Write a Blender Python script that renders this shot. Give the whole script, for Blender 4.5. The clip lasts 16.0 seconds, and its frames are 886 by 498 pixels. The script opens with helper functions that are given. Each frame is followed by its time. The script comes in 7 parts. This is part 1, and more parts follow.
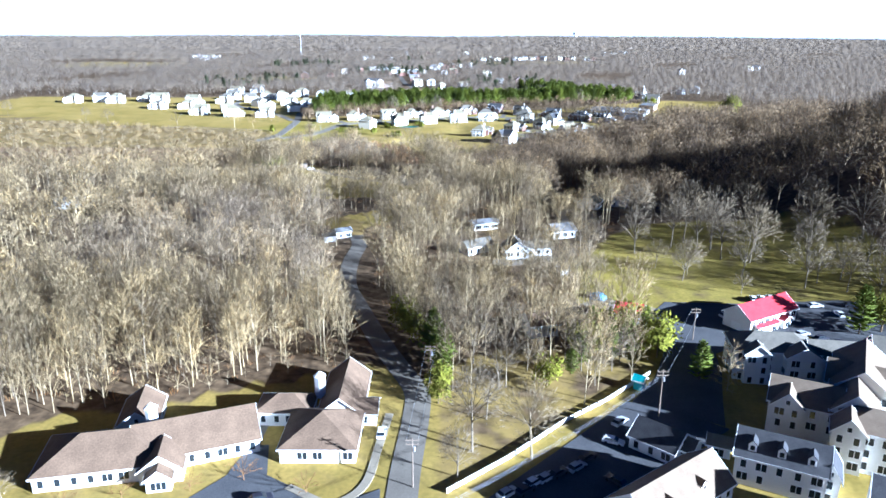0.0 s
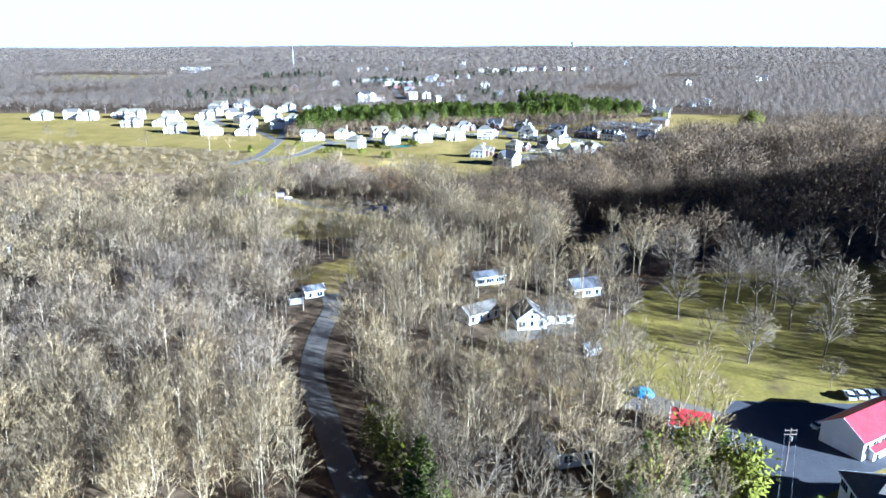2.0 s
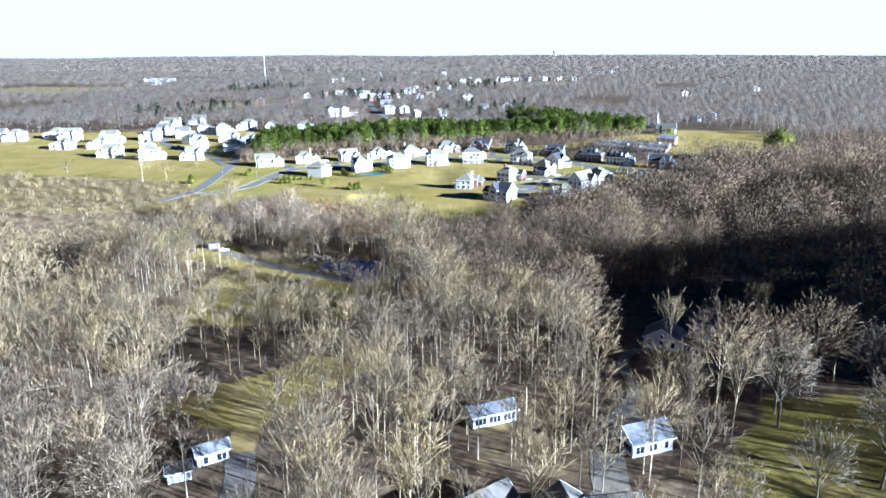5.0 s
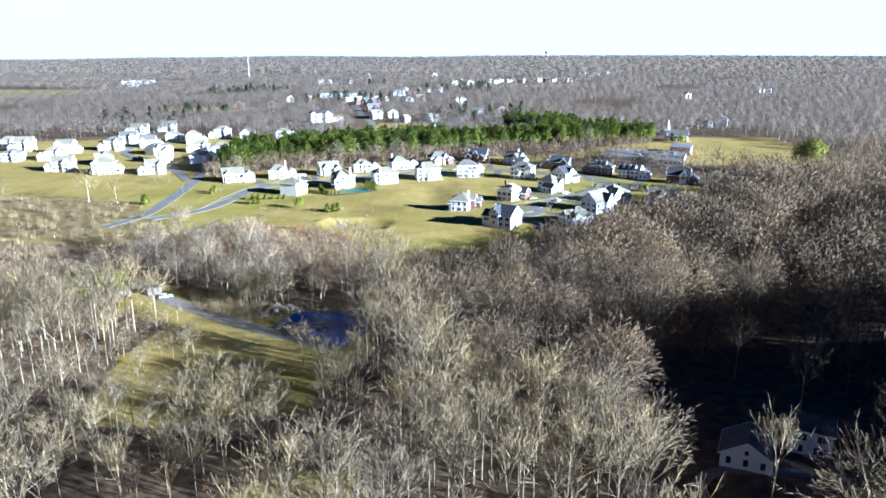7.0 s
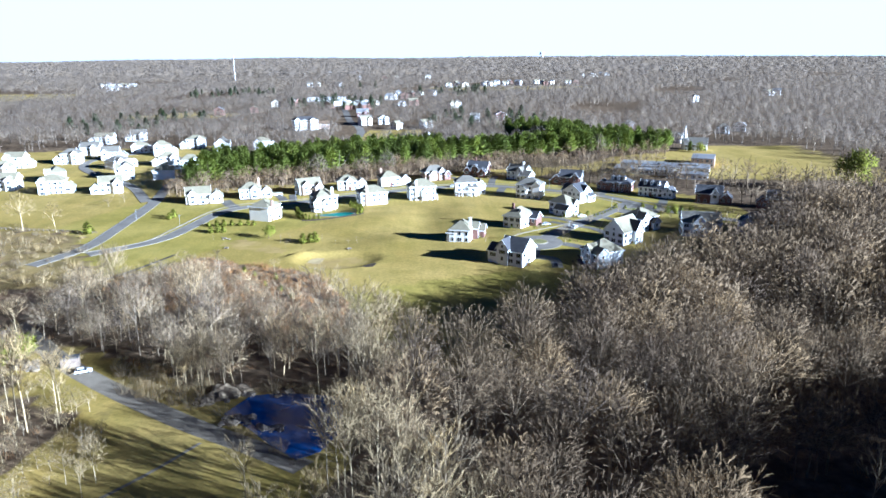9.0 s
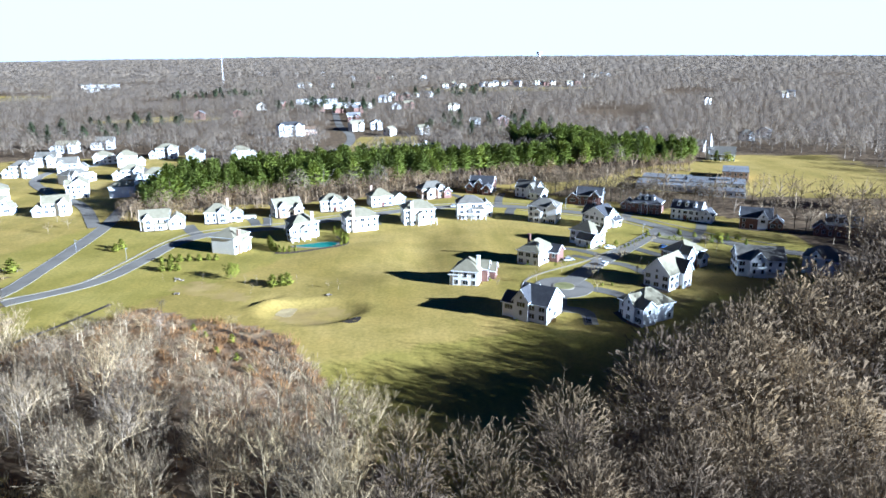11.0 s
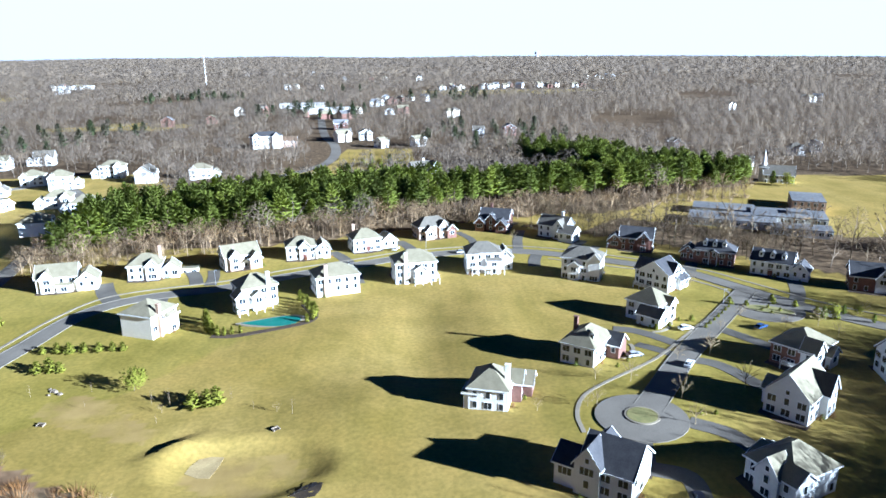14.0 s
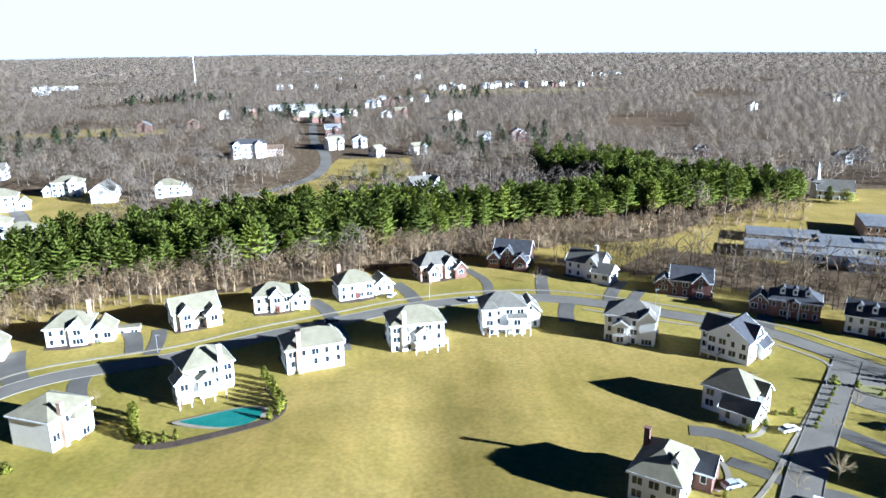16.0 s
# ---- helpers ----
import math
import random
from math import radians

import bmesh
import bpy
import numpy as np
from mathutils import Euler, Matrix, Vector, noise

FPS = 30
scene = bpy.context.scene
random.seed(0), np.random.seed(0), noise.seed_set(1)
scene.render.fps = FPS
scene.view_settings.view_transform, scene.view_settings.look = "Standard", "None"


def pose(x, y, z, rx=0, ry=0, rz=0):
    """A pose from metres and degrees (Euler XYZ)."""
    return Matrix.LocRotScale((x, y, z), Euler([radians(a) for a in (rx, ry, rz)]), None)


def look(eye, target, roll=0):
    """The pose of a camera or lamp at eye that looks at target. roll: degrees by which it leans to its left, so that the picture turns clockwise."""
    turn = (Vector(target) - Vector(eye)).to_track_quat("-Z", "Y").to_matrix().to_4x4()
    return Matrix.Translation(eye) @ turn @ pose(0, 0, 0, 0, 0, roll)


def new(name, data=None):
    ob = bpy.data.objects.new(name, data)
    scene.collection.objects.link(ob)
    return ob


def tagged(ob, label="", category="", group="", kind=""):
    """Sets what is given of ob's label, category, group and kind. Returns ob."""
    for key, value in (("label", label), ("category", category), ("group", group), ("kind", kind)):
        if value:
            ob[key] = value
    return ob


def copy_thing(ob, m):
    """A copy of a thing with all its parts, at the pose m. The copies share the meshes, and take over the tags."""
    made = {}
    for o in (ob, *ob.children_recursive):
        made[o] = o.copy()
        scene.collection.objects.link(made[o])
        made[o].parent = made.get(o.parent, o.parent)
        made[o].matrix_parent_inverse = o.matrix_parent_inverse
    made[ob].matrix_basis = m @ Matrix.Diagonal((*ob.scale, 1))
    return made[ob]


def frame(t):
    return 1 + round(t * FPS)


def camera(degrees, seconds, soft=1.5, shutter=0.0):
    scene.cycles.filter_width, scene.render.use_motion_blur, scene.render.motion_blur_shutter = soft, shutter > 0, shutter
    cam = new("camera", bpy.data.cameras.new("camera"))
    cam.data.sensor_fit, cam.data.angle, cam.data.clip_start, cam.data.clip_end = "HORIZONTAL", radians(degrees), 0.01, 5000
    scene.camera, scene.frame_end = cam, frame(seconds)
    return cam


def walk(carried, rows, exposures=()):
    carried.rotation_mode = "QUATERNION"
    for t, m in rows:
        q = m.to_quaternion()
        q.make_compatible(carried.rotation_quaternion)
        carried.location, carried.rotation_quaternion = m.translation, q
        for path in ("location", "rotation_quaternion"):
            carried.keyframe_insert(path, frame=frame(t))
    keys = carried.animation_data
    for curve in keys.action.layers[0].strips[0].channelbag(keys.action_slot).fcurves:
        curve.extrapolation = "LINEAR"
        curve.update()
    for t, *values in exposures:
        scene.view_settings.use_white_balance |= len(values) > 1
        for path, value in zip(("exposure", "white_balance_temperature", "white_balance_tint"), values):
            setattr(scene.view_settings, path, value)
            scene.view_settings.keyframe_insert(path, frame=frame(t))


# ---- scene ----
# ---- camera ----
cam = camera(63.7, 16.0, soft=1.6)
METRES, EYE, TILT, LEAN, TURN = 503.1, 80.0, 0.0, 0.0, 0.0
ROWS = [
    (0.0, 0.0, 0.0, 0.0, 0.08, -17.24, -0.22),
    (0.5, 0.0006, 0.0242, 0.0001, 0.39, -17.31, -0.05),
    (1.0, 0.0013, 0.0564, -0.0, 0.31, -16.96, 0.05),
    (1.5, 0.002, 0.0885, -0.0001, 0.09, -16.69, 0.05),
    (2.0, 0.0025, 0.12, -0.0001, -0.18, -16.49, 0.04),
    (2.5, 0.003, 0.1514, -0.0002, -0.46, -16.31, 0.07),
    (3.0, 0.0035, 0.1824, -0.0002, -0.75, -16.17, 0.04),
    (3.5, 0.0038, 0.2136, -0.0005, -0.99, -16.09, -0.01),
    (4.0, 0.0043, 0.245, -0.0008, -1.25, -15.97, 0.05),
    (6.5, 0.0074, 0.4036, -0.003, -2.29, -15.76, 0.22),
    (7.0, 0.0081, 0.4349, -0.003, -2.45, -15.76, 0.21),
    (7.5, 0.0085, 0.4663, -0.0031, -2.6, -15.72, 0.27),
    (8.0, 0.0091, 0.4977, -0.0034, -2.76, -15.72, 0.32),
    (8.5, 0.0098, 0.529, -0.0036, -2.89, -15.7, 0.38),
    (9.0, 0.0105, 0.5604, -0.0039, -3.01, -15.67, 0.39),
    (11.5, 0.0132, 0.7179, -0.0048, -3.45, -15.71, 0.38),
    (12.0, 0.014, 0.7492, -0.0049, -3.52, -15.71, 0.38),
    (12.5, 0.0145, 0.7805, -0.0051, -3.62, -15.74, 0.39),
    (13.0, 0.0152, 0.812, -0.0056, -3.68, -15.7, 0.36),
    (13.5, 0.0159, 0.8436, -0.0059, -3.71, -15.71, 0.27),
    (14.0, 0.0163, 0.875, -0.0058, -3.77, -15.73, 0.25),
    (14.5, 0.0169, 0.9061, -0.0058, -3.79, -15.77, 0.29),
    (15.0, 0.0173, 0.9375, -0.006, -3.83, -15.78, 0.34),
    (15.5, 0.018, 0.9685, -0.0057, -3.89, -15.88, 0.45),
    (16.0, 0.0187, 0.9998, -0.0059, -3.93, -15.92, 0.46),
]
walk(cam, [(t, pose(0, 0, EYE, TILT, LEAN, TURN) @ pose(METRES * x, METRES * y, METRES * z, 90 + pitch, roll, yaw)) for t, x, y, z, yaw, pitch, roll in ROWS],
     exposures=[(0.0, 2.55, 4400, 10), (2.0, 2.5, 4230, 10), (7.0, 2.42, 4330, 10), (12.5, 2.3, 4500, 8), (16.0, 2.3, 4600, 8)])

# ---- world and sun ----
SUN_ELEVATION, SUN_EAST, SUN_NORTH = 16.5, 0.885, -0.465
world = bpy.data.worlds.new("winter_sky")
scene.world = world
world.use_nodes = True
wn, wl = world.node_tree.nodes, world.node_tree.links
wn.clear()
w_sky = wn.new("ShaderNodeTexSky")
w_sky.sky_type, w_sky.sun_disc = "NISHITA", False
w_sky.sun_elevation = radians(SUN_ELEVATION)
w_sky.sun_rotation = math.atan2(SUN_EAST, SUN_NORTH)
w_sky.altitude = 3000
w_sky.air_density, w_sky.dust_density, w_sky.ozone_density = 0.09, 0.0, 9.0
w_bg = wn.new("ShaderNodeBackground")
w_bg.inputs["Strength"].default_value = 0.051
w_out = wn.new("ShaderNodeOutputWorld")
w_blue = wn.new("ShaderNodeHueSaturation")
w_blue.inputs["Saturation"].default_value = 2.2
wl.new(w_sky.outputs[0], w_blue.inputs["Color"])
wl.new(w_blue.outputs[0], w_bg.inputs[0])
wl.new(w_bg.outputs[0], w_out.inputs[0])
sun_data = bpy.data.lights.new("sun", "SUN")
sun_data.energy, sun_data.angle, sun_data.color = 5.0, radians(0.6), (1.0, 0.935, 0.82)
sun = new("sun", sun_data)
sun.matrix_world = look((200, -200, 200), Vector((200, -200, 200)) - Vector((SUN_EAST, SUN_NORTH, math.tan(radians(SUN_ELEVATION)))))


# ---- materials ----
def material(name, colours, scale=1.0, rough=0.85, bump=0.0, metallic=0.0, random_amount=0.0, fine=8.0, attr=None, spec=0.3, coords="Object"):
    """A worn surface: two colours mixed by coarse and fine noise, with a fine relief. random_amount: how far pieces differ."""
    m = bpy.data.materials.new(name)
    m.use_nodes = True
    n, l = m.node_tree.nodes, m.node_tree.links
    b = n["Principled BSDF"]
    b.inputs["Roughness"].default_value = rough
    b.inputs["Metallic"].default_value = metallic
    b.inputs["Specular IOR Level"].default_value = spec
    tc = n.new("ShaderNodeTexCoord")
    geo = n.new("ShaderNodeNewGeometry")
    place = tc.outputs["Object"] if coords == "Object" else geo.outputs["Position"]
    n1, n2 = n.new("ShaderNodeTexNoise"), n.new("ShaderNodeTexNoise")
    n1.inputs["Scale"].default_value, n2.inputs["Scale"].default_value = scale, scale * fine
    n1.inputs["Detail"].default_value = n2.inputs["Detail"].default_value = 4
    for k in (n1, n2):
        l.new(place, k.inputs["Vector"])
    add = n.new("ShaderNodeMath")
    add.operation = "MULTIPLY_ADD"
    add.inputs[1].default_value = 0.5
    l.new(n2.outputs[0], add.inputs[0])
    half = n.new("ShaderNodeMath")
    half.operation = "MULTIPLY"
    half.inputs[1].default_value = 0.5
    l.new(n1.outputs[0], half.inputs[0])
    l.new(half.outputs[0], add.inputs[2])
    ramp = n.new("ShaderNodeValToRGB")
    ramp.color_ramp.elements[0].position, ramp.color_ramp.elements[1].position = 0.36, 0.64
    ramp.color_ramp.elements[0].color = (*colours[0], 1)
    ramp.color_ramp.elements[1].color = (*colours[1], 1)
    l.new(add.outputs[0], ramp.inputs[0])
    out = ramp.outputs[0]
    if random_amount:
        hsv = n.new("ShaderNodeHueSaturation")
        rnd = n.new("ShaderNodeMath")
        rnd.operation = "MULTIPLY_ADD"
        rnd.inputs[1].default_value, rnd.inputs[2].default_value = 2 * random_amount, 1 - random_amount
        if attr:
            at = n.new("ShaderNodeAttribute")
            at.attribute_name = attr
            l.new(at.outputs["Fac"], rnd.inputs[0])
        else:
            oi = n.new("ShaderNodeObjectInfo")
            l.new(oi.outputs["Random"], rnd.inputs[0])
        l.new(rnd.outputs[0], hsv.inputs["Value"])
        l.new(out, hsv.inputs["Color"])
        out = hsv.outputs[0]
    l.new(out, b.inputs["Base Color"])
    if bump:
        bp = n.new("ShaderNodeBump")
        bp.inputs["Strength"].default_value, bp.inputs["Distance"].default_value = bump, 0.05
        l.new(n2.outputs[0], bp.inputs["Height"])
        l.new(bp.outputs[0], b.inputs["Normal"])
    return m


def wood_material(name, bark, twig, spread=1.0, thin=0.12, gaps=0.0):
    """Bark on the stems that turns to the twigs' colour outwards; each tree a little different. thin: how much light filters through
    a spray of twigs or needles; gaps: how much of a spray is open air."""
    m = bpy.data.materials.new(name)
    m.use_nodes = True
    n, l = m.node_tree.nodes, m.node_tree.links
    b = n["Principled BSDF"]
    b.inputs["Roughness"].default_value = 0.9
    b.inputs["Specular IOR Level"].default_value = 0.1
    tint, fine = n.new("ShaderNodeAttribute"), n.new("ShaderNodeAttribute")
    tint.attribute_name, fine.attribute_name = "tint", "fine"
    mix = n.new("ShaderNodeMix")
    mix.data_type = "RGBA"
    mix.inputs["A"].default_value, mix.inputs["B"].default_value = (*bark, 1), (*twig, 1)
    l.new(fine.outputs["Fac"], mix.inputs["Factor"])
    ramp = n.new("ShaderNodeValToRGB")
    for i, (p, c) in enumerate(((0.0, (0.62, 0.60, 0.66)), (0.35, (0.93, 0.88, 0.82)), (0.7, (1.05, 1.0, 0.92)), (1.0, (1.35, 1.22, 0.95)))):
        e = ramp.color_ramp.elements[i] if i < 2 else ramp.color_ramp.elements.new(p)
        e.position, e.color = p, (*[1 + (v - 1) * spread for v in c], 1)
    l.new(tint.outputs["Fac"], ramp.inputs[0])
    mul = n.new("ShaderNodeMix")
    mul.data_type, mul.blend_type = "RGBA", "MULTIPLY"
    mul.inputs["Factor"].default_value = 1.0
    l.new(mix.outputs["Result"], mul.inputs["A"])
    l.new(ramp.outputs[0], mul.inputs["B"])
    l.new(mul.outputs["Result"], b.inputs["Base Color"])
    out = b.outputs[0]
    if thin:
        tr, ms = n.new("ShaderNodeBsdfTranslucent"), n.new("ShaderNodeMixShader")
        l.new(mul.outputs["Result"], tr.inputs["Color"])
        share = n.new("ShaderNodeMath")
        share.operation = "MULTIPLY"
        share.inputs[1].default_value = thin
        l.new(fine.outputs["Fac"], share.inputs[0])
        l.new(share.outputs[0], ms.inputs[0])
        l.new(out, ms.inputs[1])
        l.new(tr.outputs[0], ms.inputs[2])
        out = ms.outputs[0]
    if gaps:
        hole, ms = n.new("ShaderNodeBsdfTransparent"), n.new("ShaderNodeMixShader")
        veil = n.new("ShaderNodeMath")
        veil.operation = "GREATER_THAN"
        veil.inputs[1].default_value = 0.95
        l.new(fine.outputs["Fac"], veil.inputs[0])
        open_air = n.new("ShaderNodeMath")
        open_air.operation = "MULTIPLY"
        open_air.inputs[1].default_value = gaps
        l.new(veil.outputs[0], open_air.inputs[0])
        l.new(open_air.outputs[0], ms.inputs[0])
        l.new(out, ms.inputs[1])
        l.new(hole.outputs[0], ms.inputs[2])
        out = ms.outputs[0]
    l.new(out, n["Material Output"].inputs["Surface"])
    return m


def glow_material(name, colour, strength):
    m = bpy.data.materials.new(name)
    m.use_nodes = True
    n, l = m.node_tree.nodes, m.node_tree.links
    n.clear()
    e, o = n.new("ShaderNodeEmission"), n.new("ShaderNodeOutputMaterial")
    e.inputs["Color"].default_value, e.inputs["Strength"].default_value = (*colour, 1), strength
    l.new(e.outputs[0], o.inputs["Surface"])
    return m


def glass_material(name, colour, rough=0.08):
    m = bpy.data.materials.new(name)
    m.use_nodes = True
    b = m.node_tree.nodes["Principled BSDF"]
    b.inputs["Base Color"].default_value = (*colour, 1)
    b.inputs["Roughness"].default_value = rough
    b.inputs["Specular IOR Level"].default_value = 0.6
    return m


M_WHITE = material("white_siding", ((0.681, 0.672, 0.635), (0.754, 0.745, 0.718)), 0.35, 0.6, 0.05)
M_CREAM = material("cream_siding", ((0.66, 0.61, 0.50), (0.74, 0.69, 0.58)), 0.35, 0.6, 0.05)
M_GREY = material("grey_siding", ((0.50, 0.50, 0.48), (0.60, 0.60, 0.58)), 0.35, 0.6, 0.05)
M_BRICK = material("red_brick", ((0.13, 0.068, 0.052), (0.21, 0.115, 0.085)), 0.8, 0.85, 0.2, fine=14)
M_TAN_BRICK = material("tan_brick", ((0.42, 0.28, 0.20), (0.52, 0.38, 0.28)), 0.8, 0.85, 0.2, fine=14)
M_ROOF = material("weathered_shingles", ((0.155, 0.136, 0.086), (0.23, 0.204, 0.134)), 0.5, 0.9, 0.3, fine=10)
M_ROOF_TAN = material("tan_shingles", ((0.145, 0.106, 0.070), (0.212, 0.162, 0.109)), 0.5, 0.9, 0.3, fine=10)
M_ROOF_GREY = material("grey_shingles", ((0.105, 0.094, 0.074), (0.165, 0.148, 0.118)), 0.5, 0.9, 0.3, fine=10)
M_ROOF_DARK = material("charcoal_shingles", ((0.036, 0.036, 0.040), (0.068, 0.066, 0.068)), 0.5, 0.9, 0.3, fine=10)
M_ROOF_BROWN = material("brown_shingles", ((0.106, 0.070, 0.043), (0.183, 0.123, 0.075)), 0.25, 0.9, 0.3, fine=12)
M_ROOF_RED = material("red_metal_roof", ((0.416, 0.028, 0.036), (0.496, 0.048, 0.056)), 0.3, 0.4, 0.05)
M_TRIM = material("white_trim", ((0.76, 0.76, 0.74), (0.84, 0.84, 0.82)), 1.0, 0.5)
M_GLASS = glass_material("window_glass", (0.02, 0.025, 0.03))
M_DOOR = material("painted_door", ((0.10, 0.04, 0.03), (0.15, 0.06, 0.04)), 1.0, 0.5)
M_DECK = material("deck_boards", ((0.36, 0.32, 0.27), (0.50, 0.46, 0.40)), 1.0, 0.8)
M_ASPHALT = material("worn_asphalt", ((0.125, 0.109, 0.086), (0.185, 0.163, 0.13)), 0.12, 0.9, 0.2, fine=30)
# Asphalt coloured darker for lots that lie in the buildings' shade.
M_ASPHALT_SHADED = material("shaded_asphalt", ((0.054, 0.054, 0.059), (0.099, 0.099, 0.101)), 0.12, 0.85, 0.2, fine=30)
M_DRIVE = material("driveway_asphalt", ((0.085, 0.075, 0.06), (0.13, 0.115, 0.094)), 0.15, 0.9, 0.2, fine=24)
M_MULCH = material("bark_mulch", ((0.045, 0.03, 0.02), (0.1, 0.068, 0.042)), 0.8, 0.95, 0.4, fine=10)
M_CONCRETE = material("pale_concrete", ((0.22, 0.185, 0.13), (0.29, 0.25, 0.18)), 0.3, 0.9, 0.1, fine=20)
M_KERB = material("weathered_kerb", ((0.15, 0.132, 0.102), (0.21, 0.188, 0.148)), 0.6, 0.9, 0.1, fine=12)
M_GRAVEL = material("tan_gravel", ((0.134, 0.109, 0.074), (0.208, 0.174, 0.124)), 0.3, 0.95, 0.4, fine=12)
M_POOL = material("pool_cover", ((0.02, 0.13, 0.10), (0.04, 0.17, 0.135)), 0.3, 0.7, spec=0.1)
# The sky's blue reflection is painted into the water's base colour.
M_POND = glass_material("pond_water", (0.012, 0.045, 0.16), 0.12)
M_SAND = material("pale_sand", ((0.26, 0.19, 0.085), (0.37, 0.285, 0.13)), 0.3, 0.95, 0.4, fine=12)
M_DITCH = material("wet_ditch_and_mouth_shade", ((0.03, 0.024, 0.018), (0.06, 0.045, 0.03)), 0.6, 0.35)
M_METAL = material("galvanised_metal", ((0.40, 0.41, 0.43), (0.55, 0.56, 0.58)), 1.0, 0.4, metallic=0.6)
M_POLE = material("grey_pole_wood", ((0.16, 0.12, 0.09), (0.26, 0.21, 0.16)), 1.0, 0.9)
M_RUBBER = material("tyre_rubber", ((0.02, 0.02, 0.02), (0.035, 0.035, 0.035)), 4.0, 0.9)
M_CAR = [material("car_paint_" + k, (c, c), 1.0, 0.3, spec=0.5) for k, c in (("white", (0.78, 0.78, 0.78)), ("silver", (0.42, 0.43, 0.45)), ("dark", (0.03, 0.03, 0.04)), ("blue", (0.04, 0.09, 0.25)), ("red", (0.35, 0.03, 0.03)))]
M_TARP = material("blue_tarp", ((0.06, 0.26, 0.55), (0.14, 0.40, 0.70)), 0.8, 0.5)
M_TEAL = material("turquoise_paint", ((0.05, 0.30, 0.30), (0.08, 0.38, 0.38)), 0.8, 0.5)
M_FENCE = material("white_fence", ((0.70, 0.69, 0.66), (0.80, 0.79, 0.76)), 0.8, 0.6)
M_HEAP = material("tan_earth", ((0.129, 0.094, 0.055), (0.228, 0.179, 0.114)), 0.6, 0.95, 0.4)
M_ROCK = material("tan_boulders", ((0.164, 0.129, 0.089), (0.258, 0.213, 0.159)), 0.5, 0.9, 0.4)
M_FLAT = material("flat_roof_membrane", ((0.104, 0.104, 0.108), (0.216, 0.212, 0.208)), 0.08, 0.8, 0.1)
M_WOOD = wood_material("bare_wood", (0.33, 0.275, 0.178), (0.34, 0.268, 0.148), gaps=0.5)
# Browner wood, darkened as well to stand in for the eastern woods' shade.
M_OAK = wood_material("shaded_brown_wood", (0.2, 0.165, 0.115), (0.22, 0.165, 0.1), gaps=0.5)
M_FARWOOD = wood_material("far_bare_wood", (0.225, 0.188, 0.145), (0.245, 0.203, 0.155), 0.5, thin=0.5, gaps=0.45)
# Ivy-clad trunks, with the strip's deep shade also put into the colour.
M_SHADEWOOD = wood_material("shaded_ivy_wood", (0.085, 0.075, 0.045), (0.15, 0.115, 0.07), gaps=0.5)
M_PARK = wood_material("grey_park_wood", (0.2, 0.172, 0.126), (0.235, 0.195, 0.135), gaps=0.5)
M_COPSE = wood_material("brown_bare_wood", (0.26, 0.2, 0.13), (0.31, 0.232, 0.14), gaps=0.5)
M_PALE = wood_material("pale_grey_wood", (0.39, 0.325, 0.225), (0.35, 0.28, 0.18), gaps=0.5)
M_RUSSET = wood_material("russet_brush", (0.252, 0.150, 0.072), (0.270, 0.154, 0.062))
M_PINE = wood_material("pine_needles", (0.13, 0.10, 0.07), (0.225, 0.275, 0.05), thin=0.45)
M_DARK_PINE = wood_material("dark_needles", (0.08, 0.065, 0.05), (0.055, 0.08, 0.035))
M_HEDGE = wood_material("evergreen_leaves", (0.10, 0.08, 0.05), (0.175, 0.185, 0.024))


# ---- mesh helpers ----
class Geo:
    """Vertices and faces of one mesh, added shape by shape."""

    def __init__(self):
        self.v, self.f = [], []

    def add(self, verts, faces):
        k = len(self.v)
        self.v += [tuple(p) for p in verts]
        self.f += [tuple(i + k for i in f) for f in faces]
        return self

    def box(self, x0, x1, y0, y1, z0, z1, m=None):
        p = [(x, y, z) for z in (z0, z1) for x, y in ((x0, y0), (x1, y0), (x1, y1), (x0, y1))]
        if m:
            p = [m @ Vector(q) for q in p]
        return self.add(p, [(3, 2, 1, 0), (4, 5, 6, 7), (0, 1, 5, 4), (1, 2, 6, 5), (2, 3, 7, 6), (3, 0, 4, 7)])

    def rod(self, a, b, r0, r1, n=6):
        a, b = Vector(a), Vector(b)
        q = (b - a).to_track_quat("Z", "Y")
        p = [c + q @ Vector((r * math.cos(2 * math.pi * i / n), r * math.sin(2 * math.pi * i / n), 0)) for c, r in ((a, r0), (b, r1)) for i in range(n)]
        return self.add(p, [(i, (i + 1) % n, n + (i + 1) % n, n + i) for i in range(n)] + [tuple(reversed(range(n))), tuple(range(n, 2 * n))])

    def mesh(self, name, mat):
        me = bpy.data.meshes.new(name)
        me.from_pydata(self.v, [], self.f)
        me.materials.append(mat)
        me.update()
        return me


def part(name, geo, mat, parent, label="", m=None):
    me = geo if isinstance(geo, bpy.types.Mesh) else geo.mesh(name, mat)
    ob = new(name, me)
    ob.parent = parent
    if m is not None:
        ob.matrix_basis = m
    if label:
        ob["label"] = label
    return ob


def thing(name, m, label, category, group="", kind=""):
    ob = new(name)
    ob.matrix_basis = m
    ob.empty_display_size = 0.5
    return tagged(ob, label, category, group, kind)


def smooth(pts, per=6):
    """A smooth line through the points."""
    p = [Vector((*q, 0)) for q in pts]
    p = [2 * p[0] - p[1]] + p + [2 * p[-1] - p[-2]]
    out = []
    for i in range(1, len(p) - 2):
        for j in range(per):
            t = j / per
            a, b, c, d = p[i - 1:i + 3]
            out.append(0.5 * (2 * b + (c - a) * t + (2 * a - 5 * b + 4 * c - d) * t * t + (3 * b - a - 3 * c + d) * t ** 3))
    return [(q.x, q.y) for q in out] + [tuple(pts[-1])]


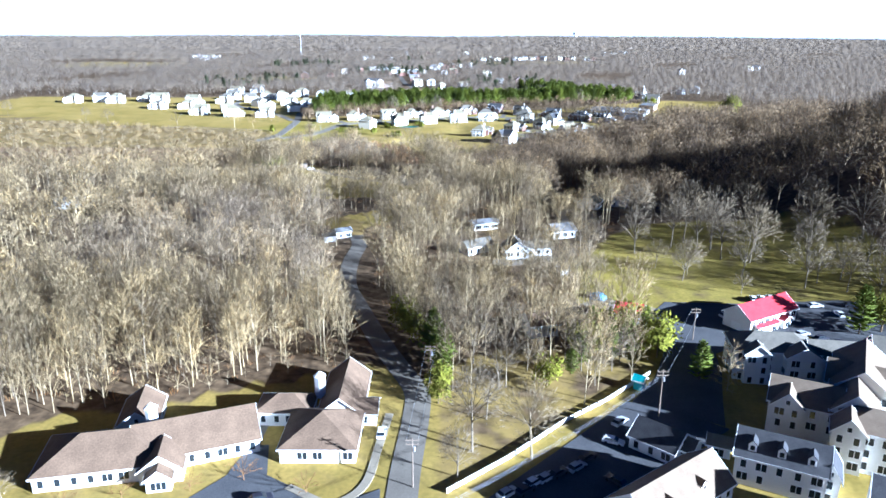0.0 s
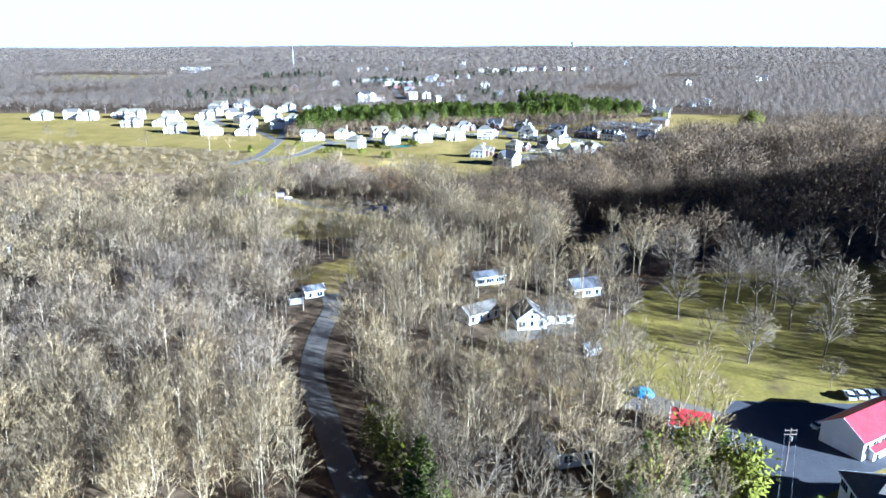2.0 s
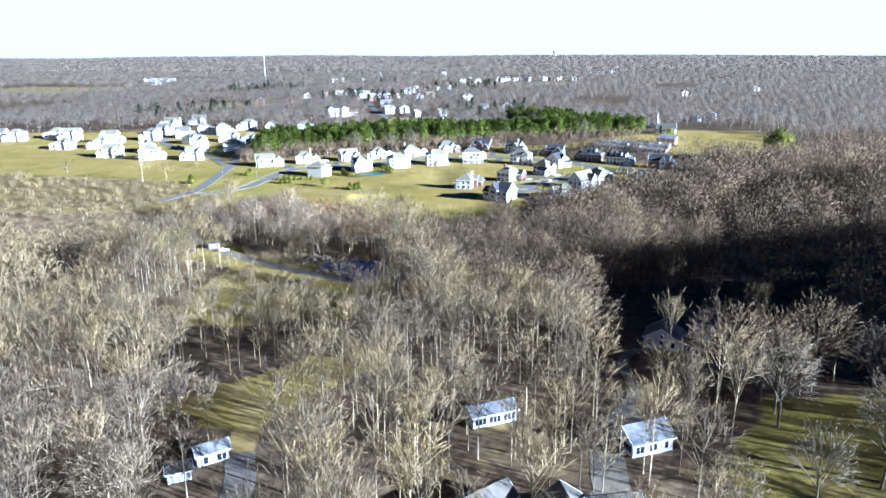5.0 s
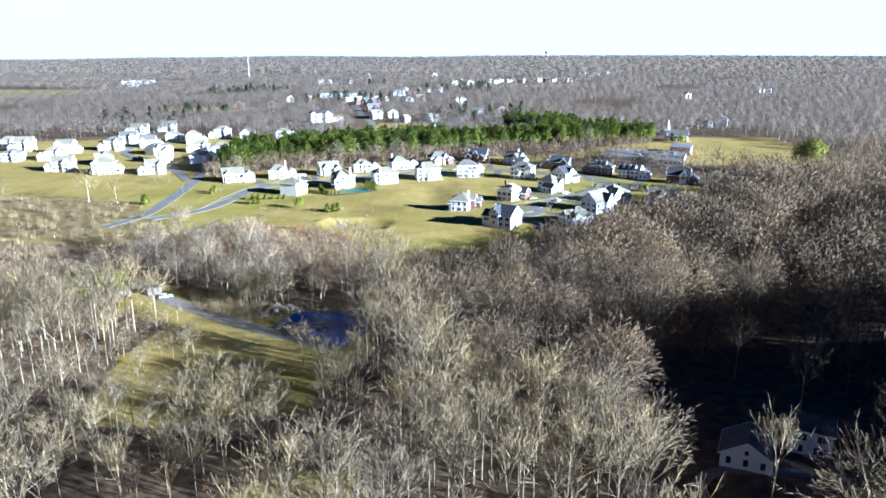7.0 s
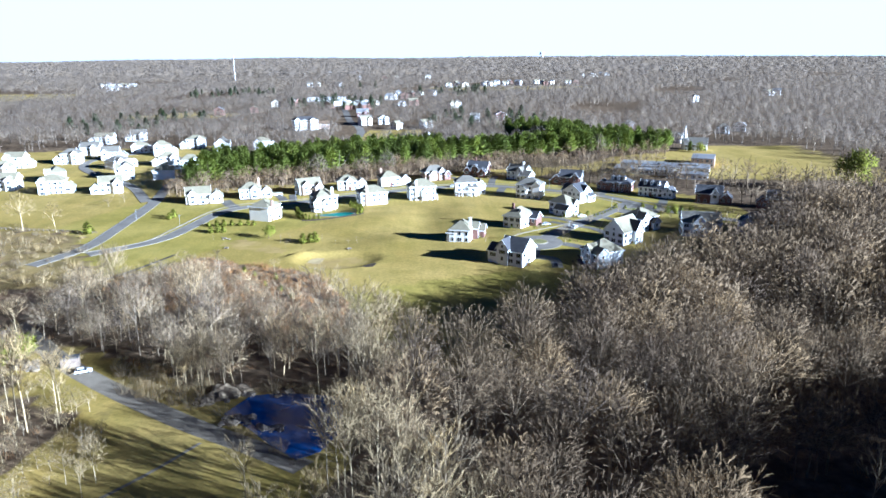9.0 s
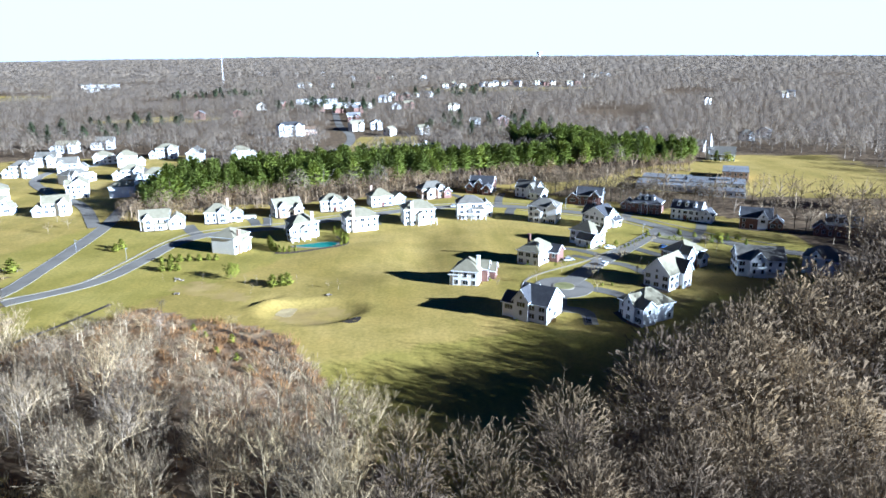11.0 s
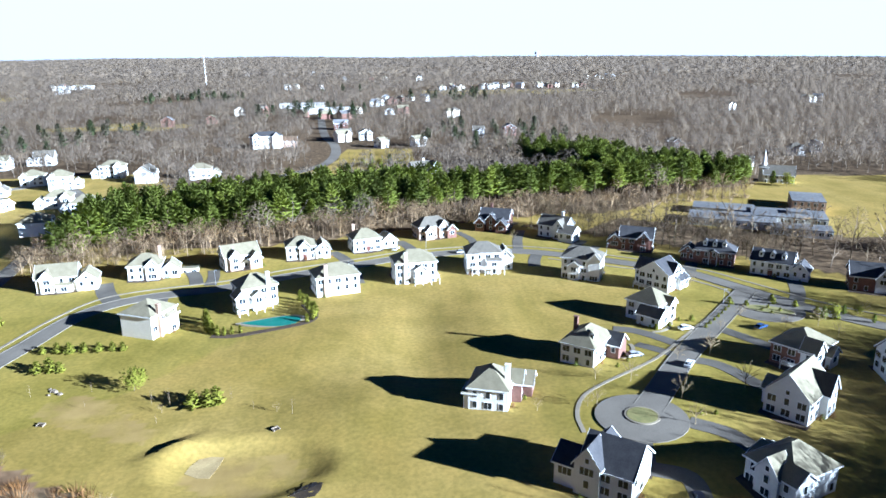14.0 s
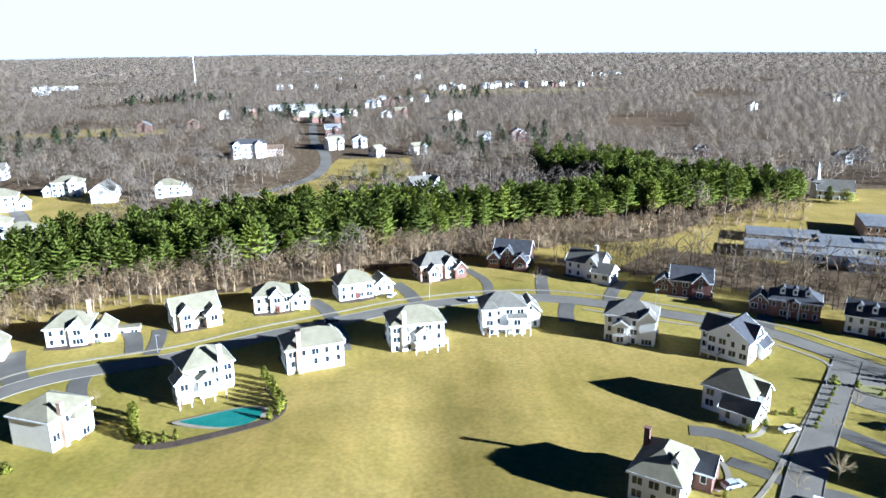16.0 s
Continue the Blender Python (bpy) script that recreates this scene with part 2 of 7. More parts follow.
def inside(poly, x, y):
    """Which of the points x, y (arrays) lie in the polygon."""
    x, y = np.asarray(x, float), np.asarray(y, float)
    r = np.zeros(x.shape, bool)
    for (x0, y0), (x1, y1) in zip(poly, poly[1:] + poly[:1]):
        if y0 != y1:
            r ^= ((y0 > y) != (y1 > y)) & (x < (x1 - x0) * (y - y0) / (y1 - y0) + x0)
    return r


def distance(line, x, y):
    """How far the points lie from a line of points."""
    x, y = np.asarray(x, float), np.asarray(y, float)
    best = np.full(x.shape, 1e9)
    for (x0, y0), (x1, y1) in zip(line, line[1:]):
        dx, dy = x1 - x0, y1 - y0
        t = np.clip(((x - x0) * dx + (y - y0) * dy) / (dx * dx + dy * dy), 0, 1)
        best = np.minimum(best, np.hypot(x - x0 - t * dx, y - y0 - t * dy))
    return best


# ---- the plan ----
LEVELS_Y = [-900, 160, 280, 350, 450, 500, 565, 640, 750, 850, 1280, 2100, 5000]
LEVELS_Z = [-5.3, -5.3, -4.3, -6.5, -12.5, -12.0, -8.0, -7.5, -7.0, -5.5, 0.0, 5.0, 18.0]
FINE_Y = np.arange(-900, 5001, 4.0)
FINE_Z = np.convolve(np.pad(np.interp(FINE_Y, LEVELS_Y, LEVELS_Z), 8, "edge"), np.hanning(19)[1:-1] / np.hanning(19).sum(), "valid")


def ground(x, y):
    """The ground's height (arrays or numbers)."""
    x, y = np.asarray(x, float), np.asarray(y, float)
    z = np.interp(y, FINE_Y, FINE_Z)
    z = z + 3.4 * np.exp(-((x - 69) / 53) ** 2 - ((y - 587) / 43) ** 2)
    z = z + 1.3 * np.exp(-((x + 16) / 24) ** 2 - ((y - 642) / 18) ** 2) - 0.8 * np.exp(-((x - 14) / 9) ** 2 - ((y - 638) / 34) ** 2) + 1.0 * np.exp(-((x - 38) / 12) ** 2 - ((y - 655) / 26) ** 2) + 1.1 * np.exp(-((x + 2) / 16) ** 2 - ((y - 598) / 14) ** 2)
    for cx, cy, rx, ry, deep in ((-25, 575, 17, 11, 1.5),):
        q = ((x - cx) / rx) ** 2 + ((y - cy) / ry) ** 2
        z = z - deep / (1 + q ** 4) + 0.45 * np.exp(-((q - 1.3) / 0.4) ** 2)
    u, v = (x + 43) * 0.743 + (y - 585) * 0.669, (y - 585) * 0.743 - (x + 43) * 0.669
    z = z + 1.3 * np.exp(-(u / 6.5) ** 2 - ((v + 1.5) / 1.8) ** 2) - 0.5 * np.exp(-(u / 6) ** 2 - ((v - 2) / 2) ** 2)
    # Two eastern rises, mostly out of view, added to shade the hollow and lawn.
    z = z + 54 * np.exp(-((x - 238) / 72) ** 2 - ((y - 310) / 72) ** 2)
    z = z + 20 * np.exp(-((x - 265) / 75) ** 2 - ((y - 470) / 62) ** 2)
    far = np.clip((y - 1000) / 1500, 0, 1)
    z = z + far * (2.5 * np.sin(x / 310 + 1.3) * np.sin(y / 420) + 2 * np.sin(x / 170 + y / 260))
    return z


def gz(x, y):
    return float(ground(x, y))


LANE = smooth([(-7.7, 60), (-7.7, 114.6), (-6.1, 143.6), (-6.5, 156.8), (-12.5, 171.9), (-19.4, 189.8), (-26.7, 211.2), (-32.9, 231.6), (-34.8, 255.8), (-34, 277), (-37, 292)])
TRACK = smooth([(-37, 292), (-41, 315), (-50, 326)])
RING = smooth([(-135, 590), (-112, 612), (-103.5, 640), (-97, 668), (-83, 683), (-55, 693), (-34, 705), (-9.7, 717), (12, 727), (39, 733), (66, 730), (99, 712), (119, 698), (131, 680), (146, 655), (166, 634), (200, 615), (245, 600)])
COURT = smooth([(133, 676), (106.5, 643.4), (87.9, 619.8), (70.5, 594.2), (66, 588)])
WEST_ROAD = smooth([(-152, 575), (-141, 600), (-140, 631), (-141, 675), (-143, 705), (-150, 750), (-152, 790), (-170, 850), (-205, 905)])
WEST_LOOP = smooth([(-147, 700), (-175, 752), (-210, 790), (-238, 830), (-240, 870), (-205, 905)])
FAR_ROAD = smooth([(-112, 884), (-78.7, 906), (-47.6, 952), (-40, 1000), (-45, 1060), (-60, 1130), (-80, 1300)])
OPEN = dict(
    west_home=[(-140, -200), (-100, 122), (-93, 142), (-84, 147), (-66, 151), (-44, 162), (-21, 170), (-12, 172), (-2, 160), (0, -200)],
    east_home=[(0, -200), (0, 117), (14, 129), (28, 143), (50, 166), (60, 205), (135, 216), (172, 196), (172, -200)],
    park=[(44, 212), (47, 252), (70, 290), (84, 310), (112, 312), (146, 298), (160, 278), (163, 250), (160, 205), (60, 205)],
    pond=[(-117, 500), (-102, 500), (-49, 462), (-33, 461), (-10, 456), (-8, 425), (-14, 405), (-24, 380), (-76, 370), (-85, 420), (-80, 451), (-107, 465)],
    track=[(-70, 315), (-47, 330), (-29, 347), (-10, 354), (-8, 341), (-22, 322), (-36, 300), (-42, 300)],
    field=[(-520, 760), (-250, 652), (-152, 628), (-142, 600), (-112, 552), (-95, 565), (-84, 582), (-62, 566), (-33, 556), (-24, 536), (-19, 522), (-9, 502), (3, 480), (10, 464), (33, 475), (67, 501), (100, 525), (139, 542), (160, 556), (182, 585), (190, 620), (190, 655), (186, 684), (164, 704), (129, 734), (95, 757), (47, 786), (20, 775), (-6, 765), (-47, 750), (-97, 745), (-116, 735), (-121, 800), (-128, 880), (-160, 930), (-200, 932), (-330, 905), (-520, 915)],
    school=[(118, 790), (160, 765), (215, 745), (330, 720), (340, 880), (280, 900), (235, 872), (165, 838)],
    north_field=[(40, 1690), (180, 1660), (380, 1700), (400, 1790), (200, 1800), (60, 1770)],
    west_field=[(-820, 1480), (-640, 1460), (-560, 1540), (-600, 1640), (-800, 1650)],
    mid_field=[(-330, 1180), (-230, 1170), (-200, 1220), (-310, 1250)],
    glade=[(52, 792), (72, 778), (96, 762), (118, 788), (150, 810), (118, 800)],
    far_green=[(-95, 880), (-30, 880), (-20, 935), (22, 945), (20, 1030), (-34, 1030), (-40, 955), (-70, 925)],
)
YARD = [(2, 225), (2, 318), (62, 318), (70, 300), (44, 215)]
HOLLOW = [(46, 314), (52, 345), (58, 380), (72, 402), (108, 398), (122, 366), (120, 330), (88, 312)]
STRIP = [(0, 112), (0, 172), (14, 180), (40, 185), (56, 178), (48, 166), (28, 145), (14, 131)]
BRUSH = [(-112, 552), (-95, 565), (-84, 584), (-62, 570), (-40, 563), (-30, 553), (-22, 538), (-16, 524), (-9, 507), (-4, 496), (-30, 500), (-60, 520), (-110, 530)]
WEST_BRUSH = [(-520, 758), (-250, 650), (-152, 626), (-142, 598), (-112, 552), (-112, 520), (-140, 470), (-260, 440), (-420, 470)]
PINES = [[(-133, 722), (-116, 735), (-97, 752), (-47, 762), (-6, 778), (30, 800), (36, 835), (5, 848), (-30, 842), (-63, 826), (-113, 800), (-131, 782)],
         [(30, 800), (60, 815), (120, 830), (175, 838), (222, 858), (205, 880), (150, 862), (90, 850), (36, 838)],
         [(98, 958), (140, 952), (175, 903), (214, 858), (222, 850), (205, 838), (160, 840), (150, 862), (125, 897), (98, 925)]]
COPSE = [(-20, 768), (47, 786), (95, 760), (118, 785), (160, 815), (150, 836), (120, 828), (60, 813), (20, 797)]


WEST_YARD = [(-62, 612), (-55, 622), (-45.6, 636.5), (-37, 645), (-26, 652), (-20, 654), (-20, 680), (-70, 690), (-100, 690), (-150, 700), (-170, 640), (-120, 560), (-95, 570), (-85, 590)]
# Lawn beside the oak woods; its tree shade is painted as deeper green.
EAST_SHADE = [(-14, 512), (-20, 535), (10, 545), (50, 552), (72, 545), (95, 565), (140, 588), (185, 630), (190, 585), (160, 556), (100, 525), (33, 475), (10, 464)]


BARE = [(-81, 607), (-74, 611), (-66, 609), (-60, 603), (-54, 597), (-46, 591), (-49, 585), (-55, 586), (-65, 591), (-80, 599)]


def cover(x, y):
    """Lawn, brush and bare soil on the ground, each 0 to 1."""
    lawn = np.zeros(np.shape(x))
    for k, p in OPEN.items():
        lawn = np.maximum(lawn, inside(p, x, y) * (0.75 if k in ("pond", "track") else 0.66 if k == "park" else 0.7 if k in ("west_home", "east_home") else 1.0))
    lawn = np.maximum(lawn, 0.2 * inside(YARD, x, y))
    lawn = np.maximum(lawn, 0.5 * inside(STRIP, x, y))
    lawn = np.maximum(lawn, 0.25 * inside(HOLLOW, x, y))
    meadow = inside(WEST_BRUSH, x, y) & (y > 545)
    lawn = np.maximum(lawn, 0.52 * meadow)
    brush = np.maximum(inside(BRUSH, x, y), np.where(meadow, 0.4, 0.6) * inside(WEST_BRUSH, x, y)) * 1.0
    soil = np.maximum(0.4 * inside(STRIP, x, y), 0.35 * inside(YARD, x, y))
    bare = inside(BARE, x, y) | (((x + 25) / 13) ** 2 + ((y - 574) / 9) ** 2 < 1)
    soil = np.maximum(soil, 0.55 * bare)
    soil = np.maximum(soil, 0.8 * (distance(TRACK, x, y) < 3.5))
    # Green tint: yards and park; the eastern lawn's also stands in for tree shade.
    yard = np.maximum(np.clip(1.5 - np.minimum(distance(RING, x, y), distance(COURT, x, y)) / 22, 0, 1), inside(WEST_YARD, x, y) | inside(EAST_SHADE, x, y) | inside(OPEN["park"], x, y))
    return lawn, brush, soil, yard


def ground_sheet():
    """One sheet from behind the camera's start to the horizon, finer where the camera passes."""
    xs = np.unique(np.concatenate([np.arange(-4000, -255, 46), np.arange(-250, 251, 5.0), np.arange(-100, 30, 2.5), np.arange(270, 4001, 46)]))
    ys = np.unique(np.concatenate([np.arange(-900, 40, 40), np.arange(40, 960, 5.0), np.arange(548, 625, 2.2), np.arange(970, 1500, 18), np.arange(1500, 4981, 60)]))
    gx, gy = np.meshgrid(xs, ys)
    z = ground(gx, gy)
    v = np.stack([gx, gy, z], -1).reshape(-1, 3)
    nx, ny = len(xs), len(ys)
    i = (np.arange(ny - 1)[:, None] * nx + np.arange(nx - 1)[None, :]).ravel()
    f = np.stack([i, i + 1, i + nx + 1, i + nx], -1)
    me = bulk_mesh("ground", v, f)
    lawn, brush, soil, yard = cover(gx.ravel(), gy.ravel())
    col = me.attributes.new("cover", "FLOAT_COLOR", "POINT")
    col.data.foreach_set("color", np.stack([lawn, brush, soil, yard], -1).astype(np.float32).ravel())
    me.materials.append(ground_material())
    return tagged(new("ground", me), "dormant yellow-green lawns and brown leaf-littered woodland ground", "ground", kind="structure")


def bulk_mesh(name, v, f, mats=(), attrs=None, normals=None):
    """A mesh from arrays of vertices and equal faces."""
    me = bpy.data.meshes.new(name)
    v, f = np.asarray(v, np.float32), np.asarray(f, np.int32)
    n, k = f.shape
    me.vertices.add(len(v))
    me.vertices.foreach_set("co", v.ravel())
    me.loops.add(n * k)
    me.loops.foreach_set("vertex_index", f.ravel())
    me.polygons.add(n)
    me.polygons.foreach_set("loop_start", np.arange(0, n * k, k, dtype=np.int32))
    me.polygons.foreach_set("loop_total", np.full(n, k, np.int32))
    for key, val in (attrs or {}).items():
        a = me.attributes.new(key, "FLOAT", "POINT")
        a.data.foreach_set("value", np.asarray(val, np.float32))
    for m in mats:
        me.materials.append(m)
    me.update(calc_edges=True)
    me.validate()
    if normals is not None:
        a = me.attributes.new("custom_normal", "FLOAT_VECTOR", "POINT")
        a.data.foreach_set("vector", np.asarray(normals, np.float32).ravel())
        me.update()
    return me


def crown_normals(v, f, fine, heart, jitter, seed=1):
    """Faces turned outwards, and soft normals that follow the round of the crown, as fine round twigs catch the light."""
    r = np.random.default_rng(seed)
    out = np.stack([v[:, 0], v[:, 1], np.where(fine > 0.3, (v[:, 2] - heart) * 0.8 + 0.1, 0.0)], -1)
    out /= np.linalg.norm(out, axis=1, keepdims=True) + 1e-9
    a, b, c = v[f[:, 0]], v[f[:, 1]], v[f[:, 2]]
    g = np.cross(b - a, c - a)
    g /= np.linalg.norm(g, axis=1, keepdims=True) + 1e-12
    back = (g * out[f].sum(1)).sum(1) < 0
    f = np.where(back[:, None], f[:, ::-1], f)
    g = np.where(back[:, None], -g, g)
    add = np.zeros_like(out)
    wob = g * 0.5 + r.normal(0, 1, g.shape) * jitter
    for i in range(3):
        add[f[:, i]] = wob
    soft = np.where(fine[:, None] > 0.3, out + add, out)
    return f, soft / (np.linalg.norm(soft, axis=1, keepdims=True) + 1e-9)


def ground_material():
    m = bpy.data.materials.new("winter_ground")
    m.use_nodes = True
    n, l = m.node_tree.nodes, m.node_tree.links
    b = n["Principled BSDF"]
    b.inputs["Roughness"].default_value, b.inputs["Specular IOR Level"].default_value = 0.95, 0.1
    geo = n.new("ShaderNodeNewGeometry")

    def noise_node(scale, detail=5, stretch=None):
        k = n.new("ShaderNodeTexNoise")
        k.inputs["Scale"].default_value, k.inputs["Detail"].default_value = scale, detail
        if stretch:
            mp = n.new("ShaderNodeMapping")
            mp.inputs["Rotation"].default_value = (0, 0, radians(stretch[0]))
            mp.inputs["Scale"].default_value = (1, stretch[1], 1)
            l.new(geo.outputs["Position"], mp.inputs[0])
            l.new(mp.outputs[0], k.inputs["Vector"])
        else:
            l.new(geo.outputs["Position"], k.inputs["Vector"])
        return k.outputs[0]

    def ramp(fac, stops):
        r = n.new("ShaderNodeValToRGB")
        for i, (p, c) in enumerate(stops):
            e = r.color_ramp.elements[i] if i < 2 else r.color_ramp.elements.new(p)
            e.position, e.color = p, (*c, 1)
        l.new(fac, r.inputs[0])
        return r.outputs[0]

    def mix(fac, a, c, kind="MIX"):
        k = n.new("ShaderNodeMix")
        k.data_type, k.blend_type = "RGBA", kind
        if isinstance(fac, float):
            k.inputs["Factor"].default_value = fac
        else:
            l.new(fac, k.inputs["Factor"])
        l.new(a, k.inputs["A"])
        l.new(c, k.inputs["B"])
        return k.outputs["Result"]

    litter = ramp(noise_node(0.35, 8), [(0.3, (0.05, 0.034, 0.019)), (0.55, (0.125, 0.085, 0.046)), (0.75, (0.215, 0.152, 0.085))])
    grass = ramp(noise_node(0.028, 6), [(0.3, (0.245, 0.18, 0.04)), (0.5, (0.295, 0.213, 0.054)), (0.7, (0.335, 0.242, 0.07))])
    mown = ramp(noise_node(0.25, 3, (38, 0.08)), [(0.3, (0.92, 0.94, 0.9)), (0.7, (1.06, 1.05, 1.03))])
    grass = mix(1.0, grass, mown, "MULTIPLY")
    near = n.new("ShaderNodeAttribute")
    near.attribute_name = "cover"
    green = n.new("ShaderNodeRGB")
    green.outputs[0].default_value = (0.89, 0.96, 0.78, 1)
    grass = mix(near.outputs["Alpha"], grass, mix(1.0, grass, green.outputs[0], "MULTIPLY"))
    speck = ramp(noise_node(0.9, 8), [(0.3, (0.80, 0.82, 0.80)), (0.7, (1.13, 1.12, 1.10))])
    patch = ramp(noise_node(0.085, 9), [(0.36, (0.86, 0.87, 0.8)), (0.52, (1.0, 1.0, 1.0)), (0.68, (1.08, 1.05, 1.05))])
    grass = mix(1.0, grass, patch, "MULTIPLY")
    grass = mix(1.0, grass, speck, "MULTIPLY")
    brush = ramp(noise_node(0.2, 8), [(0.3, (0.111, 0.072, 0.038)), (0.5, (0.204, 0.132, 0.072)), (0.7, (0.281, 0.212, 0.119))])
    soil = ramp(noise_node(0.15, 8), [(0.3, (0.24, 0.166, 0.054)), (0.7, (0.35, 0.25, 0.084))])
    at = n.new("ShaderNodeAttribute")
    at.attribute_name = "cover"
    sep = n.new("ShaderNodeSeparateColor")
    l.new(at.outputs["Color"], sep.inputs[0])
    wob = noise_node(0.12, 6)

    def edge(v):
        a = n.new("ShaderNodeMath")
        a.operation = "ADD"
        l.new(v, a.inputs[0])
        l.new(wob, a.inputs[1])
        s = n.new("ShaderNodeMapRange")
        s.interpolation_type = "SMOOTHSTEP"
        s.inputs["From Min"].default_value, s.inputs["From Max"].default_value = 0.78, 1.22
        l.new(a.outputs[0], s.inputs["Value"])
        return s.outputs[0]

    c = mix(edge(sep.outputs[0]), litter, grass)
    c = mix(edge(sep.outputs[1]), c, brush)
    c = mix(edge(sep.outputs[2]), c, soil)
    l.new(c, b.inputs["Base Color"])
    bp = n.new("ShaderNodeBump")
    bp.inputs["Strength"].default_value, bp.inputs["Distance"].default_value = 0.14, 0.2
    l.new(noise_node(0.9, 8), bp.inputs["Height"])
    l.new(bp.outputs[0], b.inputs["Normal"])
    return m


def ribbon(name, line, profile, mat, label, category):
    """A strip along a line: profile of (offset, height above the ground) from left to right."""
    p = [Vector((*q, 0)) for q in line]
    v, f = [], []
    k = len(profile)
    for i, q in enumerate(p):
        d = (p[min(i + 1, len(p) - 1)] - p[max(i - 1, 0)]).normalized()
        s = Vector((d.y, -d.x, 0))
        for o, h in profile:
            w = q + s * o
            v.append((w.x, w.y, gz(w.x, w.y) + h))
        if i:
            f += [((i - 1) * k + j, (i - 1) * k + j + 1, i * k + j + 1, i * k + j) for j in range(k - 1)]
    g = Geo()
    g.v, g.f = v, f
    return tagged(new(name, g.mesh(name, mat)), label, category, kind="structure")


def road(name, line, width, mat, label, kerb=True, h=0.1):
    w = width / 2
    ribbon(name, line, [(-w, h), (0, h + 0.04), (w, h)], mat, label, "road")
    if kerb:
        for s in (-1, 1):
            a, b = sorted((s * w, s * (w + 0.18)))
            ribbon("kerb", line, [(a, h - 0.4), (a, h + 0.1), (b, h + 0.1), (b, h - 0.4)], M_KERB, "pale concrete kerb beside the road", "kerb")


def slab(name, pts, mat, label, category, h=0.14, kind="structure", deep=0.5):
    """A paved patch of that outline, draped on the ground."""
    c = (sum(p[0] for p in pts) / len(pts), sum(p[1] for p in pts) / len(pts))
    g = Geo()
    v = [(x, y, gz(x, y) + h) for x, y in pts]
    n = len(pts)
    g.add(v + [(x, y, z - deep) for x, y, z in v] + [(*c, gz(*c) + h)], [(i, (i + 1) % n, 2 * n) for i in range(n)] + [(n + i, n + (i + 1) % n, (i + 1) % n, i) for i in range(n)])
    return tagged(new(name, g.mesh(name, mat)), label, category, kind=kind)


# ---- trees ----
def spike(out, a, b, r, fine):
    """A three-sided tapering stem from a to b."""
    a, b = np.asarray(a, float), np.asarray(b, float)
    d = b - a
    d /= np.linalg.norm(d) + 1e-9
    u = np.cross(d, (0.31, 0.87, 0.38))
    u /= np.linalg.norm(u) + 1e-9
    w = np.cross(d, u)
    k = len(out[0])
    for i in range(3):
        t = 2.0944 * i
        out[0].append(a + r * (u * math.cos(t) + w * math.sin(t)))
    out[0].append(b)
    out[1].extend([(k, k + 1, k + 3), (k + 1, k + 2, k + 3), (k + 2, k, k + 3)])
    out[2].extend([fine] * 4)


def blade(out, a, b, r, fine, turn):
    """The finest twig: one thin tapering sliver."""
    a, b = np.asarray(a, float), np.asarray(b, float)
    d = b - a
    u = np.cross(d, (math.cos(turn), math.sin(turn), 0.3))
    u *= r / (np.linalg.norm(u) + 1e-9)
    k = len(out[0])
    out[0].extend([a - u, a + u, b])
    out[1].append((k, k + 1, k + 2))
    out[2].extend([fine] * 3)


def tube(out, pts, radii, n, fine=0.0):
    """A stem through several points."""
    k = len(out[0])
    for p, r in zip(pts, radii):
        for i in range(n):
            t = 2 * math.pi * i / n
            out[0].append(np.array((p[0] + r * math.cos(t), p[1] + r * math.sin(t), p[2])))
            out[2].append(fine)
    for j in range(len(pts) - 1):
        for i in range(n):
            a, b = k + j * n + i, k + j * n + (i + 1) % n
            out[1].extend([(a, b, b + n), (a, b + n, a + n)])


